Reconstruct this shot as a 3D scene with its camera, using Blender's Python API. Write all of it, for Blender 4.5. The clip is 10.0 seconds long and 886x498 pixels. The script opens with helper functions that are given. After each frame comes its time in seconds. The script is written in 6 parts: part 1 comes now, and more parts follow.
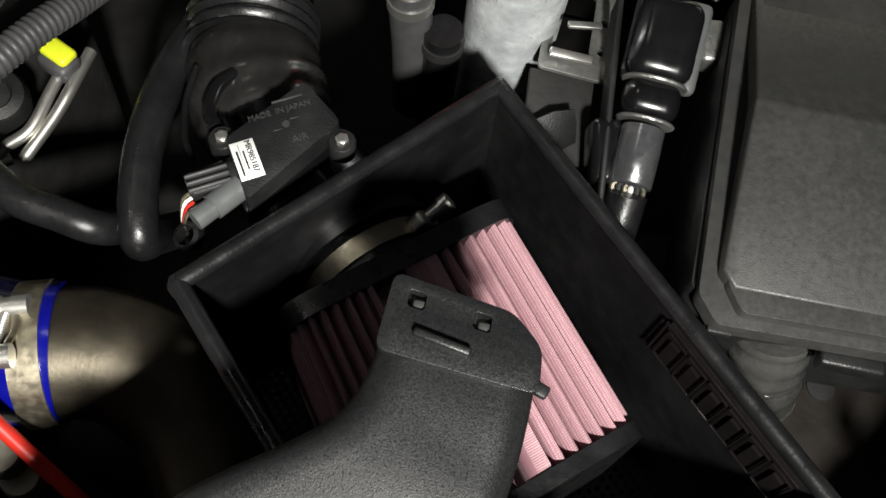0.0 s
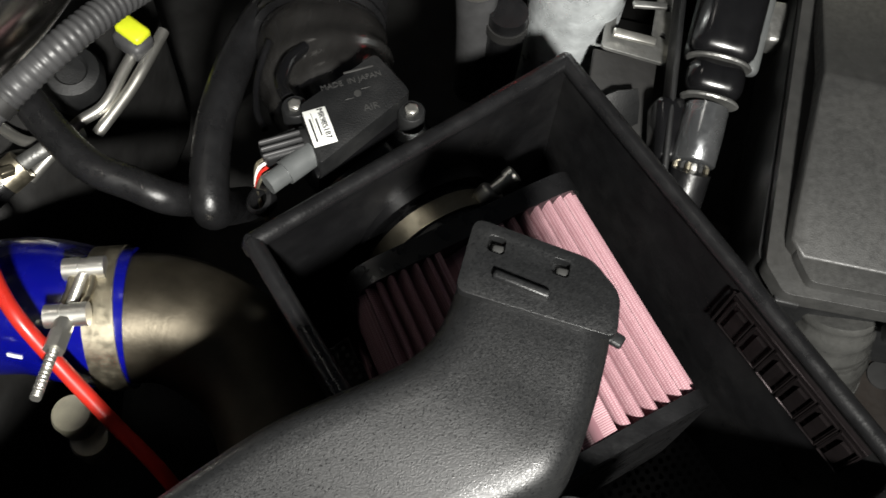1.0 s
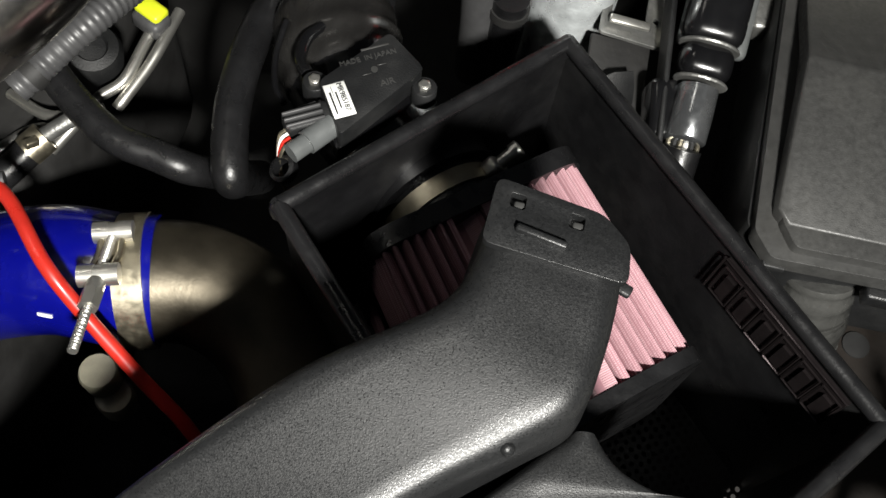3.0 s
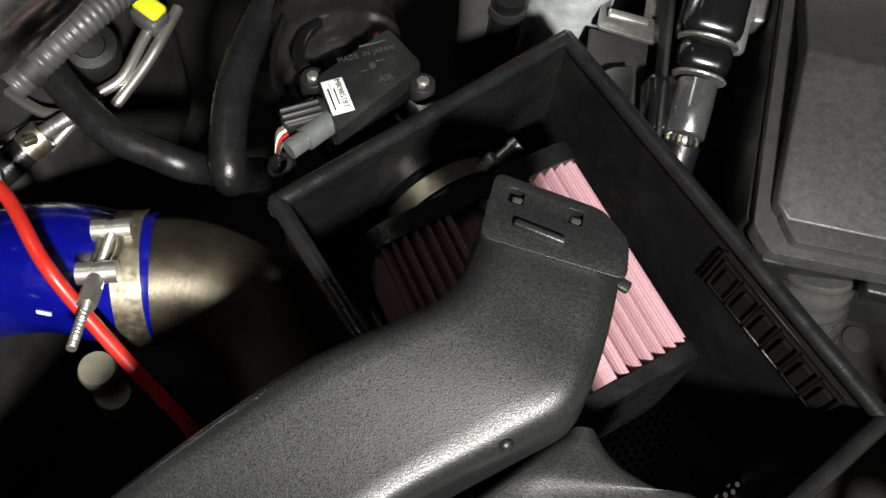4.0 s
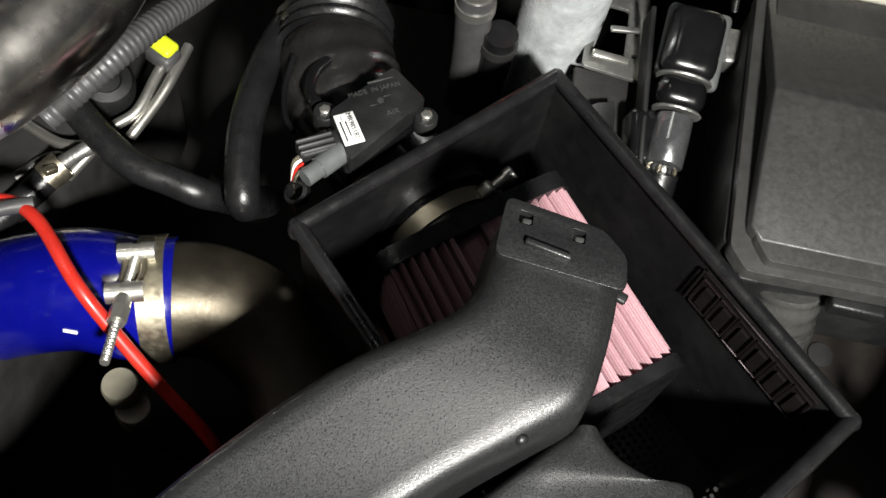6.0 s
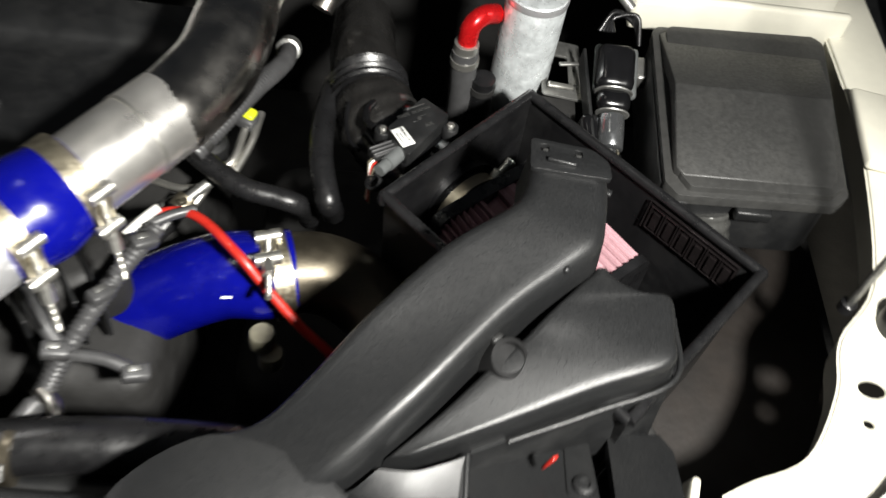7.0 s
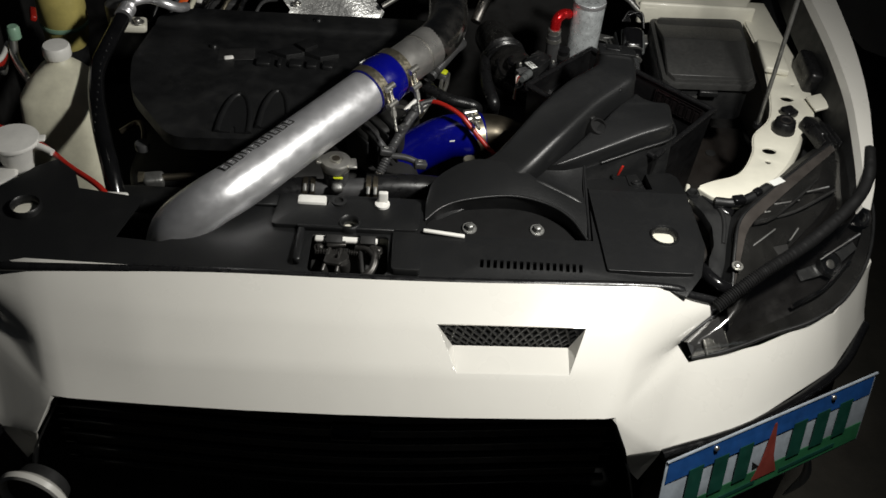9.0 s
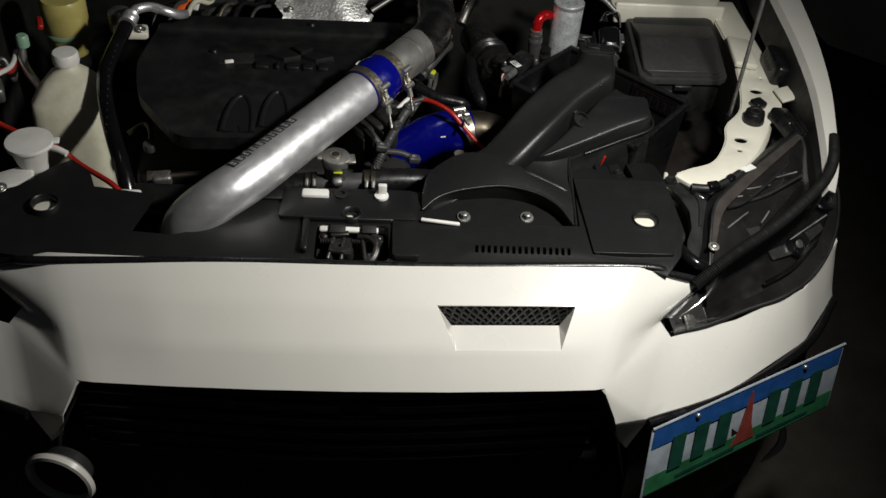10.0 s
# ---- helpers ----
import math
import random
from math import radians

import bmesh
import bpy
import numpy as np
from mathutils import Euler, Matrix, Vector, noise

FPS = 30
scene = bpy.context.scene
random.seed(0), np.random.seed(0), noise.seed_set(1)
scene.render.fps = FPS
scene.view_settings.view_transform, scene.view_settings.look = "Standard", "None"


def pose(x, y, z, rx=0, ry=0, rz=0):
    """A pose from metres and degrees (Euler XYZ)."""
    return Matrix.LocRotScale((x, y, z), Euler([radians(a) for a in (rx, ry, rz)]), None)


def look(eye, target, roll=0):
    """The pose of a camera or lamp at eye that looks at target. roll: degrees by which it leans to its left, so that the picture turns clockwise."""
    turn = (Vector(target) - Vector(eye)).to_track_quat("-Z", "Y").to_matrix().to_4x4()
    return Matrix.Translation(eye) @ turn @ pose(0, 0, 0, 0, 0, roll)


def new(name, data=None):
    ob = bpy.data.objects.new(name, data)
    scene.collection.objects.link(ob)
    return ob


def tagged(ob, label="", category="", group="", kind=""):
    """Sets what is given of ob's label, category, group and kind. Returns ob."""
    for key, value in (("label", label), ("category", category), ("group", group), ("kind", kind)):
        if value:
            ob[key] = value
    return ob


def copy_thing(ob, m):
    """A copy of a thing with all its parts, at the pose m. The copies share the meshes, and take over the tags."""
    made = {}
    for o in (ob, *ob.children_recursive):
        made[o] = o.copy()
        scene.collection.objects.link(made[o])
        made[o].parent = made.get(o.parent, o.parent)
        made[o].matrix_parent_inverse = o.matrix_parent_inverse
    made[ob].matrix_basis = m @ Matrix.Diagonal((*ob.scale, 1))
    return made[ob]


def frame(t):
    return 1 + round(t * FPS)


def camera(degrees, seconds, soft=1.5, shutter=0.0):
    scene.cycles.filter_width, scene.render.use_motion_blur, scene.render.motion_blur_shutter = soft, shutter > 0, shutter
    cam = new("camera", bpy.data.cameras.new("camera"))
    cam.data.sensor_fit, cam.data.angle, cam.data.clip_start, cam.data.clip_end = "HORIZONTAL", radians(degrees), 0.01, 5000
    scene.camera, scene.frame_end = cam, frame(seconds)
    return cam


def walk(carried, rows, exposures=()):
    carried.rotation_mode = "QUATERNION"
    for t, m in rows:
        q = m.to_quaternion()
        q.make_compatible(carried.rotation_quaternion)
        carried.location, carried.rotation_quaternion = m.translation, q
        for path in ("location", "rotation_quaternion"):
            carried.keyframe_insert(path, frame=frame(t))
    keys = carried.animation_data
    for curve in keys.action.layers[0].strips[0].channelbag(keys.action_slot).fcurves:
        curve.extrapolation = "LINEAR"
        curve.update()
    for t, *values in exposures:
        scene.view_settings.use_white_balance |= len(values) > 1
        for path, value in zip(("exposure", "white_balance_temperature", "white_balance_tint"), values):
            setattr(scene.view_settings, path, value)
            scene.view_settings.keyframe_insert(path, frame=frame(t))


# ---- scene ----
cam = camera(49.1, 10.0, 1.5, 0.4)
PATH = [
    (0, (0.439, 0.336, 1.258), (0.423, 1.176, -0.557), 10.8),
    (0.5, (0.441, 0.32, 1.256), (0.424, 1.172, -0.554), 11.5),
    (1, (0.428, 0.301, 1.25), (0.332, 1.171, -0.548), 7.0),
    (1.5, (0.416, 0.276, 1.267), (0.32, 1.169, -0.52), 7.6),
    (2, (0.413, 0.264, 1.271), (0.362, 1.146, -0.524), 10.0),
    (3.5, (0.409, 0.263, 1.273), (0.375, 1.143, -0.523), 11.1),
    (4, (0.411, 0.263, 1.272), (0.376, 1.139, -0.526), 10.8),
    (4.5, (0.409, 0.256, 1.274), (0.393, 1.139, -0.52), 11.8),
    (5, (0.404, 0.242, 1.292), (0.376, 1.158, -0.486), 11.6),
    (5.5, (0.401, 0.24, 1.295), (0.373, 1.172, -0.474), 12.0),
    (6.8, (0.321, 0.049, 1.409), (0.476, 1.177, -0.236), 13.9),
    (7, (0.294, -0.069, 1.456), (0.452, 1.155, -0.118), 11.3),
    (7.5, (0.204, -0.329, 1.578), (0.329, 0.993, 0.083), 5.2),
    (8, (0.179, -0.642, 1.66), (0.272, 0.801, 0.277), 3.5),
    (8.5, (0.125, -0.907, 1.728), (0.197, 0.554, 0.364), 4.6),
    (9, (0.074, -1.043, 1.785), (0.171, 0.428, 0.432), 5.3),
    (9.5, (0.042, -1.114, 1.818), (0.175, 0.364, 0.478), 5.5),
    (10, (0.036, -1.137, 1.832), (0.181, 0.338, 0.489), 5.3),
]
walk(cam, [(t, look(eye, target, roll)) for t, eye, target, roll in PATH],
     exposures=[(0.0, -0.15), (1.0, -0.1), (2.0, -0.05), (5.5, 0.05), (6.8, 0.22), (7.5, 0.2), (8.1, -0.05), (8.6, -1.05), (9.0, -1.45), (10.0, -1.55)])

# ---------------------------------------------------------------- light
world = bpy.data.worlds.new("night")
scene.world = world
world.use_nodes = True
world.node_tree.nodes["Background"].inputs["Color"].default_value = (0.75, 0.85, 1.0, 1)
world.node_tree.nodes["Background"].inputs["Strength"].default_value = 0.020


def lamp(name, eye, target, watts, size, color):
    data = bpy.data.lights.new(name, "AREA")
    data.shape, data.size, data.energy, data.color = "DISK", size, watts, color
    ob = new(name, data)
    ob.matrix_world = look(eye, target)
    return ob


# the hand-held work light in front of the car, a torch with a soft edge
torch = bpy.data.lights.new("work_light", "SPOT")
torch.energy, torch.spot_size, torch.spot_blend, torch.shadow_soft_size, torch.color = 195.0, radians(108), 1.0, 0.05, (1.0, 0.98, 0.925)
new("work_light", torch).matrix_world = look((0.68, -0.22, 1.68), (0.17, 0.27, 0.72))
# an unseen fill lamp added high over the car to brighten the elbow
lamp("fill_lamp", (-0.5, 0.9, 3.4), (0.1, 0.4, 0.7), 1.6, 0.35, (1.0, 0.95, 0.86))

# ---------------------------------------------------------------- materials
MATS = {}


def mat(name, color, rough=0.5, metal=0.0, var=0.25, scale=30.0, bump=0.0, bscale=400.0, coat=0.0, trans=0.0, spec=0.5,
        streak=None, rvar=0.1, dust=0.0):
    """A surface with two scales of variation: broad wear in colour and gloss, fine relief."""
    if name in MATS:
        return MATS[name]
    m = bpy.data.materials.new(name)
    m.use_nodes = True
    nt = m.node_tree
    b = nt.nodes["Principled BSDF"]
    tc = nt.nodes.new("ShaderNodeTexCoord")
    mp = nt.nodes.new("ShaderNodeMapping")
    nt.links.new(tc.outputs["Object"], mp.inputs["Vector"])
    if streak:
        mp.inputs["Scale"].default_value = streak
    n1 = nt.nodes.new("ShaderNodeTexNoise")
    n1.inputs["Scale"].default_value, n1.inputs["Detail"].default_value, n1.inputs["Roughness"].default_value = scale, 6, 0.65
    nt.links.new(mp.outputs["Vector"], n1.inputs["Vector"])
    ramp = nt.nodes.new("ShaderNodeMapRange")
    ramp.inputs["From Min"].default_value, ramp.inputs["From Max"].default_value = 0.3, 0.7
    ramp.inputs["To Min"].default_value, ramp.inputs["To Max"].default_value = 1 - var, 1 + var
    nt.links.new(n1.outputs["Fac"], ramp.inputs["Value"])
    mul = nt.nodes.new("ShaderNodeVectorMath")
    mul.operation = "SCALE"
    mul.inputs[0].default_value = color
    nt.links.new(ramp.outputs["Result"], mul.inputs["Scale"])
    if dust:
        nd = nt.nodes.new("ShaderNodeTexNoise")
        nd.inputs["Scale"].default_value, nd.inputs["Detail"].default_value, nd.inputs["Roughness"].default_value = 17.0, 8, 0.7
        nt.links.new(tc.outputs["Object"], nd.inputs["Vector"])
        rd = nt.nodes.new("ShaderNodeMapRange")
        rd.inputs["From Min"].default_value, rd.inputs["From Max"].default_value = 0.48, 0.74
        rd.inputs["To Min"].default_value, rd.inputs["To Max"].default_value = 0.0, dust
        nt.links.new(nd.outputs["Fac"], rd.inputs["Value"])
        mx = nt.nodes.new("ShaderNodeMixRGB")
        mx.inputs["Color2"].default_value = (0.075, 0.073, 0.068, 1)
        nt.links.new(rd.outputs["Result"], mx.inputs["Fac"])
        nt.links.new(mul.outputs["Vector"], mx.inputs["Color1"])
        nt.links.new(mx.outputs["Color"], b.inputs["Base Color"])
    else:
        nt.links.new(mul.outputs["Vector"], b.inputs["Base Color"])
    rr = nt.nodes.new("ShaderNodeMapRange")
    rr.inputs["From Min"].default_value, rr.inputs["From Max"].default_value = 0.3, 0.7
    rr.inputs["To Min"].default_value, rr.inputs["To Max"].default_value = max(0.02, rough - rvar), min(1, rough + rvar)
    n3 = nt.nodes.new("ShaderNodeTexNoise")
    n3.inputs["Scale"].default_value, n3.inputs["Detail"].default_value = scale * 2.3, 5
    nt.links.new(mp.outputs["Vector"], n3.inputs["Vector"])
    nt.links.new(n3.outputs["Fac"], rr.inputs["Value"])
    nt.links.new(rr.outputs["Result"], b.inputs["Roughness"])
    b.inputs["Metallic"].default_value = metal
    b.inputs["Coat Weight"].default_value = coat
    b.inputs["Coat Roughness"].default_value = 0.06
    b.inputs["Transmission Weight"].default_value = trans
    b.inputs["Specular IOR Level"].default_value = spec
    if bump:
        n2 = nt.nodes.new("ShaderNodeTexNoise")
        n2.inputs["Scale"].default_value, n2.inputs["Detail"].default_value = bscale, 3
        nt.links.new(mp.outputs["Vector"], n2.inputs["Vector"])
        bp = nt.nodes.new("ShaderNodeBump")
        bp.inputs["Strength"].default_value, bp.inputs["Distance"].default_value = bump, 0.002
        nt.links.new(n2.outputs["Fac"], bp.inputs["Height"])
        nt.links.new(bp.outputs["Normal"], b.inputs["Normal"])
    MATS[name] = m
    return m


PP = mat("grained_black_plastic", (0.0085, 0.0088, 0.0092), 0.39, var=0.28, scale=520, bump=0.12, bscale=1500, rvar=0.15, dust=0.06, spec=0.42)
PP2 = mat("matt_black_plastic", (0.0065, 0.0068, 0.0072), 0.5, var=0.3, scale=18, bump=0.2, bscale=900, dust=0.14)
DULLSHADE = mat("dull_plastic_and_shade", (0.004, 0.004, 0.0042), 0.75, var=0.3, scale=20, spec=0.25)
GLOSSB = mat("gloss_black_plastic", (0.005, 0.005, 0.0055), 0.2, var=0.3, scale=25, rvar=0.08)
POWDER = mat("powder_coated_steel", (0.0055, 0.0055, 0.006), 0.36, var=0.35, scale=22, bump=0.12, bscale=700, dust=0.08)
WRINKLE = mat("wrinkled_glossy_rubber", (0.012, 0.0115, 0.011), 0.24, var=0.4, scale=30, bump=0.9, bscale=26, streak=(1.0, 0.35, 1.0))
RUBBER = mat("black_rubber", (0.0075, 0.0075, 0.008), 0.32, var=0.3, scale=40, bump=0.1, bscale=500)
WRAP = mat("braided_rubber", (0.009, 0.009, 0.0095), 0.3, var=0.25, scale=60, bump=0.12, bscale=1800)
LID = mat("dusty_grey_black_plastic", (0.030, 0.030, 0.029), 0.46, var=0.2, scale=140, bump=0.10, bscale=1300, dust=0.25)
ALU = mat("polished_aluminium", (0.90, 0.90, 0.92), 0.37, 0.84, var=0.08, scale=26, rvar=0.06)
CAN = mat("scratched_aluminium", (0.74, 0.78, 0.79), 0.36, 0.6, var=0.28, scale=45, bump=0.5, bscale=60, rvar=0.18)
STAIN = mat("heat_tinted_stainless", (0.78, 0.76, 0.72), 0.32, 0.9, var=0.22, scale=9, rvar=0.08)
DARKPIPE = mat("dark_chromed_pipe", (0.46, 0.44, 0.41), 0.26, 1.0, var=0.3, scale=10)
RAW = mat("raw_steel", (0.10, 0.087, 0.065), 0.42, 0.9, var=0.35, scale=16, bump=0.06, bscale=300, rvar=0.12)
STEEL = mat("zinc_steel", (0.56, 0.55, 0.51), 0.36, 0.92, var=0.10, scale=40, rvar=0.03)
BRASSY = mat("yellow_passivated_steel", (0.40, 0.36, 0.27), 0.38, 0.95, var=0.15, scale=90)
BLUE = mat("blue_silicone", (0.002, 0.003, 0.15), 0.22, var=0.1, scale=30, coat=0.3)
WHITE = mat("pearl_white_paint", (0.70, 0.685, 0.635), 0.3, var=0.03, scale=5, coat=0.8, rvar=0.05)
PRIMER = mat("cream_inner_paint", (0.70, 0.68, 0.58), 0.4, var=0.08, scale=14, coat=0.2)
IVORY = mat("ivory_plastic", (0.62, 0.60, 0.47), 0.45, var=0.18, scale=18, spec=0.4)
MILK = mat("white_plastic", (0.75, 0.74, 0.70), 0.45, var=0.1, scale=25)
FLUID = mat("yellowed_plastic", (0.50, 0.43, 0.14), 0.4, var=0.2, scale=18)
# ivory with the shade round the two plugs put into its colour
IVORYSHADE = mat("shaded_ivory_rubber", (0.16, 0.15, 0.11), 0.5, var=0.3, scale=40)
RED = mat("red_rubber", (0.38, 0.018, 0.011), 0.35, var=0.15, scale=40)
REDALU = mat("red_anodised", (0.55, 0.01, 0.012), 0.25, 0.6, var=0.15, scale=40)
YELLOW = mat("yellow_plastic", (0.56, 0.62, 0.02), 0.4, var=0.1, scale=40)
ORANGE = mat("orange_plastic", (0.8, 0.13, 0.02), 0.4, var=0.1, scale=40)
GREEN = mat("green_plastic", (0.25, 0.42, 0.3), 0.4, var=0.1, scale=40)
PAPER = mat("white_label", (0.78, 0.79, 0.76), 0.5, var=0.05, scale=60)
INKSHADE = mat("ink_and_shade_black", (0.015, 0.015, 0.015), 0.6)
DARKST = mat("dark_oiled_steel", (0.075, 0.072, 0.068), 0.4, 0.8, var=0.3, scale=60)
EMBOSS = mat("worn_raised_plastic", (0.032, 0.032, 0.031), 0.5)
RUST = mat("rusty_brown_floor", (0.010, 0.0072, 0.0054), 0.7, var=0.5, scale=12, bump=0.3, bscale=90)
# one mottled near-black for the lower bay and small dark fittings
NEARBLACK = mat("near_black_metal", (0.008, 0.0077, 0.0073), 0.7, 0.0, var=0.5, scale=15, bump=0.3, bscale=80)
GREYMET = mat("cast_aluminium", (0.24, 0.24, 0.23), 0.45, 0.8, var=0.35, scale=40, bump=0.3, bscale=250)
FOIL = mat("dimpled_aluminium_shield", (0.75, 0.75, 0.73), 0.42, 0.8, var=0.2, scale=30, bump=1.0, bscale=160)
ASPH = mat("asphalt", (0.030, 0.027, 0.021), 0.85, var=0.4, scale=6, bump=0.5, bscale=120)
GREYWALL = mat("grey_painted_surface", (0.42, 0.40, 0.38), 0.5, var=0.2, scale=4)
GREYPLUG = mat("grey_moulded_plastic", (0.085, 0.09, 0.09), 0.4, var=0.15, scale=60)
GREYHOSE = mat("grey_corrugated_plastic", (0.045, 0.045, 0.046), 0.45, var=0.25, scale=40)
BADGE = mat("chromed_badge", (0.075, 0.062, 0.064), 0.14, 0.9, var=0.3, scale=60)
BARREL = mat("grey_gloss_metal", (0.34, 0.35, 0.36), 0.20, 0.9, var=0.15, scale=50)
TAPE = mat("wrinkled_foil_tape", (0.06, 0.06, 0.057), 0.2, 0.3, var=0.4, scale=40, bump=0.9, bscale=55, coat=0.5)
HOUSING = mat("black_lamp_housing", (0.010, 0.0095, 0.0095), 0.34, var=0.3, scale=20)
SMOKE = mat("smoked_reflector", (0.085, 0.084, 0.082), 0.22, 0.75, var=0.5, scale=14, bump=1.0, bscale=15, coat=0.8)
SMOKEB = mat("brown_lens_edge", (0.05, 0.044, 0.040), 0.14, var=0.3, scale=20, coat=0.7)
CHROME = mat("lamp_chrome", (0.85, 0.85, 0.86), 0.12, 1.0, var=0.05, scale=20)
PLBLUE = mat("plate_blue", (0.014, 0.07, 0.24), 0.4)
PLGREEN = mat("plate_green", (0.022, 0.12, 0.05), 0.4)
PLWHITE = mat("plate_white", (0.34, 0.38, 0.42), 0.4)
PLDARK = mat("plate_dark_green", (0.008, 0.05, 0.035), 0.4)
PLRED = mat("plate_brown", (0.20, 0.04, 0.03), 0.4)


def glass(name, tint, rough):
    """A clear sheet: see-through, with a sheen that grows towards grazing."""
    m = bpy.data.materials.new(name)
    m.use_nodes = True
    nt = m.node_tree
    nt.nodes.remove(nt.nodes["Principled BSDF"])
    mix = nt.nodes.new("ShaderNodeMixShader")
    tr = nt.nodes.new("ShaderNodeBsdfTransparent")
    gl = nt.nodes.new("ShaderNodeBsdfGlossy")
    lw = nt.nodes.new("ShaderNodeLayerWeight")
    lw.inputs["Blend"].default_value = 0.3
    pw = nt.nodes.new("ShaderNodeMath")
    pw.operation = "MULTIPLY_ADD"
    pw.inputs[1].default_value, pw.inputs[2].default_value = 0.5, 0.06
    nt.links.new(lw.outputs["Facing"], pw.inputs[0])
    tr.inputs["Color"].default_value = (*tint, 1)
    gl.inputs["Roughness"].default_value = rough
    nt.links.new(pw.outputs["Value"], mix.inputs["Fac"])
    nt.links.new(tr.outputs["BSDF"], mix.inputs[1])
    nt.links.new(gl.outputs["BSDF"], mix.inputs[2])
    nt.links.new(mix.outputs["Shader"], nt.nodes["Material Output"].inputs["Surface"])
    return m


CLEAR = glass("lamp_lens", (0.90, 0.89, 0.87), 0.07)


def gauze():
    """Pink oiled cotton under a fine woven wire."""
    m = mat("pink_cotton_gauze", (0.66, 0.30, 0.34), 0.75, var=0.12, scale=60)
    nt = m.node_tree
    b = nt.nodes["Principled BSDF"]
    uv = nt.nodes.new("ShaderNodeTexCoord")
    chk = nt.nodes.new("ShaderNodeTexBrick")
    chk.offset = 0.0
    chk.inputs["Scale"].default_value = 1.0
    chk.inputs["Brick Width"].default_value, chk.inputs["Row Height"].default_value = 0.0013, 0.0013
    chk.inputs["Mortar Size"].default_value = 0.00028
    chk.inputs["Color1"].default_value = (0.46, 0.275, 0.30, 1)
    chk.inputs["Color2"].default_value = (0.52, 0.335, 0.36, 1)
    chk.inputs["Mortar"].default_value = (0.31, 0.155, 0.18, 1)
    nt.links.new(uv.outputs["UV"], chk.inputs["Vector"])
    nt.links.new(chk.outputs["Color"], b.inputs["Base Color"])
    bp = nt.nodes.new("ShaderNodeBump")
    bp.inputs["Strength"].default_value, bp.inputs["Distance"].default_value = 0.5, 0.0004
    nt.links.new(chk.outputs["Fac"], bp.inputs["Height"])
    bp.invert = True
    nt.links.new(bp.outputs["Normal"], b.inputs["Normal"])
    return m


GAUZE = gauze()

# ---------------------------------------------------------------- mesh helpers
ORIG = {}


def thing(name, loc, label, category, group="", kind=""):
    ob = new(name)
    ob.empty_display_size = 0.02
    ob.location = loc
    ORIG[ob.name] = Vector(loc)
    return tagged(ob, label, category, group, kind)


def finish(bm, smooth=True, angle=35.0):
    bmesh.ops.remove_doubles(bm, verts=bm.verts, dist=1e-6)
    bmesh.ops.recalc_face_normals(bm, faces=bm.faces)
    for f in bm.faces:
        f.smooth = smooth
    if smooth:
        lim = radians(angle)
        for e in bm.edges:
            if len(e.link_faces) == 2 and e.calc_face_angle(0) > lim:
                e.smooth = False


def part(name, bm, material, parent=None, label="", smooth=True, angle=47.0):
    """One bmesh, in the world's metres, as one mesh object under a thing or a part."""
    finish(bm, smooth, angle)
    o = ORIG[parent.name] if parent else Vector((0, 0, 0))
    bmesh.ops.translate(bm, verts=bm.verts, vec=-o)
    me = bpy.data.meshes.new(name)
    bm.to_mesh(me)
    bm.free()
    me.materials.append(material)
    ob = new(name, me)
    if parent:
        ob.parent = parent
    ORIG[ob.name] = o
    return tagged(ob, label)


def single(name, bm, material, label, category, kind="", group="", smooth=True, angle=35.0):
    return tagged(part(name, bm, material, None, "", smooth, angle), label, category, group, kind)


def join(*bms):
    out = bms[0]
    for other in bms[1:]:
        me = bpy.data.meshes.new("tmp")
        other.to_mesh(me)
        other.free()
        out.from_mesh(me)
        bpy.data.meshes.remove(me)
    return out


def bevel(bm, width, seg=2, edges=None, lim=25):
    es = edges if edges is not None else [e for e in bm.edges if len(e.link_faces) == 2 and e.calc_face_angle(0) > radians(lim)]
    if es:
        bmesh.ops.bevel(bm, geom=es, offset=width, segments=seg, profile=0.5, affect="EDGES", clamp_overlap=True)
    return bm


def rbox(m, sx, sy, sz, r=0.003, seg=2):
    """A box with rounded edges, centred on the pose m."""
    bm = bmesh.new()
    bmesh.ops.create_cube(bm, size=1.0)
    bmesh.ops.scale(bm, vec=(sx, sy, sz), verts=bm.verts)
    bevel(bm, min(r, 0.45 * min(sx, sy, sz)), seg)
    bmesh.ops.transform(bm, matrix=m, verts=bm.verts)
    return bm


def curve(pts, n=8):
    """Points along a smooth line through pts."""
    p = [Vector(q) for q in pts]
    p = [2 * p[0] - p[1]] + p + [2 * p[-1] - p[-2]]
    out = []
    for i in range(1, len(p) - 2):
        a, b, c, d = p[i - 1:i + 3]
        for k in range(n):
            t = k / n
            out.append(0.5 * ((2 * b) + (c - a) * t + (2 * a - 5 * b + 4 * c - d) * t * t + (3 * b - a - 3 * c + d) * t ** 3))
    out.append(p[-2])
    return out


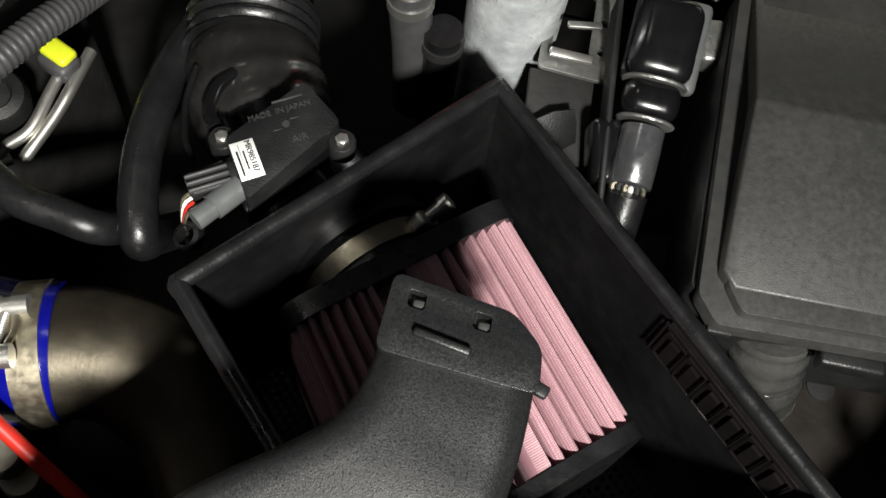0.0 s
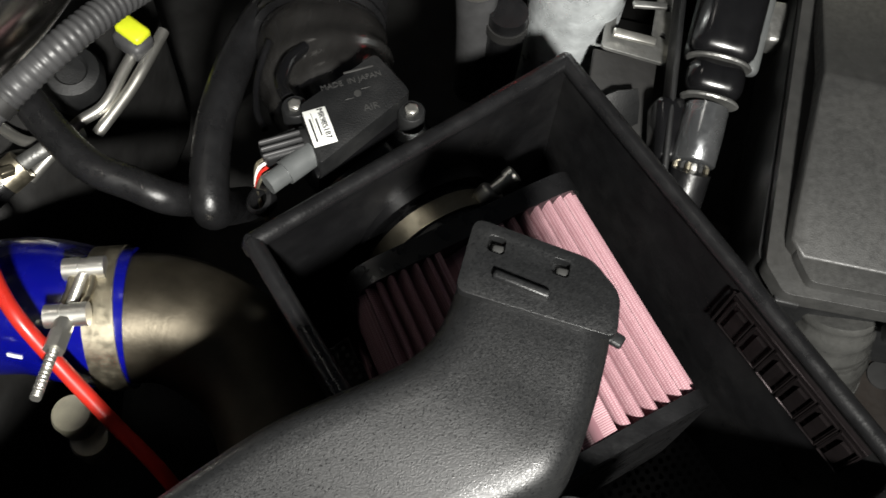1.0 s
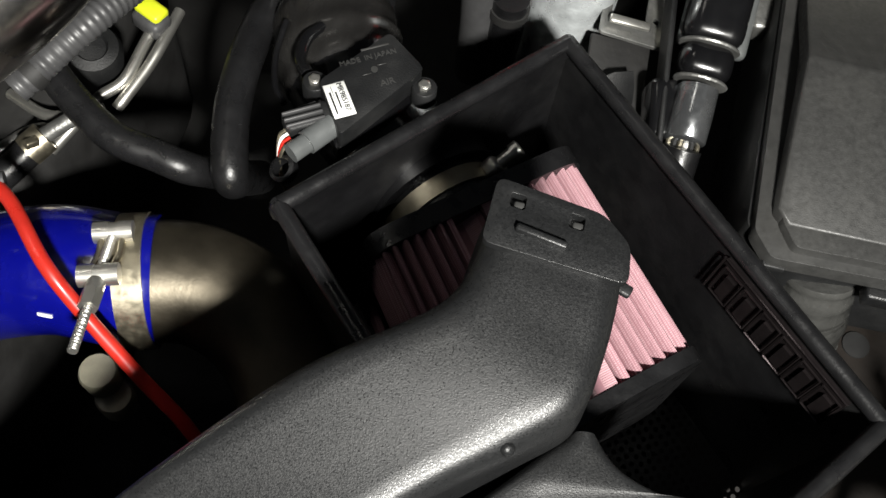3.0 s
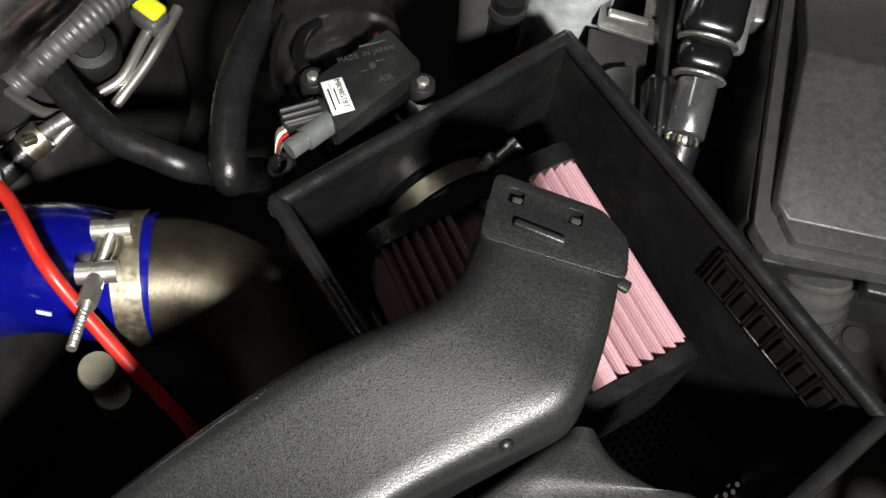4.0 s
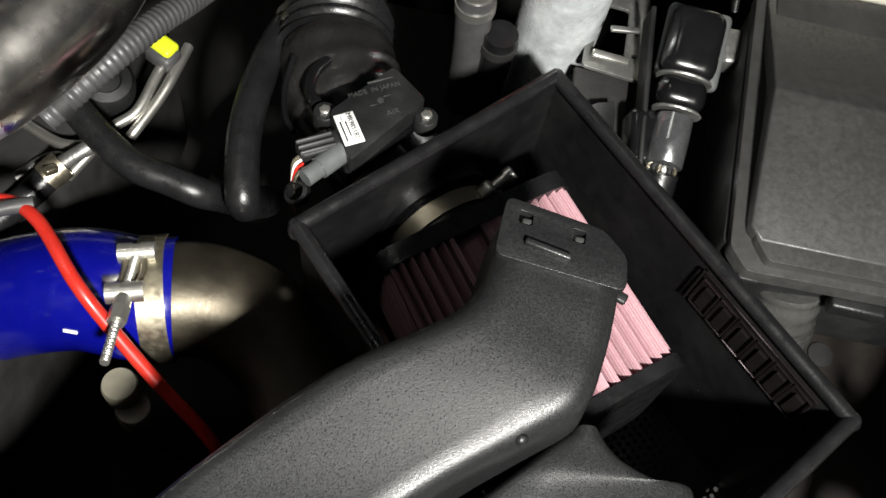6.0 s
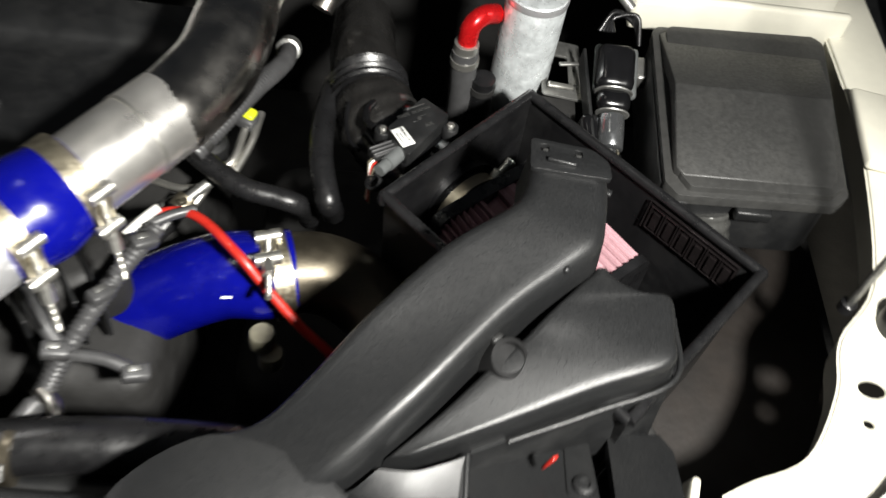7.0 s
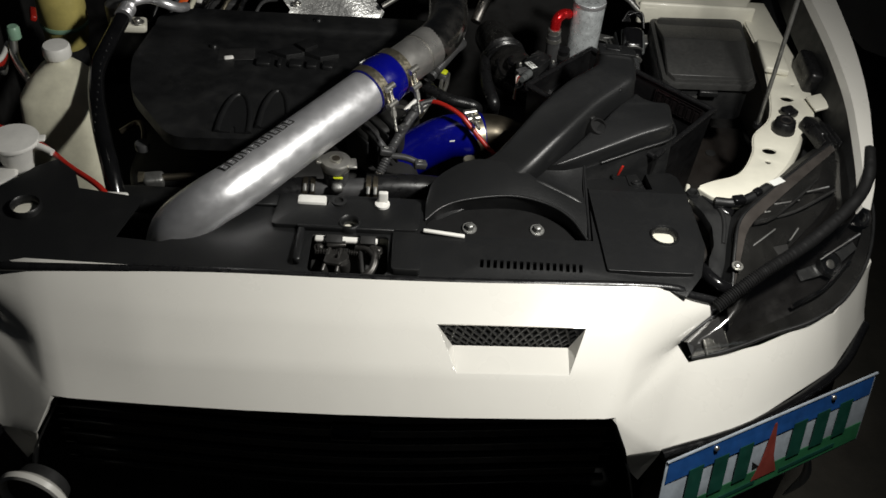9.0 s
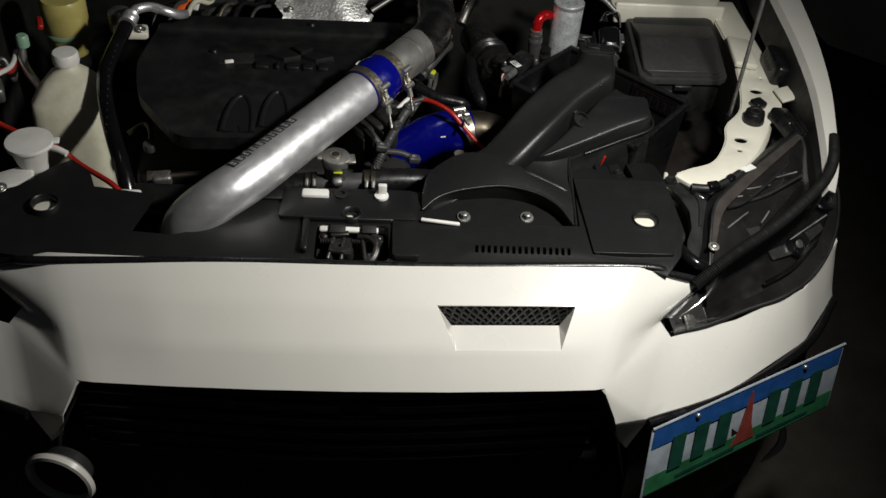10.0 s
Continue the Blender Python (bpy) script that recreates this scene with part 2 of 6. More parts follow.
def tube(pts, r, seg=16, n=8, wall=0.0, ribs=0.0, pitch=0.006):
    """A round tube along a smooth line. r: a number, or a function of the share of the way. ribs: depth of corrugations."""
    if ribs:
        path = curve(pts, n)
        total = sum((b - a).length for a, b in zip(path, path[1:]))
        n = max(n, int(total / pitch * 4 / max(1, len(pts) - 1)))
    path = curve(pts, n)
    bm = bmesh.new()
    up = Vector((0.13, 0.21, 0.97))
    rings, went = [], 0.0
    for i, p in enumerate(path):
        d = (path[min(i + 1, len(path) - 1)] - path[max(i - 1, 0)]).normalized()
        x = up.cross(d)
        x = x.normalized() if x.length > 1e-4 else d.orthogonal().normalized()
        y = d.cross(x).normalized()
        up = y
        if i:
            went += (p - path[i - 1]).length
        rad = r(i / (len(path) - 1)) if callable(r) else r
        if ribs:
            rad += ribs * math.cos(2 * math.pi * went / pitch)
        rings.append([bm.verts.new(p + rad * (math.cos(a) * x + math.sin(a) * y)) for a in [2 * math.pi * k / seg for k in range(seg)]])
    for a, b in zip(rings, rings[1:]):
        for k in range(seg):
            bm.faces.new((a[k], a[(k + 1) % seg], b[(k + 1) % seg], b[k]))
    if wall:
        for ring, inner_at in ((rings[0], 0), (rings[-1], -1)):
            c = path[inner_at]
            inn = [bm.verts.new(c + (v.co - c) * (1 - wall)) for v in ring]
            deep = path[2] if inner_at == 0 else path[-3]
            low = [bm.verts.new(v.co + (deep - c)) for v in inn]
            for k in range(seg):
                j = (k + 1) % seg
                bm.faces.new((ring[k], ring[j], inn[j], inn[k]))
                bm.faces.new((inn[k], inn[j], low[j], low[k]))
            bm.faces.new(low)
    else:
        bm.faces.new(rings[0])
        bm.faces.new(rings[-1])
    return bm


def lathe(profile, m, seg=24, loop=False):
    """Turns (radius, height) pairs about the z axis of the pose m; loop: the profile closes on itself, as a ring does."""
    bm = bmesh.new()
    rings = []
    for r, h in profile:
        if r < 1e-6:
            rings.append([bm.verts.new((0, 0, h))])
        else:
            rings.append([bm.verts.new((r * math.cos(2 * math.pi * k / seg), r * math.sin(2 * math.pi * k / seg), h)) for k in range(seg)])
    for a, b in zip(rings, rings[1:] + (rings[:1] if loop else [])):
        for k in range(seg):
            j = (k + 1) % seg
            if len(a) == 1 and len(b) > 1:
                bm.faces.new((a[0], b[k], b[j]))
            elif len(b) == 1 and len(a) > 1:
                bm.faces.new((a[k], a[j], b[0]))
            elif len(a) > 1:
                bm.faces.new((a[k], a[j], b[j], b[k]))
    for ring in (rings[0], rings[-1]):
        if len(ring) > 1 and not loop:
            bm.faces.new(ring)
    bmesh.ops.transform(bm, matrix=m, verts=bm.verts)
    return bm


def axis_pose(p, d, spin=0):
    """A pose at p whose z axis points along d."""
    return Matrix.Translation(p) @ Vector(d).to_track_quat("Z", "Y").to_matrix().to_4x4() @ pose(0, 0, 0, 0, 0, spin)


def circle(cx, cy, r, n=20, sx=1.0, sy=1.0, turn=0.0):
    out = []
    for k in range(n):
        a, b = 2 * math.pi * k / n, radians(turn)
        x, y = r * sx * math.cos(a), r * sy * math.sin(a)
        out.append((cx + x * math.cos(b) - y * math.sin(b), cy + x * math.sin(b) + y * math.cos(b)))
    return out


def soften(outline, r, n=4):
    """Rounds the corners of a closed outline."""
    out = []
    k = len(outline)
    for i in range(k):
        a, b, c = (Vector((*outline[j % k][:2], 0)) for j in (i - 1, i, i + 1))
        u, v = a - b, c - b
        d = min(r, 0.45 * u.length, 0.45 * v.length)
        p, q = b + u.normalized() * d, b + v.normalized() * d
        for s in range(n + 1):
            t = s / n
            w = (1 - t) ** 2 * p + 2 * t * (1 - t) * b + t * t * q
            out.append((w.x, w.y))
    return out


def plate(outline, holes, ztop, thick, rim=0.0, seg=2):
    """A sheet with holes: ztop a height or a function of x, y; its upper edges rounded by rim."""
    z = ztop if callable(ztop) else (lambda x, y: ztop)
    bm = bmesh.new()
    edges = []
    for loop in [outline] + list(holes):
        vs = [bm.verts.new((x, y, 0)) for x, y in loop]
        edges += [bm.edges.new((vs[i], vs[(i + 1) % len(vs)])) for i in range(len(vs))]
    bmesh.ops.triangle_fill(bm, edges=edges, use_beauty=True, normal=(0, 0, 1))

    def inside(p, loop):
        odd = False
        for (ax, ay), (bx, by) in zip(loop, list(loop[1:]) + [loop[0]]):
            if (ay > p.y) != (by > p.y) and p.x < (bx - ax) * (p.y - ay) / (by - ay) + ax:
                odd = not odd
        return odd

    lost = [f for f in bm.faces if any(inside(f.calc_center_median(), h) for h in holes)]
    if lost:
        bmesh.ops.delete(bm, geom=lost, context="FACES_ONLY")
    res = bmesh.ops.extrude_face_region(bm, geom=list(bm.faces))
    low = [g for g in res["geom"] if isinstance(g, bmesh.types.BMVert)]
    lows = set(low)
    if rim:
        es = [e for e in bm.edges if len(e.link_faces) == 2 and not (e.verts[0] in lows or e.verts[1] in lows)
              and abs(e.link_faces[0].normal.z - e.link_faces[1].normal.z) > 0.5]
    for v in bm.verts:
        v.co.z = z(v.co.x, v.co.y) - (thick if v in lows else 0)
    bm.normal_update()
    if rim:
        es = [e for e in bm.edges if len(e.link_faces) == 2 and e.calc_face_angle(0) > 0.9 and not (e.verts[0] in lows or e.verts[1] in lows)]
        bevel(bm, rim, seg, es)
    return bm


def shell(left, right, depth, radius, n=6, across=7, arch=0.0):
    """A moulded channel between two edge lines (the same number of points): flat crown, rounded shoulders, sides that go down by depth."""
    L, R = curve(left, n), curve(right, n)
    bm = bmesh.new()
    rows = []
    for a, b in zip(L, R):
        w = b - a
        side = Vector((w.x, w.y, 0)).normalized()
        rad = min(radius, 0.45 * w.length)
        row = [a + Vector((0, 0, -depth)) - side * depth * 0.06]
        for k in range(5):
            t = math.pi / 2 * k / 4
            row.append(a + side * rad * (1 - math.cos(t)) + Vector((0, 0, -rad * (1 - math.sin(t)))))
        for k in range(1, across):
            t = k / across
            lo, hi = a + side * rad, b - side * rad
            row.append(lo.lerp(hi, t) + Vector((0, 0, arch * math.sin(math.pi * t))))
        for k in range(4, -1, -1):
            t = math.pi / 2 * k / 4
            row.append(b - side * rad * (1 - math.cos(t)) + Vector((0, 0, -rad * (1 - math.sin(t)))))
        row.append(b + Vector((0, 0, -depth)) + side * depth * 0.06)
        rows.append([bm.verts.new(p) for p in row])
    for a, b in zip(rows, rows[1:]):
        for k in range(len(a) - 1):
            bm.faces.new((a[k], a[k + 1], b[k + 1], b[k]))
    for row in (rows[0], rows[-1]):
        bm.faces.new(row)
    for a, b in zip(rows, rows[1:]):
        bm.faces.new((a[0], b[0], b[-1], a[-1]))
    return bm


def skin(rows, thick, bulge=0.0):
    """A sheet through rows of points, with thickness against its normal."""
    bm = bmesh.new()
    vs = [[bm.verts.new(p) for p in row] for row in rows]
    for a, b in zip(vs, vs[1:]):
        for k in range(len(a) - 1):
            bm.faces.new((a[k], a[k + 1], b[k + 1], b[k]))
    bmesh.ops.recalc_face_normals(bm, faces=bm.faces)
    up = sum((f.normal for f in bm.faces), Vector()).z
    if up < 0:
        bmesh.ops.reverse_faces(bm, faces=bm.faces)
    bmesh.ops.solidify(bm, geom=list(bm.faces), thickness=thick)
    return bm


def writing(text, m, size, material, parent, name="writing", depth=0.0003, width=0.0):
    c = bpy.data.curves.new("t", "FONT")
    c.body, c.size, c.align_x, c.align_y, c.extrude = text, size, "CENTER", "CENTER", depth
    tmp = new("t", c)
    me = bpy.data.meshes.new_from_object(tmp.evaluated_get(bpy.context.evaluated_depsgraph_get()))
    bpy.data.objects.remove(tmp)
    bm = bmesh.new()
    bm.from_mesh(me)
    bpy.data.meshes.remove(me)
    if width:
        xs = [v.co.x for v in bm.verts]
        k = width / (max(xs) - min(xs))
        bmesh.ops.scale(bm, vec=(k, 1, 1), verts=bm.verts)
    bmesh.ops.transform(bm, matrix=m, verts=bm.verts)
    return part(name, bm, material, parent, smooth=False)


def wrap(p0, p1, r, a0, a1, s0, s1, lift=0.0005, n=8):
    """A thin patch on a straight pipe from p0 to p1: angles about the axis (0 is up, plus to the side of +x), metres along it."""
    p0, p1 = Vector(p0), Vector(p1)
    d = (p1 - p0).normalized()
    x = d.cross(Vector((0, 0, 1))).normalized()
    y = x.cross(d).normalized()
    bm = bmesh.new()
    outer, inner = [], []
    for s in (s0, s1):
        for rr, rows in ((r + lift, outer), (r - 0.0004, inner)):
            rows.append([bm.verts.new(p0 + d * s + rr * (math.sin(radians(a)) * x + math.cos(radians(a)) * y))
                         for a in [a0 + (a1 - a0) * k / n for k in range(n + 1)]])
    for k in range(n):
        bm.faces.new((outer[0][k], outer[0][k + 1], outer[1][k + 1], outer[1][k]))
    for k in range(n):
        for i in (0, 1):
            bm.faces.new((outer[i][k], outer[i][k + 1], inner[i][k + 1], inner[i][k]))
    for k in (0, n):
        bm.faces.new((outer[0][k], outer[1][k], inner[1][k], inner[0][k]))
    return bm


def hexbolt(m, r=0.006, h=0.006, washer=True):
    bm = lathe([(r, 0), (r, h * 0.85), (r * 0.86, h)], m, 6)
    if washer:
        bm = join(bm, lathe([(r * 1.55, -0.0005), (r * 1.6, 0.0005), (r * 1.5, 0.0014)], m, 18))
    dish = lathe([(r * 0.7, h), (r * 0.6, h + 0.0006)], m, 14)
    return join(bm, dish)

# ---------------------------------------------------------------- ground and the bay
single("ground", plate([(-40, -40), (40, -40), (40, 40), (-40, 40)], [], 0.0, 0.2), ASPH, "dark worn asphalt of a yard at night", "ground", "structure")

bay = thing("engine_bay", (0, 0.5, 0.2), "near-black engine bay of a white car", "engine bay", kind="structure")
part("bay_floor", rbox(pose(0, 0.58, 0.34), 1.5, 1.0, 0.03, 0.004), NEARBLACK, bay)
part("firewall", rbox(pose(0, 1.12, 0.60), 1.6, 0.03, 0.56, 0.004), NEARBLACK, bay)
part("side_wall", rbox(pose(-0.80, 0.60, 0.55), 0.03, 1.0, 0.42, 0.004), NEARBLACK, bay)
part("radiator", rbox(pose(-0.05, 0.19, 0.53), 0.72, 0.05, 0.36, 0.006), NEARBLACK, bay)
part("radiator_tank", rbox(pose(-0.05, 0.205, 0.715), 0.70, 0.05, 0.035, 0.012, 3), PP2, bay)
part("fan_shroud", rbox(pose(-0.03, 0.245, 0.55), 0.62, 0.03, 0.30, 0.012), PP2, bay)
part("engine_block", rbox(pose(-0.16, 0.58, 0.52), 0.54, 0.44, 0.26, 0.03, 3), NEARBLACK, bay)
part("gearbox", rbox(pose(0.33, 0.62, 0.44), 0.34, 0.36, 0.16, 0.05, 3), NEARBLACK, bay)
part("wheel_house", rbox(pose(0.76, 0.62, 0.46), 0.22, 0.60, 0.20, 0.06, 4), NEARBLACK, bay)
part("bay_shelf", rbox(pose(0.70, 0.50, 0.575), 0.24, 0.40, 0.02, 0.006), RUST, bay, "brown stained metal shelf")
for x0, x1 in ((-0.56, -0.43), (-0.17, 0.12), (0.40, 0.535)):
    part("crossmember", rbox(pose((x0 + x1) / 2, 0.110, 0.750), x1 - x0, 0.045, 0.03, 0.006), PRIMER, bay, "cream-painted radiator support")

# ---------------------------------------------------------------- bumper and nose
bumper = thing("front_bumper", (0, -0.1, 0.6), "pearl white front bumper with a vent and an open grille", "bumper")
US = [-1, -0.66, -0.33, 0, 0.31, 0.805, 1]
US2 = [-1, -0.66, -0.33, 0, 0.40, 0.79, 1]


def nose(u, v):
    top = Vector((u * 0.472, -0.004 + 0.010 * u * u - 0.004 * abs(u), 0.766))
    low = Vector((u * 0.402, -0.186 + 0.012 * u * u, 0.656))
    p = top.lerp(low, v)
    k = math.sin(math.pi * min(1, v)) * (1 - 0.5 * u * u)
    return p + Vector((0, -0.012 * k, 0.014 * k))


def bumper_skin():
    bm = bmesh.new()
    vrows = [0, 0.32, 0.66, 0.97]
    g = [[bm.verts.new(nose((US if j < 2 else US2)[i], v)) for i in range(7)] for j, v in enumerate(vrows)]
    for j in range(3):
        for i in range(6):
            if not (j == 1 and i == 4):
                bm.faces.new((g[j][i], g[j + 1][i], g[j + 1][i + 1], g[j][i + 1]))
    # the rounded lower lip
    lip = [bm.verts.new(v.co + Vector((0, 0.020, -0.016))) for v in g[3]]
    for i in range(6):
        bm.faces.new((g[3][i], lip[i], lip[i + 1], g[3][i + 1]))
    # recess of the vent: a ramp and two cheeks
    t1, t2, b1, b2 = g[1][4], g[1][5], g[2][4], g[2][5]
    d1 = bm.verts.new(b1.co.lerp(t1.co, 0.42) + Vector((0.008, 0.034, -0.022)))
    d2 = bm.verts.new(b2.co.lerp(t2.co, 0.42) + Vector((-0.006, 0.034, -0.022)))
    bm.faces.new((d1, b1, b2, d2))
    bm.faces.new((t1, b1, d1))
    bm.faces.new((t2, d2, b2))
    ends = {}
    for s, i in ((1, 6), (-1, 0)):
        V = lambda x, y, z: bm.verts.new((s * x, y, z))
        a, m = g[0][i], g[3][i]
        mid1, mid2 = g[1][i], g[2][i]
        for q_, t_ in ((mid1, 0.32), (mid2, 0.66)):
            q_.co = a.co.lerp(m.co, t_)
        b, c, d = V(0.592, 0.010, 0.727), V(0.517, -0.040, 0.684), V(0.536, -0.057, 0.664)
        e, f_, h = V(0.658, -0.015, 0.665), V(0.790, 0.042, 0.686), V(0.880, 0.150, 0.706)
        h2, i2, j2 = V(0.886, 0.100, 0.612), V(0.805, 0.000, 0.598), V(0.642, -0.112, 0.592)
        k2, l2 = V(0.492, -0.172, 0.592), V(0.432, -0.190, 0.600)
        back = V(0.900, 0.330, 0.700)
        back2 = V(0.905, 0.330, 0.600)
        low = lip[i]
        faces = [(a, mid1, b), (mid1, mid2, c, b), (mid2, m, c), (m, d, c), (m, k2, d), (k2, j2, e, d), (j2, i2, f_, e), (i2, h2, h, f_), (h2, back2, back, h)]
        for fc in faces:
            bm.faces.new(fc)
        bm.faces.new((m, l2, k2))
        bm.faces.new((m, low, l2))
        # strip down beside the grille
        q = V(0.446, -0.176, 0.545)
        bm.faces.new((l2, q, k2))
        w = V(0.470, -0.170, 0.510)
        bm.faces.new((q, w, k2))
    bmesh.ops.recalc_face_normals(bm, faces=bm.faces)
    pts = [t1.co.copy(), t2.co.copy(), d1.co.copy(), d2.co.copy()]
    bmesh.ops.subdivide_edges(bm, edges=bm.edges[:], cuts=5, use_grid_fill=True, smooth=0.0)
    bmesh.ops.remove_doubles(bm, verts=bm.verts, dist=1e-5)
    # the cheeks flow softly into the nose
    soft_v = [v for v in bm.verts if abs(v.co.x) > 0.395 and not v.is_boundary]
    bmesh.ops.smooth_vert(bm, verts=soft_v, factor=0.5, use_axis_x=True, use_axis_y=True, use_axis_z=True)
    bmesh.ops.solidify(bm, geom=bm.faces[:], thickness=0.003)
    return bm, pts


bmp, vent_pts = bumper_skin()
skin_ob = part("bumper_skin", bmp, WHITE, bumper, angle=50)
mod = skin_ob.modifiers.new("soft", "BEVEL")
mod.width, mod.segments, mod.limit_method, mod.angle_limit = 0.006, 3, "ANGLE", radians(24)

# vent mesh of black diamond wire
t1, t2, d1, d2 = vent_pts
# the vent's inner shade is put in as a black sheet
vent = part("vent_backing", skin([[t1 + Vector((0, 0.018, -0.012)), t2 + Vector((0, 0.018, -0.012))], [d1 + Vector((0, 0.012, -0.006)), d2 + Vector((0, 0.012, -0.006))]], 0.002), INKSHADE, bumper, "black sheet standing for the shade inside the vent")
N = 15
for s in (-1, 1):
    for k in range(-2, N + 2):
        f0, f1 = k / N, (k + 2.4 * s) / N
        f0c, f1c = min(max(f0, 0), 1), min(max(f1, 0), 1)
        if f0c == f1c:
            continue
        ta, tb = (f0c - f0) / (f1 - f0), (f1c - f0) / (f1 - f0)
        pa = t1.lerp(t2, f0c).lerp(d1.lerp(d2, f0c), ta)
        pb = t1.lerp(t2, f1c).lerp(d1.lerp(d2, f1c), tb)
        part("vent_wire", tube([pa + Vector((0, 0.003, -0.004)), pb + Vector((0, 0.003, -0.004))], 0.0026, 6, 1), PP2, vent)

grille = thing("radiator_grille", (0, -0.12, 0.5), "black radiator grille in deep shade", "grille")
part("grille_backing", rbox(pose(0, -0.08, 0.52), 0.86, 0.02, 0.30, 0.004), PP2, grille)
for k in range(6):
    part("grille_bar", tube([(-0.43, -0.125, 0.625 - 0.035 * k), (0, -0.150, 0.625 - 0.035 * k), (0.43, -0.125, 0.625 - 0.035 * k)], 0.006, 8, 6), GLOSSB, grille)
part("grille_emblem", rbox(pose(0.02, -0.165, 0.60, 60), 0.06, 0.03, 0.012, 0.005), GLOSSB, grille)
for s in (-1, 1):
    part("grille_side", skin([[(s * 0.405, -0.160, 0.640), (s * 0.445, -0.190, 0.560), (s * 0.475, -0.190, 0.45)], [(s * 0.405, -0.08, 0.640), (s * 0.445, -0.08, 0.560), (s * 0.475, -0.08, 0.45)]], 0.003), PP2, grille)
lower = thing("lower_bumper", (0, -0.1, 0.35), "black lower bumper with side air intakes", "bumper")
for s in (-1, 1):
    part("intake_panel", skin([[(s * 0.478, -0.160, 0.596), (s * 0.64, -0.100, 0.590), (s * 0.79, 0.00, 0.596), (s * 0.868, 0.10, 0.610)],
                              [(s * 0.485, -0.17, 0.45), (s * 0.64, -0.12, 0.45), (s * 0.79, -0.02, 0.45), (s * 0.868, 0.06, 0.45)],
                              [(s * 0.49, -0.19, 0.25), (s * 0.64, -0.14, 0.25), (s * 0.79, -0.04, 0.25), (s * 0.868, 0.07, 0.25)]], 0.003), PP2, lower)
    part("intake_lip", tube([(s * 0.490, -0.176, 0.586), (s * 0.642, -0.116, 0.587), (s * 0.808, -0.004, 0.593), (s * 0.888, 0.098, 0.606)], 0.009, 10), GLOSSB, lower)
part("intake_trim", tube([(0.795, -0.06, 0.453), (0.812, -0.06, 0.379), (0.792, -0.06, 0.319)], lambda t: 0.002 + 0.006 * math.sin(math.pi * t), 10, 6), WHITE, lower, "curved white trim strip")
part("splitter", skin([[(-0.8, 0.0, 0.24), (-0.4, -0.2, 0.24), (0, -0.22, 0.24), (0.4, -0.2, 0.24), (0.8, 0.0, 0.24)], [(-0.8, 0.2, 0.24), (-0.4, 0.1, 0.24), (0, 0.1, 0.24), (0.4, 0.1, 0.24), (0.8, 0.2, 0.24)]], 0.01), PP2, lower)
ring = tagged(new("fog_lamp_ring"), "white plastic ring round a fog lamp opening", "lamp ring", "fog lamp rings")
ring.location = (-0.447, -0.225, 0.490)
ORIG[ring.name] = Vector((0, 0, 0))
part("ring", lathe([(0.052, -0.006), (0.058, 0.0), (0.056, 0.008), (0.051, 0.010), (0.047, 0.004), (0.046, -0.01)], pose(0, 0, 0, 88, 0, -14), 40, True), WHITE, ring)
part("bowl", lathe([(0.046, -0.002), (0.04, -0.03), (0.0, -0.04)], pose(0, 0, 0, 88, 0, -14), 30), INKSHADE, ring)
copy_thing(ring, pose(0.600, -0.120, 0.440, 0, 0, 40))

# ---------------------------------------------------------------- number plate
plate_t = thing("number_plate", (0.68, -0.12, 0.55), "blue, white and green number plate with dark bars", "number plate")
PTL, PTR, PBL, PBR = (Vector(p) for p in ((0.4895, -0.203, 0.605), (0.872, -0.012, 0.608), (0.481, -0.258, 0.492), (0.864, -0.060, 0.492)))


def on_plate(u, v, lift=0.0):
    p = PTL.lerp(PTR, u).lerp(PBL.lerp(PBR, u), v)
    nrm = (PTR - PTL).cross(PBL - PTL).normalized()
    nrm = -nrm if nrm.y > 0 else nrm
    return p + nrm * lift


def patch(u0, u1, v0, v1, lift, thick=0.0012):
    return skin([[on_plate(u, v, lift) for u in (u0, u1)] for v in (v0, v1)], thick)


sheet = part("plate_sheet", bevel(patch(0, 1, 0, 1, 0, 0.002), 0.0006), PLWHITE, plate_t)
part("sky_band", patch(0.01, 0.99, 0.03, 0.30, 0.0015), PLBLUE, plate_t, "blue printed band")
part("field_band", patch(0.01, 0.99, 0.72, 0.97, 0.0015), PLGREEN, plate_t, "green printed band")
part("lower_bar", patch(0.16, 0.46, 0.86, 0.91, 0.003), PLDARK, plate_t)
part("lower_bar", patch(0.58, 0.86, 0.86, 0.91, 0.003), PLDARK, plate_t)
for k in range(3):
    part("bar", patch(0.11 + 0.115 * k, 0.175 + 0.115 * k, 0.24, 0.74, 0.004), PLDARK, plate_t)
    part("bar", patch(0.60 + 0.115 * k, 0.665 + 0.115 * k, 0.24, 0.74, 0.004), PLDARK, plate_t)
part("monument_mark", skin([[on_plate(0.495, 0.10, 0.003), on_plate(0.505, 0.10, 0.003)], [on_plate(0.47, 0.6, 0.003), on_plate(0.53, 0.6, 0.003)], [on_plate(0.44, 0.85, 0.003), on_plate(0.56, 0.85, 0.003)]], 0.001), PLRED, plate_t)
part("plate_rim", tube([on_plate(0, 0, 0.001), on_plate(0.5, 0, 0.001), on_plate(1, 0, 0.001)], 0.0022, 6, 1), PLWHITE, plate_t)
for u in (0.22, 0.78):
    part("plate_screw", lathe([(0.005, 0), (0.005, 0.002), (0.003, 0.004), (0, 0.004)], axis_pose(on_plate(u, 0.09, 0.002), on_plate(u, 0.09, 1) - on_plate(u, 0.09, 0)), 12), STEEL, plate_t)
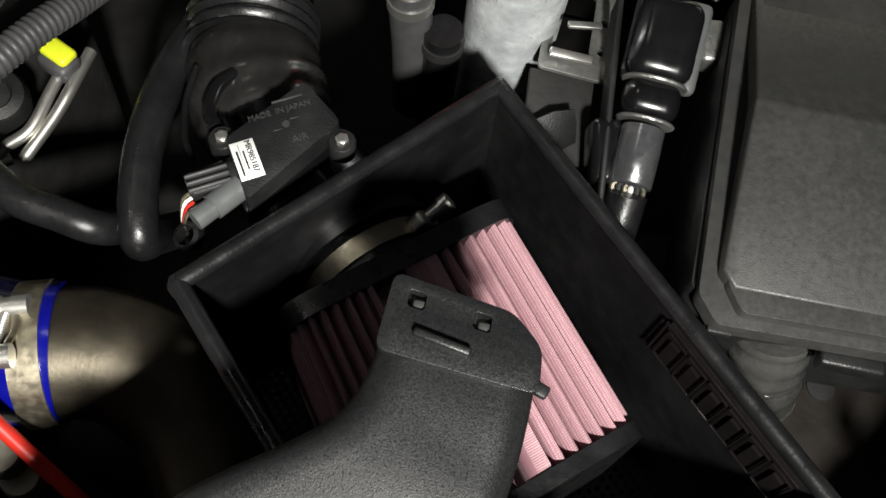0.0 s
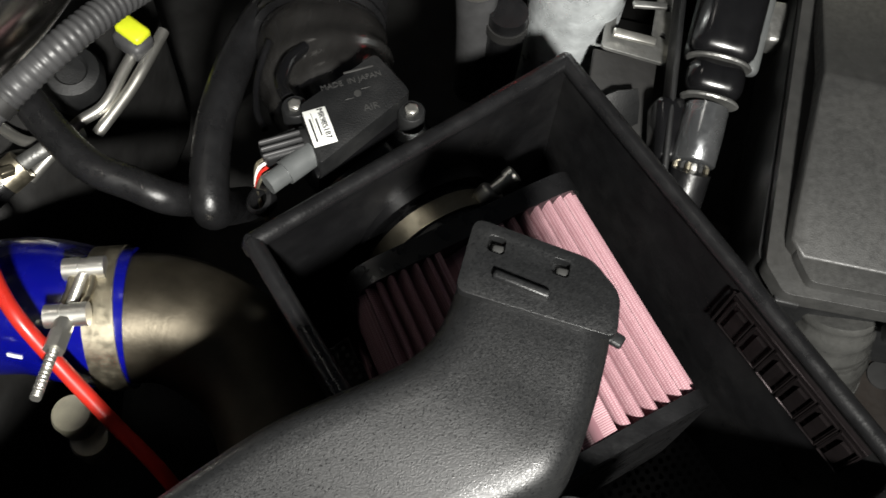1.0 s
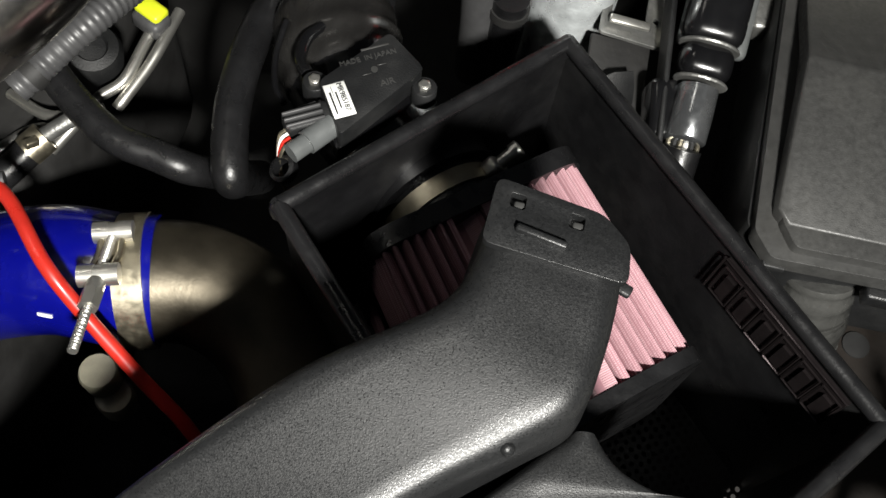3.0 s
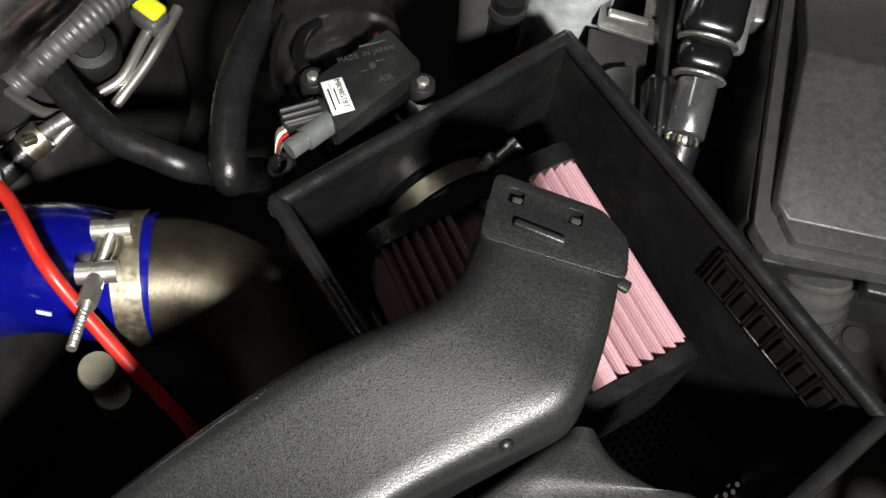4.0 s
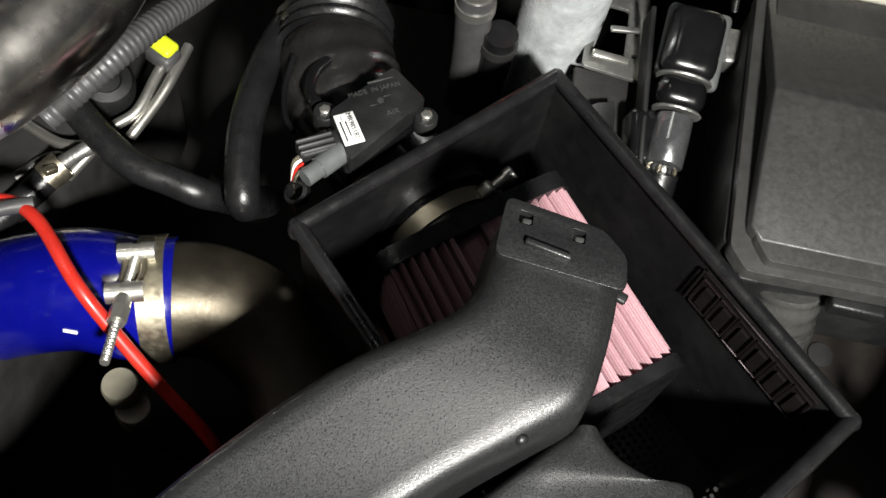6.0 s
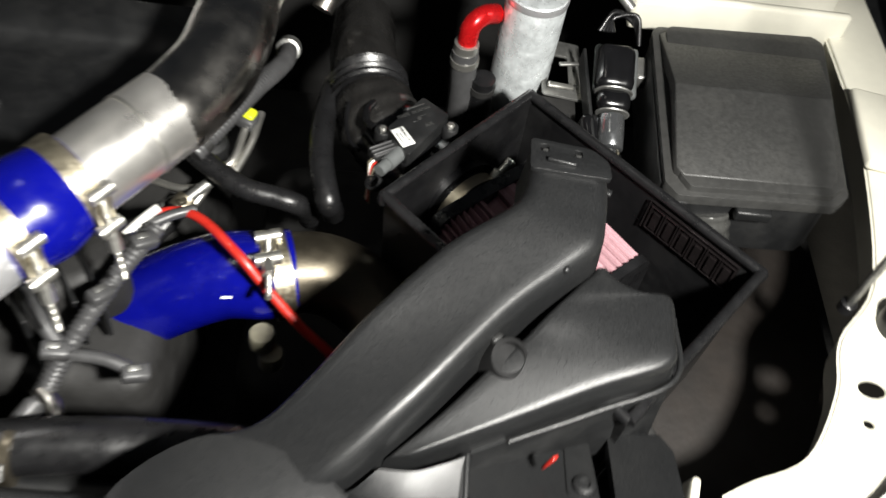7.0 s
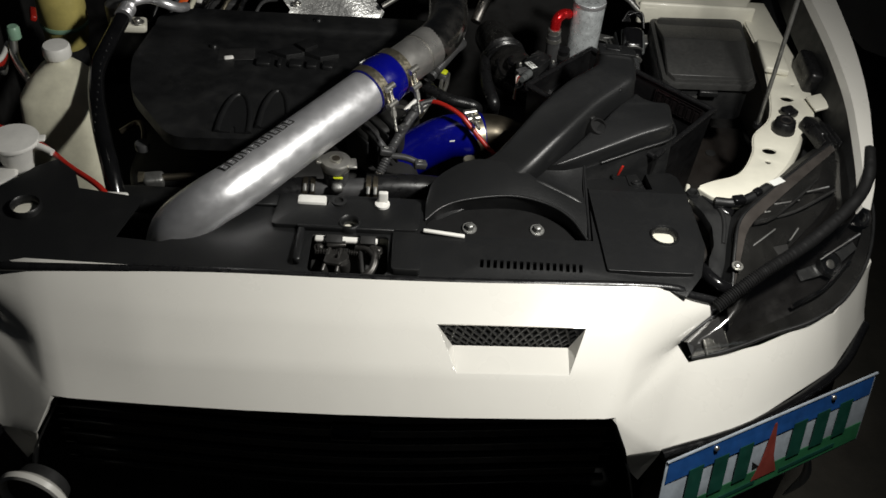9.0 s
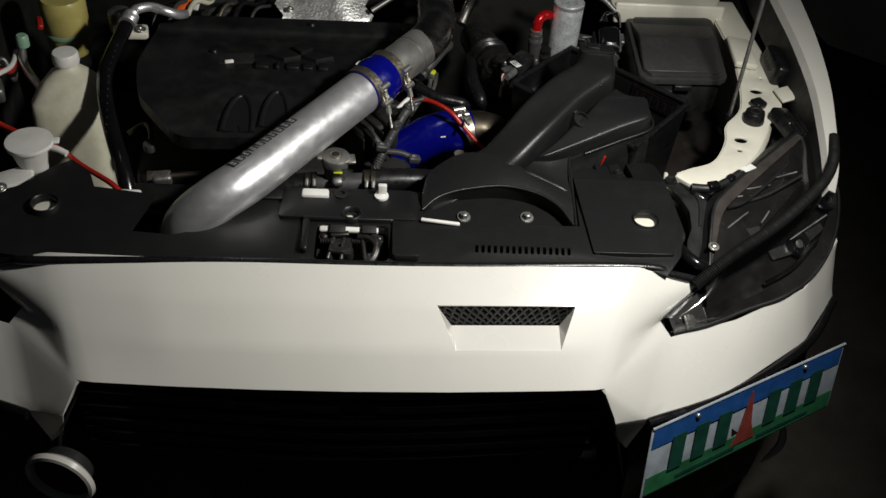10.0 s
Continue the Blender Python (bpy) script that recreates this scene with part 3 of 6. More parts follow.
part("plate_bracket", rbox(axis_pose((PTL + PTR + PBL + PBR) / 4 + Vector((0, 0.03, -0.01)), (0.45, -0.8, 0.4)), 0.10, 0.06, 0.05, 0.004), PP2, plate_t)

# ---------------------------------------------------------------- panel over the radiator
cover = thing("radiator_cover", (0, 0.08, 0.76), "black plastic cover panel over the radiator support", "cover panel")


def cz(x, y):
    return 0.772 - 0.016 * max(0, (0.03 - y) / 0.05) - 0.004 * (x / 0.5) ** 2


slots = [[(0.203 + k * 0.0102, 0.024), (0.2085 + k * 0.0102, 0.024), (0.2095 + k * 0.0102, 0.040), (0.204 + k * 0.0102, 0.040)] for k in range(16)]
out = [(-0.64, 0.03), (-0.59, 0.012), (-0.478, -0.006), (-0.2, 0.000), (0.15, 0.001), (0.468, 0.012), (0.520, -0.006), (0.548, 0.030), (0.568, 0.100),
       (0.564, 0.200), (0.560, 0.212), (0.392, 0.212), (0.386, 0.096), (0.125, 0.092), (0.110, 0.161), (-0.119, 0.168), (-0.200, 0.150), (-0.232, 0.066),
       (-0.285, 0.046), (-0.353, 0.053), (-0.330, 0.147), (-0.436, 0.165), (-0.452, 0.205), (-0.486, 0.241), (-0.520, 0.215), (-0.552, 0.166), (-0.66, 0.12)]
holes = [circle(-0.502, 0.109, 0.017, 20, 1.15, 1.0), circle(0.502, 0.112, 0.018, 20, 1.15, 1.0), circle(0.0, 0.101, 0.011, 16),
         soften([(-0.058, 0.004), (0.062, 0.004), (0.062, 0.080), (-0.056, 0.080)], 0.008)] + slots
part("panel", plate(out, holes, cz, 0.004), PP, cover, angle=50)
part("panel_skirt", tube([(-0.66, 0.020, 0.700), (-0.59, 0.008, 0.728), (-0.530, 0.002, 0.747), (-0.478, -0.008, 0.7575), (-0.2, -0.003, 0.760), (0.15, -0.002, 0.760), (0.468, 0.009, 0.760), (0.530, 0.006, 0.748), (0.588, 0.010, 0.730)], 0.0075, 8, 6), RUBBER, cover, "black rubber front seal")
part("raised_middle", plate(soften([(-0.121, 0.090), (0.108, 0.090), (0.112, 0.158), (0.10, 0.166), (-0.115, 0.166)], 0.008), [circle(0.0, 0.104, 0.013, 16), soften([(-0.075, 0.140), (-0.038, 0.140), (-0.036, 0.155), (-0.075, 0.155)], 0.004)], 0.7795, 0.012, 0.003), PP, cover)
part("raised_side", plate(soften([(0.068, 0.004), (0.112, 0.004), (0.114, 0.088), (0.068, 0.088)], 0.006), [], 0.777, 0.012, 0.003), PP, cover)
part("raised_end", plate(soften([(0.400, 0.028), (0.535, 0.028), (0.556, 0.100), (0.557, 0.200), (0.5575, 0.216), (0.390, 0.216)], 0.004, 3), [circle(0.502, 0.112, 0.019, 20, 1.15, 1.0)], lambda x, y: 0.7728 + 0.0303 * (y - 0.028), 0.012, 0.0010), PP, cover, angle=12)
part("sloping_end", plate(soften([(0.390, 0.2155), (0.5575, 0.2155), (0.559, 0.290), (0.550, 0.307), (0.505, 0.303), (0.502, 0.229), (0.490, 0.227), (0.488, 0.301), (0.466, 0.292), (0.386, 0.2555)], 0.003, 3), [], lambda x, y: 0.7785 - 0.30 * (y - 0.2155), 0.012, 0.0010), PP, cover, angle=12)
part("rivet_tab", plate(soften([(0.464, 0.238), (0.4885, 0.234), (0.4865, 0.298), (0.467, 0.290)], 0.004, 3), [], lambda x, y: 0.7805 - 0.30 * (y - 0.2155), 0.003, 0.0010), PP, cover, angle=12)
for x, y in ((-0.502, 0.109), (0.502, 0.112)):
    part("hole_collar", lathe([(0.0195, 0.0), (0.022, 0.003), (0.0245, 0.0), (0.0245, -0.02), (0.0190, -0.02)], pose(x, y, 0.7755), 24, True), PP, cover)
part("hole_collar", lathe([(0.0125, 0.0), (0.016, 0.003), (0.019, 0.0), (0.019, -0.01), (0.0120, -0.01)], pose(0, 0.101, 0.779), 20, True), PP, cover)
part("step_fold", rbox(pose(-0.005, 0.0885, 0.776), 0.15, 0.006, 0.010, 0.002), PP, cover)
part("rib", rbox(pose(-0.074, 0.050, 0.774), 0.012, 0.075, 0.012, 0.004), PP, cover)
part("square_recess", rbox(pose(-0.140, 0.150, 0.7745), 0.052, 0.024, 0.006, 0.002), PP2, cover)
part("clip_seat", lathe([(0.011, 0), (0.012, 0.004), (0.007, 0.005), (0.006, 0.001), (0, 0.001)], pose(-0.020, 0.149, 0.779), 20), PP2, cover)

clip = thing("plastic_clip", (0.050, 0.150, 0.785), "upright white plastic clip in the black cover", "clip")
part("clip_head", rbox(pose(0.050, 0.150, 0.792), 0.015, 0.008, 0.024, 0.002), MILK, clip)
part("clip_foot", lathe([(0.012, 0), (0.012, 0.004), (0.004, 0.006), (0, 0.006)], pose(0.049, 0.146, 0.780), 18), MILK, clip)
pad = single("white_pad", rbox(pose(-0.063, 0.150, 0.7785), 0.046, 0.020, 0.012, 0.004), MILK, "white paint showing through a slot", "pad")
stay = single("hood_stay_rest", rbox(pose(0.148, 0.090, 0.776, 0, 4, -4), 0.066, 0.007, 0.005, 0.002), MILK, "white plastic strip lying on the black cover", "strip")

# hood latch in the opening
latch = thing("hood_latch", (0, 0.045, 0.74), "dark steel hood latch in its opening", "latch")
part("latch_plate", rbox(pose(0, 0.060, 0.735, 20), 0.115, 0.06, 0.006, 0.002), NEARBLACK, latch)
part("white_bar", rbox(pose(-0.004, 0.081, 0.763, 18, 1, 1), 0.098, 0.016, 0.010, 0.003), MILK, latch, "cream-painted bar")
for x in (-0.030, -0.012, 0.020):
    part("latch_jaw", rbox(pose(x, 0.042, 0.746, 14, 400 * x, 500 * x), 0.007, 0.046, 0.026, 0.003), DARKST if x < 0 else NEARBLACK, latch)
part("latch_hook", tube([(0.012, 0.062, 0.762), (0.030, 0.055, 0.766), (0.044, 0.035, 0.762), (0.036, 0.015, 0.752), (0.02, 0.012, 0.745)], 0.0045, 8), DARKST, latch)
part("latch_spring", tube([(-0.05, 0.055, 0.758), (0.0, 0.058, 0.756), (0.05, 0.05, 0.757)], 0.004, 8, 6, ribs=0.0012, pitch=0.004), DARKST, latch)
part("latch_pawl", plate(soften([(-0.036, 0.030), (-0.010, 0.026), (0.004, 0.044), (-0.006, 0.062), (-0.030, 0.058)], 0.005), [circle(-0.016, 0.044, 0.005, 12)], 0.760, 0.005, 0.001), DARKST, latch)
part("latch_bolt", hexbolt(pose(-0.044, 0.066, 0.756), 0.006, 0.005), DARKST, latch)
part("latch_bolt", hexbolt(pose(0.046, 0.064, 0.756), 0.006, 0.005), DARKST, latch)
part("latch_lever", rbox(pose(-0.018, 0.066, 0.764, 0, 0, 8), 0.030, 0.010, 0.006, 0.002), DARKST, latch)

for x, w in ((-0.022, 0.026), (0.030, 0.024)):
    part("latch_strap", rbox(pose(x, 0.072, 0.770, 25, 0, 0), w, 0.014, 0.004, 0.001), NEARBLACK, latch)
part("latch_post", lathe([(0.011, -0.02), (0.011, 0.012), (0.009, 0.016), (0, 0.016)], pose(-0.006, 0.040, 0.742, 15, 0, 0), 20), DARKST, latch)
part("latch_bow", tube([(0.010, 0.016, 0.742), (0.024, 0.012, 0.748), (0.038, 0.022, 0.756), (0.042, 0.044, 0.764), (0.036, 0.060, 0.766)], 0.0055, 10), DARKST, latch)

# ---------------------------------------------------------------- air duct
duct = thing("intake_duct", (0.35, 0.25, 0.75), "black grained plastic intake duct with a forked body", "air duct")
# main channel from the flange down to the broad front mouth
left = [(0.4205, 0.4865, 0.8935), (0.4185, 0.468, 0.8950), (0.4165, 0.452, 0.8945), (0.413, 0.440, 0.893), (0.405, 0.428, 0.891), (0.390, 0.416, 0.888), (0.352, 0.388, 0.879),
        (0.300, 0.335, 0.858), (0.254, 0.285, 0.828), (0.222, 0.262, 0.806), (0.175, 0.252, 0.788), (0.140, 0.222, 0.776), (0.128, 0.170, 0.768), (0.128, 0.130, 0.762)]
right = [(0.4760, 0.4770, 0.8935), (0.4830, 0.460, 0.8945), (0.4830, 0.438, 0.893), (0.481, 0.418, 0.890), (0.478, 0.402, 0.888), (0.471, 0.3895, 0.885), (0.450, 0.3725, 0.878),
         (0.408, 0.338, 0.866), (0.348, 0.272, 0.846), (0.305, 0.232, 0.822), (0.280, 0.214, 0.804), (0.262, 0.205, 0.788), (0.230, 0.195, 0.772), (0.190, 0.170, 0.764)]
part("main_channel", shell(left, right, 0.055, 0.0135, 6, 8, 0.0), PP, duct, angle=60)
# mouth: an arched hood over the base plate
arch_out = [(0.118, 0.122, 0.774), (0.146, 0.148, 0.782), (0.188, 0.163, 0.788), (0.258, 0.173, 0.791), (0.314, 0.161, 0.788), (0.352, 0.135, 0.782), (0.376, 0.096, 0.772)]
arch_in = [(0.119, 0.165, 0.776), (0.135, 0.215, 0.786), (0.195, 0.250, 0.802), (0.262, 0.234, 0.806), (0.308, 0.205, 0.798), (0.348, 0.187, 0.790), (0.380, 0.172, 0.782)]
part("mouth_hood", skin([curve(arch_out, 5), curve([tuple(Vector(a).lerp(Vector(b), 0.5) + Vector((0, 0, 0.004))) for a, b in zip(arch_out, arch_in)], 5), curve(arch_in, 5)], 0.004), PP, duct, angle=60)
part("mouth_lip", tube(arch_out, 0.0026, 8, 6), PP, duct)
low_arch = [(x, y + 0.010, 0.750) for x, y, z in arch_out]
part("mouth_wall", skin([curve([tuple(Vector(p) + Vector((0, 0.002, -0.001))) for p in arch_out], 5), curve(low_arch, 5)], 0.003), PP2, duct)
# the base's darker, duller plastic stands in for the shade under the hood
part("mouth_base", plate(soften([(0.122, 0.085), (0.384, 0.085), (0.384, 0.115), (0.345, 0.175), (0.25, 0.215), (0.155, 0.175), (0.120, 0.125)], 0.01), [], lambda x, y: 0.760 - 0.03 * (x - 0.2), 0.004), DULLSHADE, duct)
# side chamber, a step lower
ledge_l = [(0.478, 0.396, 0.853), (0.468, 0.386, 0.853), (0.455, 0.371, 0.853), (0.443, 0.358, 0.851), (0.432, 0.346, 0.848), (0.420, 0.333, 0.842), (0.396, 0.311, 0.834), (0.358, 0.274, 0.818), (0.322, 0.243, 0.804)]
ledge_r = [(0.488, 0.397, 0.853), (0.503, 0.384, 0.852), (0.523, 0.378, 0.851), (0.541, 0.377, 0.850), (0.540, 0.344, 0.849), (0.534, 0.3165, 0.847), (0.480, 0.2965, 0.836), (0.415, 0.271, 0.821), (0.345, 0.2445, 0.806)]
part("side_chamber", shell(ledge_l, ledge_r, 0.085, 0.0085, 6, 6, 0.0), PP, duct, angle=60)
part("chamber_seam", tube([(0.548, 0.374, 0.823), (0.543, 0.318, 0.822), (0.482, 0.2905, 0.811), (0.415, 0.266, 0.797)], 0.0026, 8), PP, duct)
part("chamber_foot", skin([[(0.549, 0.372, 0.821), (0.542, 0.3195, 0.820), (0.482, 0.292, 0.809), (0.415, 0.2675, 0.795), (0.388, 0.257, 0.789)], [(0.552, 0.370, 0.735), (0.545, 0.312, 0.735), (0.484, 0.286, 0.735), (0.416, 0.262, 0.735), (0.389, 0.251, 0.735)]], 0.003), PP2, duct)
# cheek between chamber and mouth
ck_front = [(0.292, 0.212, 0.799), (0.322, 0.199, 0.795), (0.350, 0.187, 0.789), (0.381, 0.173, 0.781)]
ck_mid = [(0.302, 0.220, 0.794), (0.336, 0.213, 0.791), (0.360, 0.209, 0.787), (0.382, 0.206, 0.783)]
ck_back = [(0.318, 0.234, 0.800), (0.345, 0.234, 0.801), (0.366, 0.242, 0.800), (0.383, 0.250, 0.799)]
part("cheek", skin([curve(r_, 4) for r_ in (ck_front, ck_mid, ck_back)], 0.003), PP, duct, angle=70)
part("cheek_side", skin([[(0.381, 0.098, 0.772), (0.3815, 0.172, 0.781), (0.383, 0.250, 0.799)], [(0.383, 0.098, 0.752), (0.384, 0.172, 0.752), (0.385, 0.250, 0.752)]], 0.003), PP, duct)
part("cheek_ridge", tube([(0.284, 0.214, 0.790), (0.304, 0.206, 0.7935), (0.335, 0.1925, 0.7875), (0.362, 0.1805, 0.7815), (0.382, 0.171, 0.772)], 0.0072, 18), PP, duct)
part("cheek_edge", tube([(0.3835, 0.252, 0.7985), (0.3825, 0.172, 0.781), (0.380, 0.096, 0.771)], 0.0026, 8), PP, duct)
# breather stub in the fork
part("stub", lathe([(0.0165, -0.03), (0.0165, 0.018), (0.0155, 0.021), (0.012, 0.022), (0.011, 0.016), (0, 0.016)], axis_pose((0.403, 0.322, 0.822), (0.30, -0.42, 0.86)), 24), DULLSHADE, duct)
part("stub_lug", rbox(pose(0.398, 0.325, 0.846, 0, 0, 45), 0.010, 0.006, 0.008, 0.002), PP2, duct)
# flange with two square holes and a tab
part("flange", plate(soften([(0.4175, 0.455), (0.4190, 0.4885), (0.4690, 0.4815), (0.4825, 0.469), (0.4838, 0.450)], 0.005),
     [soften([(x - 0.0036, y - 0.0034), (x + 0.0036, y - 0.0042), (x + 0.0036, y + 0.0030), (x - 0.0036, y + 0.0038)], 0.001, 1) for x, y in ((0.4300, 0.4785), (0.4572, 0.4748))], 0.8985, 0.0045, 0.0014), PP, duct)
part("flange_tab", rbox(pose(0.4430, 0.4625, 0.8995, 8, 0, -10), 0.024, 0.0035, 0.006, 0.001), PP, duct)
for x, y in ((0.4300, 0.4785), (0.4572, 0.4748)):
    part("hole_stop", rbox(pose(x + 0.001, y - 0.0015, 0.8950), 0.0050, 0.0045, 0.004, 0.001), EMBOSS, duct)
part("side_catch", rbox(pose(0.4870, 0.4610, 0.871, 0, 0, -20), 0.008, 0.006, 0.004, 0.0012), PP2, duct)
part("moulding_pip", lathe([(0.0035, -0.002), (0.0032, 0.001), (0.0018, 0.0022), (0, 0.0025)], axis_pose((0.4480, 0.3745, 0.8745), (0.5, -0.6, 0.7)), 12), PP, duct)
for p in ((0.190, 0.120, 0.763), (0.300, 0.128, 0.759)):
    b = thing("duct_bolt", p, "zinc-plated hexagon bolt in the duct base", "bolt", "duct bolts")
    part("bolt_head", hexbolt(pose(p[0], p[1], p[2], 12, 0, 10), 0.0075, 0.009), GREYMET, b)
sc = thing("push_rivet", (0.478, 0.232, 0.764), "black push rivet in the cover's end", "rivet")
part("rivet_head", lathe([(0.009, 0), (0.009, 0.003), (0.006, 0.005), (0.0045, 0.005), (0.004, 0.003), (0, 0.003)], pose(0.478, 0.246, 0.7710, -16), 20), PP2, sc)
tag = single("red_tag", rbox(pose(0.447, 0.254, 0.792, 10, 8, 30), 0.005, 0.003, 0.022, 0.001), RED, "small red plastic tag", "tag")

# ---------------------------------------------------------------- filter box
box = thing("filter_box", (0.48, 0.48, 0.60), "open black powder-coated filter box with rubber edge trim", "filter box")
BL, BB, BF = Vector((0.306, 0.503, 0.790)), Vector((0.447, 0.670, 0.777)), Vector((0.652, 0.459, 0.786))
BD = BL + (BF - BB) + Vector((0, 0, -0.004))
RIM = [BL, BB, BF, BD]
LOW = [Vector((p.x, p.y, 0.600)).lerp(Vector((0.479, 0.481, 0.600)), 0.05) for p in RIM]
NECK = Vector((0.385, 0.577, 0.703))
AX = Vector((0.697, -0.717, 0)).normalized()


def box_wall(i, j, hole=None):
    """One folded steel wall, with a round hole if asked for."""
    a, b, c, d = RIM[i], RIM[j], LOW[j], LOW[i]
    bm = bmesh.new()
    n = (b - a).cross(d - a).normalized()
    vs = [bm.verts.new(p) for p in (a, b, c, d)]
    es = [bm.edges.new((vs[k], vs[(k + 1) % 4])) for k in range(4)]
    if hole:
        ce, r = hole
        ce = ce - n * (ce - a).dot(n)
        u = (b - a).normalized()
        w = n.cross(u)
        hs = [bm.verts.new(ce + r * (math.cos(2 * math.pi * k / 32) * u + math.sin(2 * math.pi * k / 32) * w)) for k in range(32)]
        es += [bm.edges.new((hs[k], hs[(k + 1) % 32])) for k in range(32)]
        bmesh.ops.triangle_fill(bm, edges=es, use_beauty=True, normal=n)
    else:
        bm.faces.new(vs)
    bmesh.ops.solidify(bm, geom=bm.faces[:], thickness=0.0025)
    return bm


part("wall", box_wall(0, 1, (NECK, 0.047)), POWDER, box, smooth=False)
part("wall", box_wall(1, 2), POWDER, box, smooth=False)
part("wall", box_wall(2, 3), POWDER, box, smooth=False)
part("wall", box_wall(3, 0), POWDER, box, smooth=False)
for i in range(4):
    a, b = RIM[i], RIM[(i + 1) % 4]
    part("edge_trim", tube([a.lerp(b, t) + Vector((0, 0, 0.001)) for t in (0, 0.2, 0.5, 0.8, 1)], 0.0052, 16, 3), RUBBER, box, "rounded black rubber edge trim")
part("corner_trim", lathe([(0.0057, -0.008), (0.0062, 0.0), (0.0045, 0.004), (0, 0.005)], pose(*BL), 12), RUBBER, box)
part("corner_trim", lathe([(0.0057, -0.008), (0.0064, 0.0), (0.0045, 0.004), (0, 0.005)], pose(*BF), 12), RUBBER, box)
part("corner_trim", lathe([(0.0057, -0.008), (0.0064, 0.0), (0.0045, 0.004), (0, 0.005)], pose(*BB), 12), RUBBER, box)


def perforated(a, u, v, nu, nv, lu, lv):
    """A sheet with a staggered field of round holes."""
    verts, faces = [], []
    for j in range(nv):
        for i in range(nu):
            x0, x1, y0, y1 = i * lu / nu, (i + 1) * lu / nu, j * lv / nv, (j + 1) * lv / nv
            sh = 0.25 * (x1 - x0) * (1 if j % 2 else -1)
            cx, cy, r = (x0 + x1) / 2 + sh * 0.6, (y0 + y1) / 2, 0.32 * (y1 - y0)
            base = len(verts)
            for px, py in ((x0, y0), ((x0 + x1) / 2, y0), (x1, y0), (x1, cy), (x1, y1), ((x0 + x1) / 2, y1), (x0, y1), (x0, cy)):
                verts.append(a + u * px + v * py)
            for k in range(8):
                an = math.pi * 1.25 + k * math.pi / 4
                verts.append(a + u * (cx + r * math.cos(an)) + v * (cy + r * math.sin(an)))
            for k in range(8):
                m = (k + 1) % 8
                faces.append((base + k, base + m, base + 8 + m, base + 8 + k))
    me = bpy.data.meshes.new("perf")
    me.from_pydata([tuple(p) for p in verts], [], faces)
    bm = bmesh.new()
    bm.from_mesh(me)
    bpy.data.meshes.remove(me)
    return bm


u = (LOW[2] - LOW[1]).normalized()
v = (LOW[0] - LOW[1]).normalized()
part("perforated_floor", perforated(LOW[1] + Vector((0, 0, 0.002)), u, v, 46, 34, (LOW[2] - LOW[1]).length, (LOW[0] - LOW[1]).length), POWDER, box, "perforated black sheet floor", smooth=False)

# chromed badge on the long inner wall: a plain row of blocks
badge = thing("wall_badge", (0.59, 0.51, 0.77), "dark chromed nameplate of plain embossed blocks", "badge")
wu = (BF - BB).normalized()
wn = Vector((-wu.y, wu.x, 0))
wn = -wn if wn.dot(Vector((0.479, 0.481, 0)) - BB) < 0 else wn
S0 = 0.172


def on_wall(s, d, out=0.003):
    """A place on the inner long wall: s metres along from its far corner, d below the rim."""
    return BB.lerp(BF, s / (BF - BB).length) + Vector((0, 0, -d)) + wn * (out + 0.045 * d)


rows = [[on_wall(s, d, 0.0035) for d in (0.008, 0.044)] for s in (S0, S0 + 0.104)]
part("badge_plate", skin(rows, 0.002), BADGE, badge)
part("badge_rim", tube([on_wall(S0 + 0.104 * t, 0.007, 0.005) for t in (0, 0.5, 1)], 0.0009, 6), BADGE, badge)
part("badge_rim", tube([on_wall(S0 - 0.001, 0.007 + 0.037 * t, 0.005) for t in (0, 0.5, 1)], 0.0010, 6), BADGE, badge)
for k in range(6):
    s0 = S0 + 0.003 + k * 0.0170
    cell = [on_wall(s0, 0.012, 0.0055), on_wall(s0 + 0.0145, 0.012, 0.0055), on_wall(s0 + 0.0145, 0.041, 0.0055), on_wall(s0, 0.041, 0.0055)]
    for a, b in zip(cell, cell[1:] + cell[:1]):
        part("badge_block", tube([a, a.lerp(b, 0.5), b], 0.0007, 5, 1), BADGE, badge)
    part("badge_block", skin([[on_wall(s0 + 0.004, 0.018, 0.006), on_wall(s0 + 0.004, 0.038, 0.006)], [on_wall(s0 + 0.011, 0.018, 0.006), on_wall(s0 + 0.011, 0.038, 0.006)]], 0.002), BADGE, badge)

# ---------------------------------------------------------------- air filter
filt = thing("air_filter", (0.46, 0.49, 0.62), "pink cotton air filter with black rubber ends", "air filter")
FA, FW = Vector((0.66, -0.75, 0)).normalized(), Vector((0.75, 0.66, 0)).normalized()
FN, FE = Vector((0.470, 0.596, 0)) - FW * 0.071, Vector((0.556, 0.492, 0)) - FW * 0.076


def oblong(t, hw, hh, p=9.0):
    c, s = math.cos(t), math.sin(t)
    return math.copysign(abs(c) ** (2 / p), c) * hw, math.copysign(abs(s) ** (2 / p), s) * hh


def filter_ring(k, hw, hh, zc, n):
    c = FN.lerp(FE, k)
    out = []
    for i in range(n):
        x, z = oblong(2 * math.pi * i / n, hw, hh)
        out.append(c + FW * x + Vector((0, 0, zc + z)))
    return out


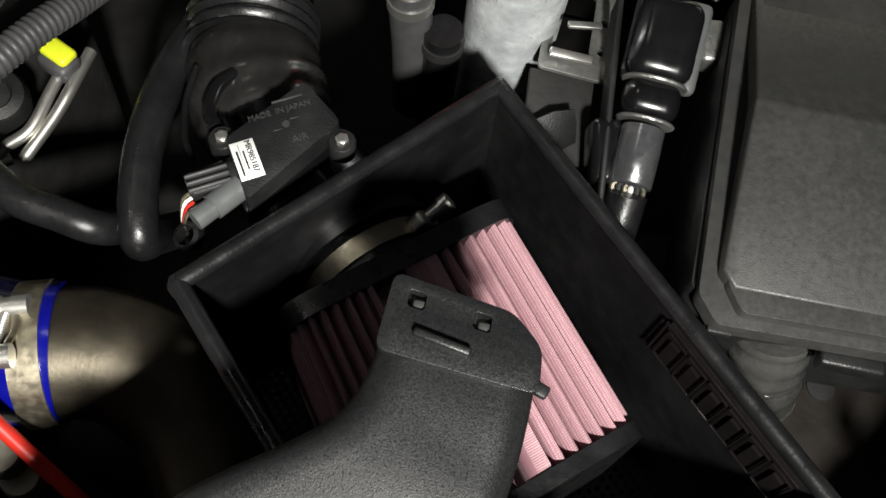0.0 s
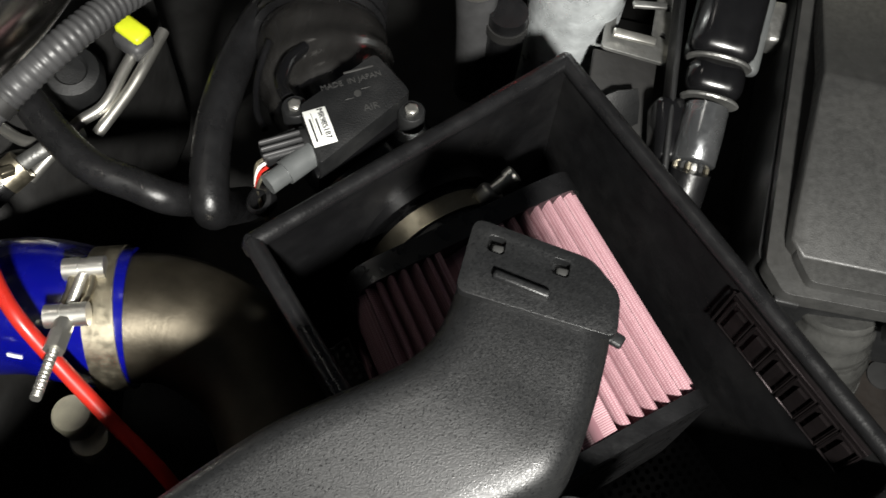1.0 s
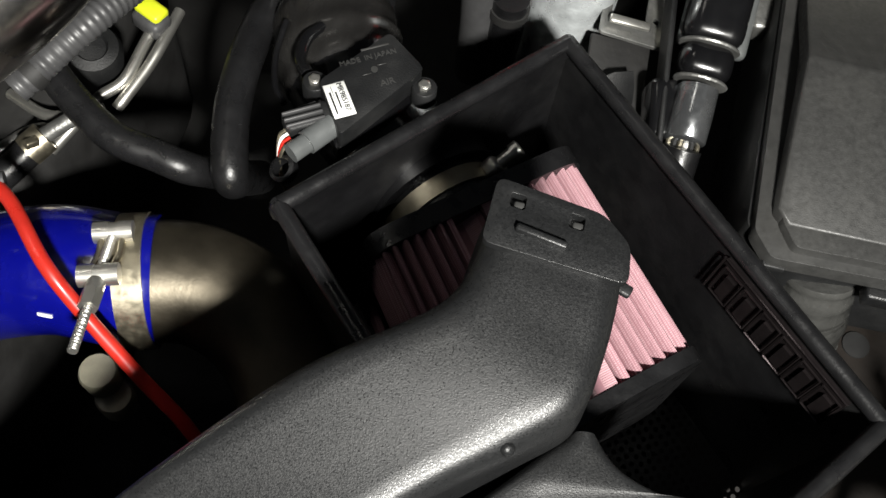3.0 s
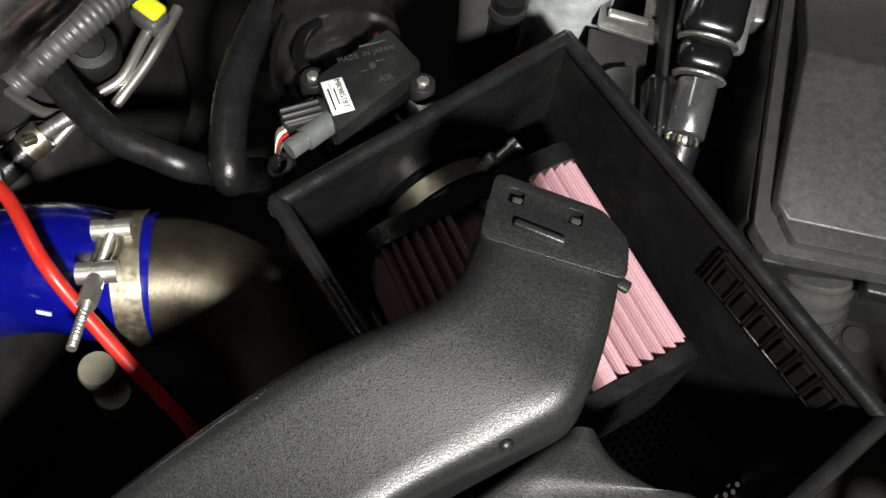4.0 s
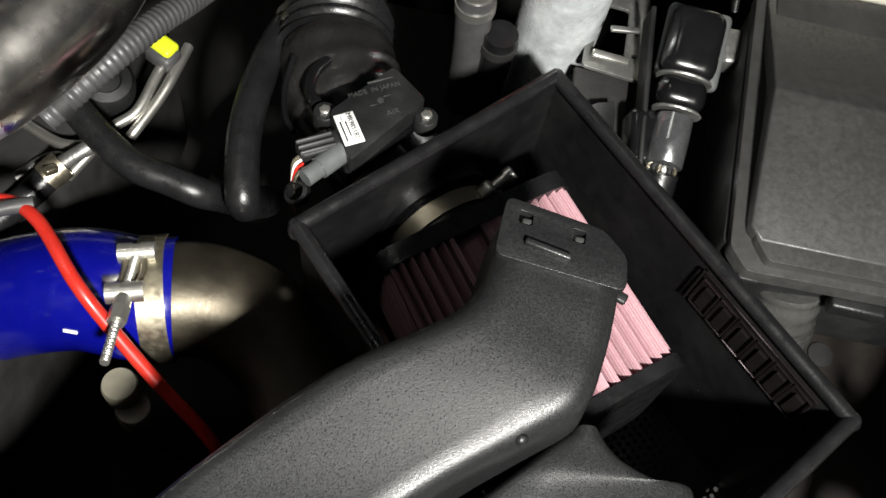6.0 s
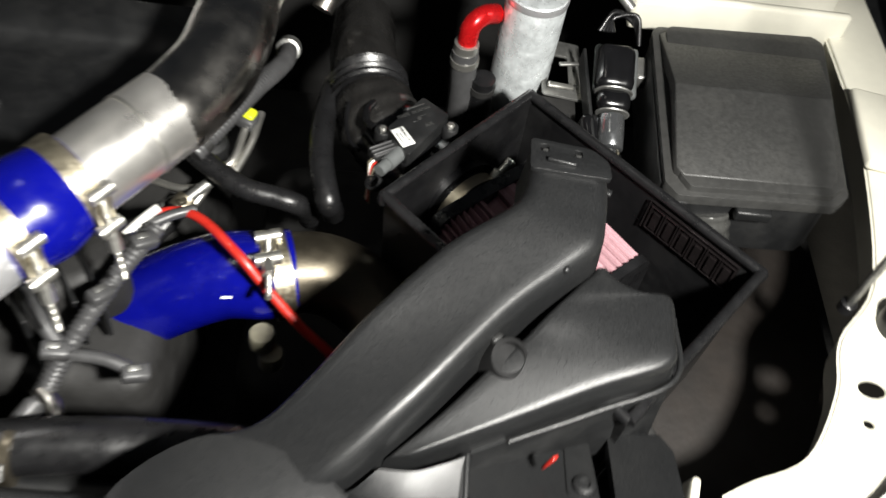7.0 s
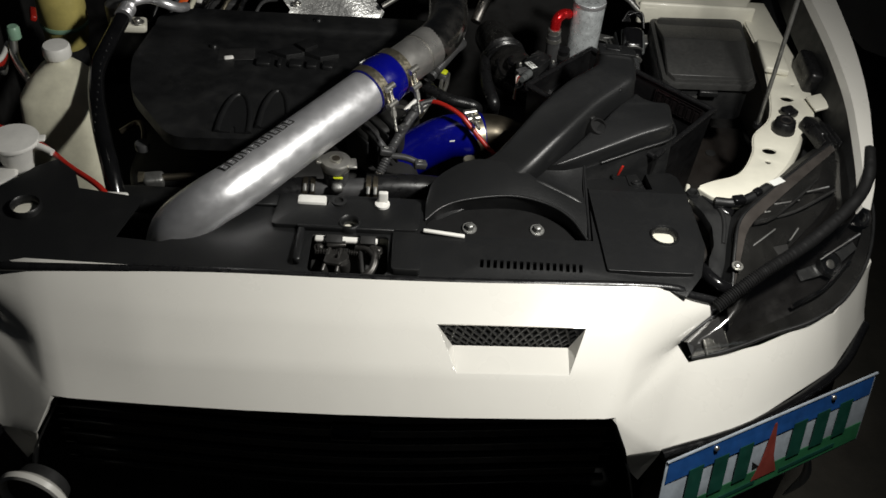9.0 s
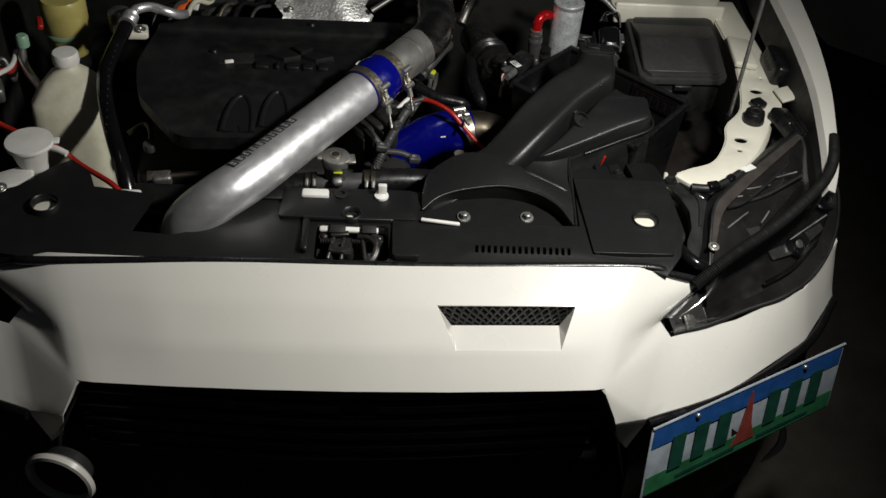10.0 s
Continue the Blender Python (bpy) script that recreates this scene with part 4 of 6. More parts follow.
def pleats():
    bm = bmesh.new()
    uv = bm.loops.layers.uv.new("UVMap")
    folds = 64
    per = 8
    n = folds * per
    # even spacing along the outline
    dense = [oblong(2 * math.pi * i / 2000, 0.074, 0.062) for i in range(2001)]
    acc = [0.0]
    for a, b in zip(dense, dense[1:]):
        acc.append(acc[-1] + math.hypot(b[0] - a[0], b[1] - a[1]))
    rows = []
    steps = 10
    for j in range(steps + 1):
        k = -0.03 + 1.025 * j / steps
        c, grow = FN.lerp(FE, k), 1.0 + 0.05 * k
        row = []
        for i in range(n):
            q = int(np.searchsorted(acc, acc[-1] * i / n))
            x, z = dense[min(q, 1999)]
            gx, gz = abs(x / 0.074) ** 8, abs(z / 0.062) ** 8
            ln = math.hypot(gx, gz)
            d = 0.0150 * (1 - abs(math.sin(math.pi * (i % per) / per)) ** 0.65) * (1 + 0.10 * math.sin(1.7 * (i // per)))
            x, z = x - math.copysign(d * gx / ln, x), z - math.copysign(d * gz / ln, z)
            row.append(bm.verts.new(c + FW * x * grow + Vector((0, 0, 0.697 + z))))
        rows.append(row)
    du, dv = 1.8 * acc[-1] / n, 1.025 * (FE - FN).length / steps
    for j in range(steps):
        for i in range(n):
            m = (i + 1) % n
            f = bm.faces.new((rows[j][i], rows[j][m], rows[j + 1][m], rows[j + 1][i]))
            for l, (aa, bb) in zip(f.loops, ((i, j), (i + 1, j), (i + 1, j + 1), (i, j + 1))):
                l[uv].uv = (aa * du, bb * dv)
    return bm


part("pleats", pleats(), GAUZE, filt, "pink pleated cotton gauze", angle=50)


def slab(k0, k1, hw, hh, zc, n=56):
    a, b = filter_ring(k0, hw, hh, zc, n=n), filter_ring(k1, hw, hh, zc, n=n)
    bm = bmesh.new()
    va, vb = [bm.verts.new(p) for p in a], [bm.verts.new(p) for p in b]
    for i in range(n):
        m = (i + 1) % n
        bm.faces.new((va[i], va[m], vb[m], vb[i]))
    bm.faces.new(va)
    bm.faces.new(vb)
    return bevel(bm, 0.002, 2, lim=50)


part("end_cap", slab(0.985, 1.055, 0.0795, 0.0632, 0.697), RUBBER, filt)
part("base_ring", slab(-0.11, -0.01, 0.076, 0.0635, 0.697), RUBBER, filt)
part("neck", tube([NECK - AX * 0.03, NECK, NECK + AX * 0.03], 0.041, 32, 3), RUBBER, filt)
nclamp = thing("neck_clamp", NECK, "dull steel worm-drive clamp on the filter neck", "hose clamp", "worm-drive clamps")
part("band", tube([NECK + AX * 0.004, NECK + AX * 0.010, NECK + AX * 0.016], 0.0432, 40, 2), BRASSY, nclamp)
part("screw_housing", rbox(axis_pose(NECK + AX * 0.010 + FW * 0.036 + Vector((0, 0, 0.030)), AX, 40), 0.012, 0.018, 0.012, 0.003), STEEL, nclamp)
part("screw", lathe([(0.0048, -0.012), (0.0048, 0.010), (0.0062, 0.010), (0.0062, 0.016), (0.004, 0.017), (0, 0.017)], axis_pose(NECK + AX * 0.010 + FW * 0.040 + Vector((0, 0, 0.033)), (0.5, 0.5, 0.35)), 12), STEEL, nclamp)
collar = single("wall_grommet", tube([NECK - AX * 0.012, NECK - AX * 0.006, NECK - AX * 0.000], 0.050, 32, 2), GLOSSB, "glossy black grommet round the filter neck", "grommet")

# ---------------------------------------------------------------- air flow sensor and hose
maf = thing("airflow_hose", (0.30, 0.66, 0.70), "wrinkled black rubber intake hose with an aluminium throat", "intake hose")
part("sensor_pipe", tube([NECK - AX * 0.005, NECK - AX * 0.04, (0.330, 0.622, 0.712), (0.305, 0.650, 0.715)], 0.042, 28, 6), GLOSSB, maf)
part("hose_neck", tube([(0.309, 0.645, 0.715), (0.295, 0.668, 0.7165), (0.284, 0.697, 0.719)], lambda t: 0.0415 + 0.004 * math.sin(math.pi * t) + 0.0008 * math.sin(17 * t), 32, 12), WRINKLE, maf, "wrinkled glossy rubber neck")
part("hose_bellows", tube([(0.284, 0.695, 0.719), (0.281, 0.710, 0.720), (0.278, 0.726, 0.721)], 0.0425, 32, 8, ribs=0.0020, pitch=0.0085), RUBBER, maf)
part("hose_tail", tube([(0.278, 0.724, 0.721), (0.273, 0.755, 0.716), (0.269, 0.800, 0.70), (0.266, 0.88, 0.67)], 0.038, 28, 8), WRINKLE, maf)
part("strap", tube([(0.288, 0.655, 0.757), (0.282, 0.640, 0.760), (0.283, 0.622, 0.762), (0.292, 0.608, 0.768)], 0.0042, 10), GLOSSB, maf)
part("wire_loop", tube([(0.262, 0.660, 0.748), (0.262, 0.635, 0.744), (0.268, 0.612, 0.742), (0.278, 0.598, 0.745)], 0.0022, 8), GLOSSB, maf)

sens = thing("airflow_sensor", (0.333, 0.602, 0.765), "black air flow sensor with white label and grey plugs", "sensor")
SA, SB, SC, SD = Vector((0.3035, 0.594, 0)), Vector((0.3365, 0.641, 0)), Vector((0.3625, 0.619, 0)), Vector((0.3255, 0.560, 0))
SX, SY = (SB - SA).normalized(), (SD - SA).normalized()
sc_ = (SA + SB + SC + SD) / 4
part("sensor_body", plate(soften([(p.x, p.y) for p in (SD, SC - SX * 0.0, SC - SY * 0.004, SB, SA)], 0.004), [], 0.785, 0.017, 0.0018), PP2, sens)
part("sensor_foot", plate(soften([(p.x, p.y) for p in (SD - SX * 0.002, SC, SB + SX * 0.002, SA - SX * 0.003)], 0.004), [], 0.769, 0.014, 0.001), GLOSSB, sens)
for p in (Vector((0.3655, 0.6125, 0.776)), Vector((0.2995, 0.5985, 0.776))):
    ear = part("ear", lathe([(0.008, -0.012), (0.008, 0.0), (0.0072, 0.001)], pose(*p), 18), PP2, sens)
    part("screw", hexbolt(pose(p.x, p.y, p.z + 0.001), 0.0040, 0.003, False), STEEL, ear, "bright steel screw")
lab_c = SA.lerp(SD, 0.5) + SX * 0.0080 + Vector((0, 0, 0.7853))
turn = math.degrees(math.atan2(SY.y, SY.x))
lab = part("label", rbox(pose(*lab_c, 0, 0, turn), 0.0245, 0.0135, 0.0006, 0.0001, 1), PAPER, sens, "white printed label")
writing("MR985187", pose(lab_c.x + SX.x * 0.0032, lab_c.y + SX.y * 0.0032, lab_c.z + 0.0004, 0, 0, turn), 0.0048, INKSHADE, lab, width=0.0205)
for off, w, hh in ((-0.0006, 0.012, 0.0010), (-0.0026, 0.022, 0.0003), (-0.0044, 0.016, 0.0012)):
    part("print_bar", rbox(pose(lab_c.x + SX.x * off, lab_c.y + SX.y * off, lab_c.z + 0.0004, 0, 0, turn), w, hh, 0.0003, 0.00005, 1), INKSHADE, lab)
air_c = sc_ + SX * 0.010 + SY * 0.006 + Vector((0, 0, 0.7853))
writing("AIR", pose(*(air_c + SX * 0.001 + SY * 0.004), 0, 0, turn + 90), 0.0062, EMBOSS, sens)
writing("MADE  IN JAPAN", pose(*(sc_ + SX * 0.005 - SY * 0.0128 + Vector((0, 0, 0.7853))), 0, 0, turn + 90), 0.0050, EMBOSS, sens, width=0.036)
part("print_bar", rbox(pose(*(sc_ + SX * 0.012 - SY * 0.0165 + Vector((0, 0, 0.7853))), 0, 0, turn + 90), 0.018, 0.0014, 0.0004, 0.0001, 1), EMBOSS, sens)
part("moulded_dot", lathe([(0.0022, 0), (0.0022, 0.0006), (0, 0.0007)], pose(*(sc_ + SX * 0.006 - SY * 0.003 + Vector((0, 0, 0.785)))), 14), EMBOSS, sens)
for s in (-1, 1):
    part("arrow_bar", rbox(pose(*(sc_ + SX * (0.006 + 0.006 * s) - SY * 0.003 + Vector((0, 0, 0.7853))), 0, 0, turn + 90), 0.0055, 0.0005, 0.0004, 0.0001, 1), EMBOSS, sens)
plug_c = (SA + SD) / 2 - SX * 0.014 + Vector((0, 0, 0.775))
plug = part("plug", rbox(pose(*(plug_c - SY * 0.007), 0, 0, turn + 90), 0.030, 0.015, 0.013, 0.003), PP2, sens, "black latched plug with wires")
for k in (-1, 0, 1):
    part("plug_rib", rbox(pose(*(plug_c - SY * 0.007 + SY * 0.0045 * k - SX * 0.003 + Vector((0, 0, 0.0072))), 0, 0, turn + 90), 0.024, 0.0018, 0.003, 0.0006), GREYHOSE, plug)
part("plug_latch", rbox(pose(*(plug_c - SY * 0.0145 - SX * 0.002), 0, 0, turn + 96), 0.020, 0.003, 0.009, 0.001), GREYHOSE, plug)
part("plug_barrel", tube([plug_c + SY * 0.006 + SX * 0.014, plug_c + SY * 0.006 + SX * 0.004, plug_c + SY * 0.006 - SX * 0.006], 0.0076, 20, 2), GREYPLUG, sens, "pale grey plug barrel")
part("plug_barrel", tube([plug_c + SY * 0.006 - SX * 0.006, plug_c + SY * 0.006 - SX * 0.012, plug_c + SY * 0.006 - SX * 0.018], 0.0062, 20, 2), GREYPLUG, sens, "pale grey plug nose")
for k, m_ in enumerate((BRASSY, MILK, RED, BRASSY)):
    p0 = plug_c - SX * 0.015 + SY * (0.003 * k - 0.010)
    part("lead", tube([p0, p0 - SX * 0.006 + Vector((0, 0, -0.002)), p0 - SX * 0.010 + SY * (0.006 - 0.002 * k) + Vector((0, 0, -0.015)), p0 - SX * 0.008 + Vector((0, 0, -0.05))], 0.0011, 6, 4), m_, plug)
part("lead_collar", lathe([(0.006, -0.004), (0.0085, -0.003), (0.0085, 0.003), (0.006, 0.004)], pose(*(plug_c - SX * 0.024 + SY * 0.006 + Vector((0, 0, -0.012))), 30, 0, turn), 18, True), RUBBER, sens)

# ---------------------------------------------------------------- intercooler elbow with blue hose
def tclamp(name, c, d, r, bolt_dir, bolt_at, group="T-bolt clamps", length=0.055, size=1.15):
    """A T-bolt clamp: band, two folded loops, trunnions, spring bolt and nut."""
    c, d = Vector(c), Vector(d).normalized()
    t = thing(name, c, "steel T-bolt clamp with a long threaded bolt", "hose clamp", group)
    part("band", tube([c - d * 0.009, c, c + d * 0.009], r, 40, 2), BRASSY, t)
    q, bd = Vector(bolt_at).normalized(), Vector(bolt_dir).normalized()
    bd = (bd - q * bd.dot(q) * 0.6).normalized()
    base = c + q * (r + 0.006)
    k_ = size
    length *= size
    for s in (-1, 1):
        for e in (-1, 1):
            part("loop", tube([base + bd * 0.013 * k_ * s + d * k_ * (0.0055 * e - 0.0035), base + bd * 0.013 * k_ * s + d * k_ * 0.0055 * e, base + bd * 0.013 * k_ * s + d * k_ * (0.0055 * e + 0.0035)], 0.0052 * k_, 12, 2), STEEL, t)
        part("trunnion", tube([base + bd * 0.013 * k_ * s - d * 0.005 * k_, base + bd * 0.013 * k_ * s, base + bd * 0.013 * k_ * s + d * 0.005 * k_], 0.0046 * k_, 12, 2), STEEL, t)
    for e in (-1, 1):
        part("bridge", tube([base + bd * 0.013 + d * 0.006 * e, base + d * 0.006 * e - q * 0.003, base - bd * 0.013 + d * 0.006 * e], 0.0022, 8, 3), BRASSY, t)
    part("threaded_bolt", tube([base - bd * 0.016, base + bd * 0.01, base + bd * length], 0.0022 * k_, 12, 8, ribs=0.00035, pitch=0.0016), STEEL, t)
    part("nut", lathe([(0.0048 * k_, -0.0045 * k_), (0.0048 * k_, 0.0045 * k_)], axis_pose(base + bd * 0.027 * k_, bd), 6), STEEL, t)
    part("bolt_sleeve", lathe([(0.0040 * k_, -0.005), (0.0044 * k_, 0), (0.0040 * k_, 0.005)], axis_pose(base + bd * 0.0205 * k_, bd), 16), STEEL, t)
    return t


EL = [(0.206, 0.476, 0.688), (0.248, 0.487, 0.684), (0.288, 0.478, 0.675), (0.322, 0.450, 0.662), (0.344, 0.399, 0.644), (0.351, 0.334, 0.606), (0.351, 0.274, 0.536)]
elbow = thing("charge_pipe_elbow", EL[2], "raw brownish steel elbow pipe with weld stains", "pipe")
part("elbow_tube", tube(EL, 0.040, 36, 8), RAW, elbow)
part("rolled_bead", tube([Vector(EL[0]).lerp(Vector(EL[1]), 0.30), Vector(EL[0]).lerp(Vector(EL[1]), 0.34), Vector(EL[0]).lerp(Vector(EL[1]), 0.38)], 0.0412, 36, 2), RAW, elbow)
bh = thing("blue_hose", (0.15, 0.43, 0.65), "bright blue silicone hose on the elbow", "hose", "blue silicone hoses")
part("hose", tube([(0.2255, 0.4830, 0.6860), (0.201, 0.477, 0.6865), (0.160, 0.478, 0.678), (0.112, 0.473, 0.652), (0.070, 0.466, 0.618), (0.030, 0.458, 0.56)], 0.0428, 36, 8, wall=0.06), BLUE, bh)
part("print_mark", wrap((0.196, 0.477, 0.686), (0.160, 0.478, 0.678), 0.0434, -66, -63, 0.016, 0.026), PAPER, bh, "small white printed mark")
tclamp("tbolt_clamp", (0.214, 0.4795, 0.686), (0.93, 0.30, 0.02), 0.0445, (0.05, -0.95, 0.70), (-0.16, -0.10, 0.85), size=1.3)

# ---------------------------------------------------------------- intake pipe
P0, P1 = Vector((-0.268, 0.022, 0.800)), Vector((0.008, 0.376, 0.838))
pd = (P1 - P0).normalized()
pipe = thing("intake_pipe", (P0 + P1) / 2, "polished aluminium intake pipe with dark printed blocks", "pipe")
part("pipe_tube", tube([(-0.284, 0.087, 0.66), (-0.281, 0.088, 0.716), (-0.265, 0.092, 0.761), (-0.222, 0.106, 0.797), P0.lerp(P1, 0.34), P0.lerp(P1, 0.6), P1 + pd * 0.012], 0.0400, 40, 8), ALU, pipe)
s_a = 0.132
for k in range(10):
    s = s_a + 0.0155 * k
    w = 0.0125 if k % 4 != 2 else 0.0105
    blk_ = part("mark_block", wrap(P0, P1, 0.0401, -34, -3, s, s + w), INKSHADE, pipe)
    part("mark_core", wrap(P0, P1, 0.0401, -30, -20.5, s + 0.003, s + w - 0.0022, 0.0009), ALU, blk_)
    part("mark_core", wrap(P0, P1, 0.0401, -16.5, -7, s + 0.0022, s + w - 0.0035, 0.0009), ALU, blk_)
for k in range(9):
    part("mark_bar", wrap(P0, P1, 0.0401, -42 + 2 * (k % 2), -37, s_a + 0.040 + k * 0.0125, s_a + 0.047 + k * 0.0125), INKSHADE, pipe)
for k in range(6):
    part("mark_bar", wrap(P0, P1, 0.0401, -52 + 3 * (k % 3), -44, s_a + 0.085 + k * 0.0105, s_a + 0.089 + k * 0.0105), INKSHADE, pipe)
C2 = P1 + pd * 0.085
hose2 = thing("blue_coupler", (P1 + C2) / 2, "short blue silicone coupler between two pipes", "hose", "blue silicone hoses")
part("coupler", tube([P1 - pd * 0.001, P1 + pd * 0.02, P1 + pd * 0.041, P1 + pd * 0.062, C2 - pd * 0.001], lambda t: 0.0425 + 0.004 * math.sin(math.pi * t) ** 4, 40, 6, wall=0.05), BLUE, hose2)
part("print_mark", wrap(P1, C2, 0.0463, -62, -50, 0.030, 0.042, 0.0012), PAPER, hose2, "small white printed mark")
tclamp("tbolt_clamp", P1 + pd * 0.010, pd, 0.0442, (0.35, -0.45, -0.75), (0.72, -0.55, 0.20))
tclamp("tbolt_clamp", P1 + pd * 0.074, pd, 0.0442, (0.35, -0.45, -0.75), (0.72, -0.55, 0.20))
steel = thing("upper_pipe", C2, "heat-tinted stainless pipe turning into a dark bend", "pipe")
B0 = C2 + pd * 0.060
part("straight", tube([C2 - pd * 0.012, C2 + pd * 0.03, B0], 0.0375, 36, 3), STAIN, steel)
part("bend_sleeve", tube([B0, B0 + pd * 0.018, B0 + pd * 0.036], 0.0380, 36, 3), STAIN, steel)
part("weld_bead", tube([B0 - pd * 0.0015, B0, B0 + pd * 0.0015], 0.0388, 36, 2), STEEL, steel)
part("bend", tube([B0 + pd * 0.034, B0 + pd * 0.044, (0.146, 0.572, 0.856), (0.153, 0.625, 0.854), (0.154, 0.70, 0.842), (0.157, 0.80, 0.81), (0.16, 0.90, 0.76)], 0.0378, 36, 8), DARKPIPE, steel, "dark chromed bend")

# ---------------------------------------------------------------- rubber hoses between engine and box
def hose(name, pts, r, material, label, category="hose", group="", ends=True, **kw):
    t = thing(name, pts[-1], label, category, group)
    part("hose", tube(pts, r, 20, 8, **kw), material, t)
    if ends:
        a, b = Vector(pts[0]), Vector(pts[1])
        d = (b - a).normalized()
        part("hose_clip", tube([a + d * 0.010, a + d * 0.014, a + d * 0.018], r + 0.0014, 20, 2), NEARBLACK if r < 0.014 else STEEL, t)
    return t


hose("coolant_hose", [(0.06, 0.660, 0.705), (0.092, 0.622, 0.712), (0.125, 0.592, 0.712), (0.165, 0.568, 0.706), (0.197, 0.563, 0.702), (0.218, 0.562, 0.696), (0.226, 0.575, 0.672), (0.230, 0.597, 0.63)], 0.0112, WRAP, "braided black rubber hose curving downward", group="black hoses")
bh_ = hose("breather_hose", [(0.268, 0.800, 0.690), (0.246, 0.722, 0.714), (0.238, 0.665, 0.722), (0.240, 0.605, 0.722), (0.252, 0.556, 0.713), (0.254, 0.567, 0.690), (0.256, 0.592, 0.65)], 0.0124, RUBBER, "smooth black rubber breather hose", group="black hoses")
part("spring_clip", tube([(0.2475, 0.727, 0.7125), (0.246, 0.722, 0.714), (0.2445, 0.717, 0.7155)], 0.0142, 20, 2), STEEL, bh_, "bright spring clip")
part("clip_ear", rbox(pose(0.247, 0.718, 0.7295, 0, 20, 30), 0.014, 0.007, 0.006, 0.0015), STEEL, bh_)
pp_ = thing("steel_coolant_pipes", (0.14, 0.64, 0.68), "pair of bare metal pipes under a yellow clip", "pipes")
part("pipe", tube([(0.108, 0.572, 0.655), (0.119, 0.589, 0.664), (0.131, 0.613, 0.672), (0.146, 0.629, 0.678), (0.151, 0.659, 0.683), (0.154, 0.69, 0.684)], 0.0043, 12), STEEL, pp_)
part("pipe", tube([(0.145, 0.611, 0.668), (0.149, 0.618, 0.672), (0.158, 0.643, 0.678), (0.163, 0.663, 0.683), (0.166, 0.695, 0.684)], 0.0043, 12), STEEL, pp_)
part("pipe", tube([(0.060, 0.612, 0.652), (0.095, 0.597, 0.660), (0.121, 0.600, 0.665), (0.134, 0.612, 0.662)], 0.0042, 12), STEEL, pp_)
part("pipe", tube([(0.070, 0.565, 0.650), (0.090, 0.585, 0.655), (0.112, 0.590, 0.655)], 0.0048, 12), GREYMET, pp_)
clipy = thing("yellow_clip", (0.154, 0.676, 0.690), "bright yellow plastic pipe clip", "clip")
part("clip_block", rbox(pose(0.152, 0.677, 0.690, 0, 8, -22), 0.025, 0.019, 0.016, 0.004), GREYHOSE, clipy)
part("clip_cap", rbox(pose(0.152, 0.680, 0.697, 0, 8, -22), 0.022, 0.015, 0.011, 0.003), YELLOW, clipy, "bright yellow cap")
gh = hose("heater_hose", [(0.125, 0.552, 0.765), (0.155, 0.598, 0.780), (0.172, 0.640, 0.776), (0.184, 0.677, 0.764), (0.190, 0.722, 0.742), (0.187, 0.766, 0.717)], 0.0096, GREYHOSE, "grey corrugated plastic conduit", "conduit", ribs=0.0005, pitch=0.0046)
part("end_fitting", lathe([(0.008, -0.012), (0.0135, -0.010), (0.0140, 0.008), (0.009, 0.012)], axis_pose((0.187, 0.768, 0.716), (0.0, 0.86, -0.5)), 20), GREYMET, gh)
cap_ = thing("round_cap", (0.118, 0.644, 0.69), "round black moulded cap between pipes", "cap")
part("cap_body", lathe([(0.020, -0.030), (0.022, -0.004), (0.019, 0.004), (0.012, 0.006), (0.010, 0.003), (0, 0.003)], pose(0.118, 0.644, 0.685, 8, 10, 0), 28), PP2, cap_)
vh = thing("vacuum_hose", (0.10, 0.57, 0.68), "black hose with a brassy spring clip", "hose", "black hoses")
part("hose", tube([(0.055, 0.505, 0.645), (0.086, 0.541, 0.660), (0.103, 0.566, 0.670)], 0.0105, 18), WRAP, vh)
part("clamp_band", tube([(0.099, 0.5605, 0.668), (0.1035, 0.567, 0.670), (0.108, 0.5735, 0.672)], 0.0117, 20, 2), BRASSY, vh)
part("clamp_ear", rbox(pose(0.106, 0.561, 0.682, 0, 20, 55), 0.010, 0.006, 0.006, 0.001), BRASSY, vh)
part("metal_end", tube([(0.106, 0.572, 0.672), (0.118, 0.583, 0.677), (0.130, 0.594, 0.681)], 0.0058, 16), GREYMET, vh)

wire = thing("red_cable", (0.19, 0.43, 0.72), "bright red rubber-covered cable", "cable")
part("cable", tube([(0.085, 0.482, 0.742), (0.112, 0.500, 0.742), (0.142, 0.488, 0.750), (0.180, 0.452, 0.752), (0.206, 0.434, 0.732), (0.240, 0.414, 0.702), (0.275, 0.394, 0.680), (0.30, 0.37, 0.64)], 0.0046, 14, 10), RED, wire)
part("white_lead", tube([(0.078, 0.468, 0.742), (0.092, 0.482, 0.750), (0.104, 0.492, 0.756)], 0.0042, 10), MILK, wire)
for p in ((0.205, 0.419, 0.668), (0.214, 0.411, 0.648)):
    st = thing("ivory_plug", p, "small round ivory rubber plug", "plug", "ivory plugs")
    part("plug_body", lathe([(0.012, -0.012), (0.0125, 0.004), (0.0112, 0.007), (0, 0.008)], pose(*p), 24), IVORYSHADE, st)

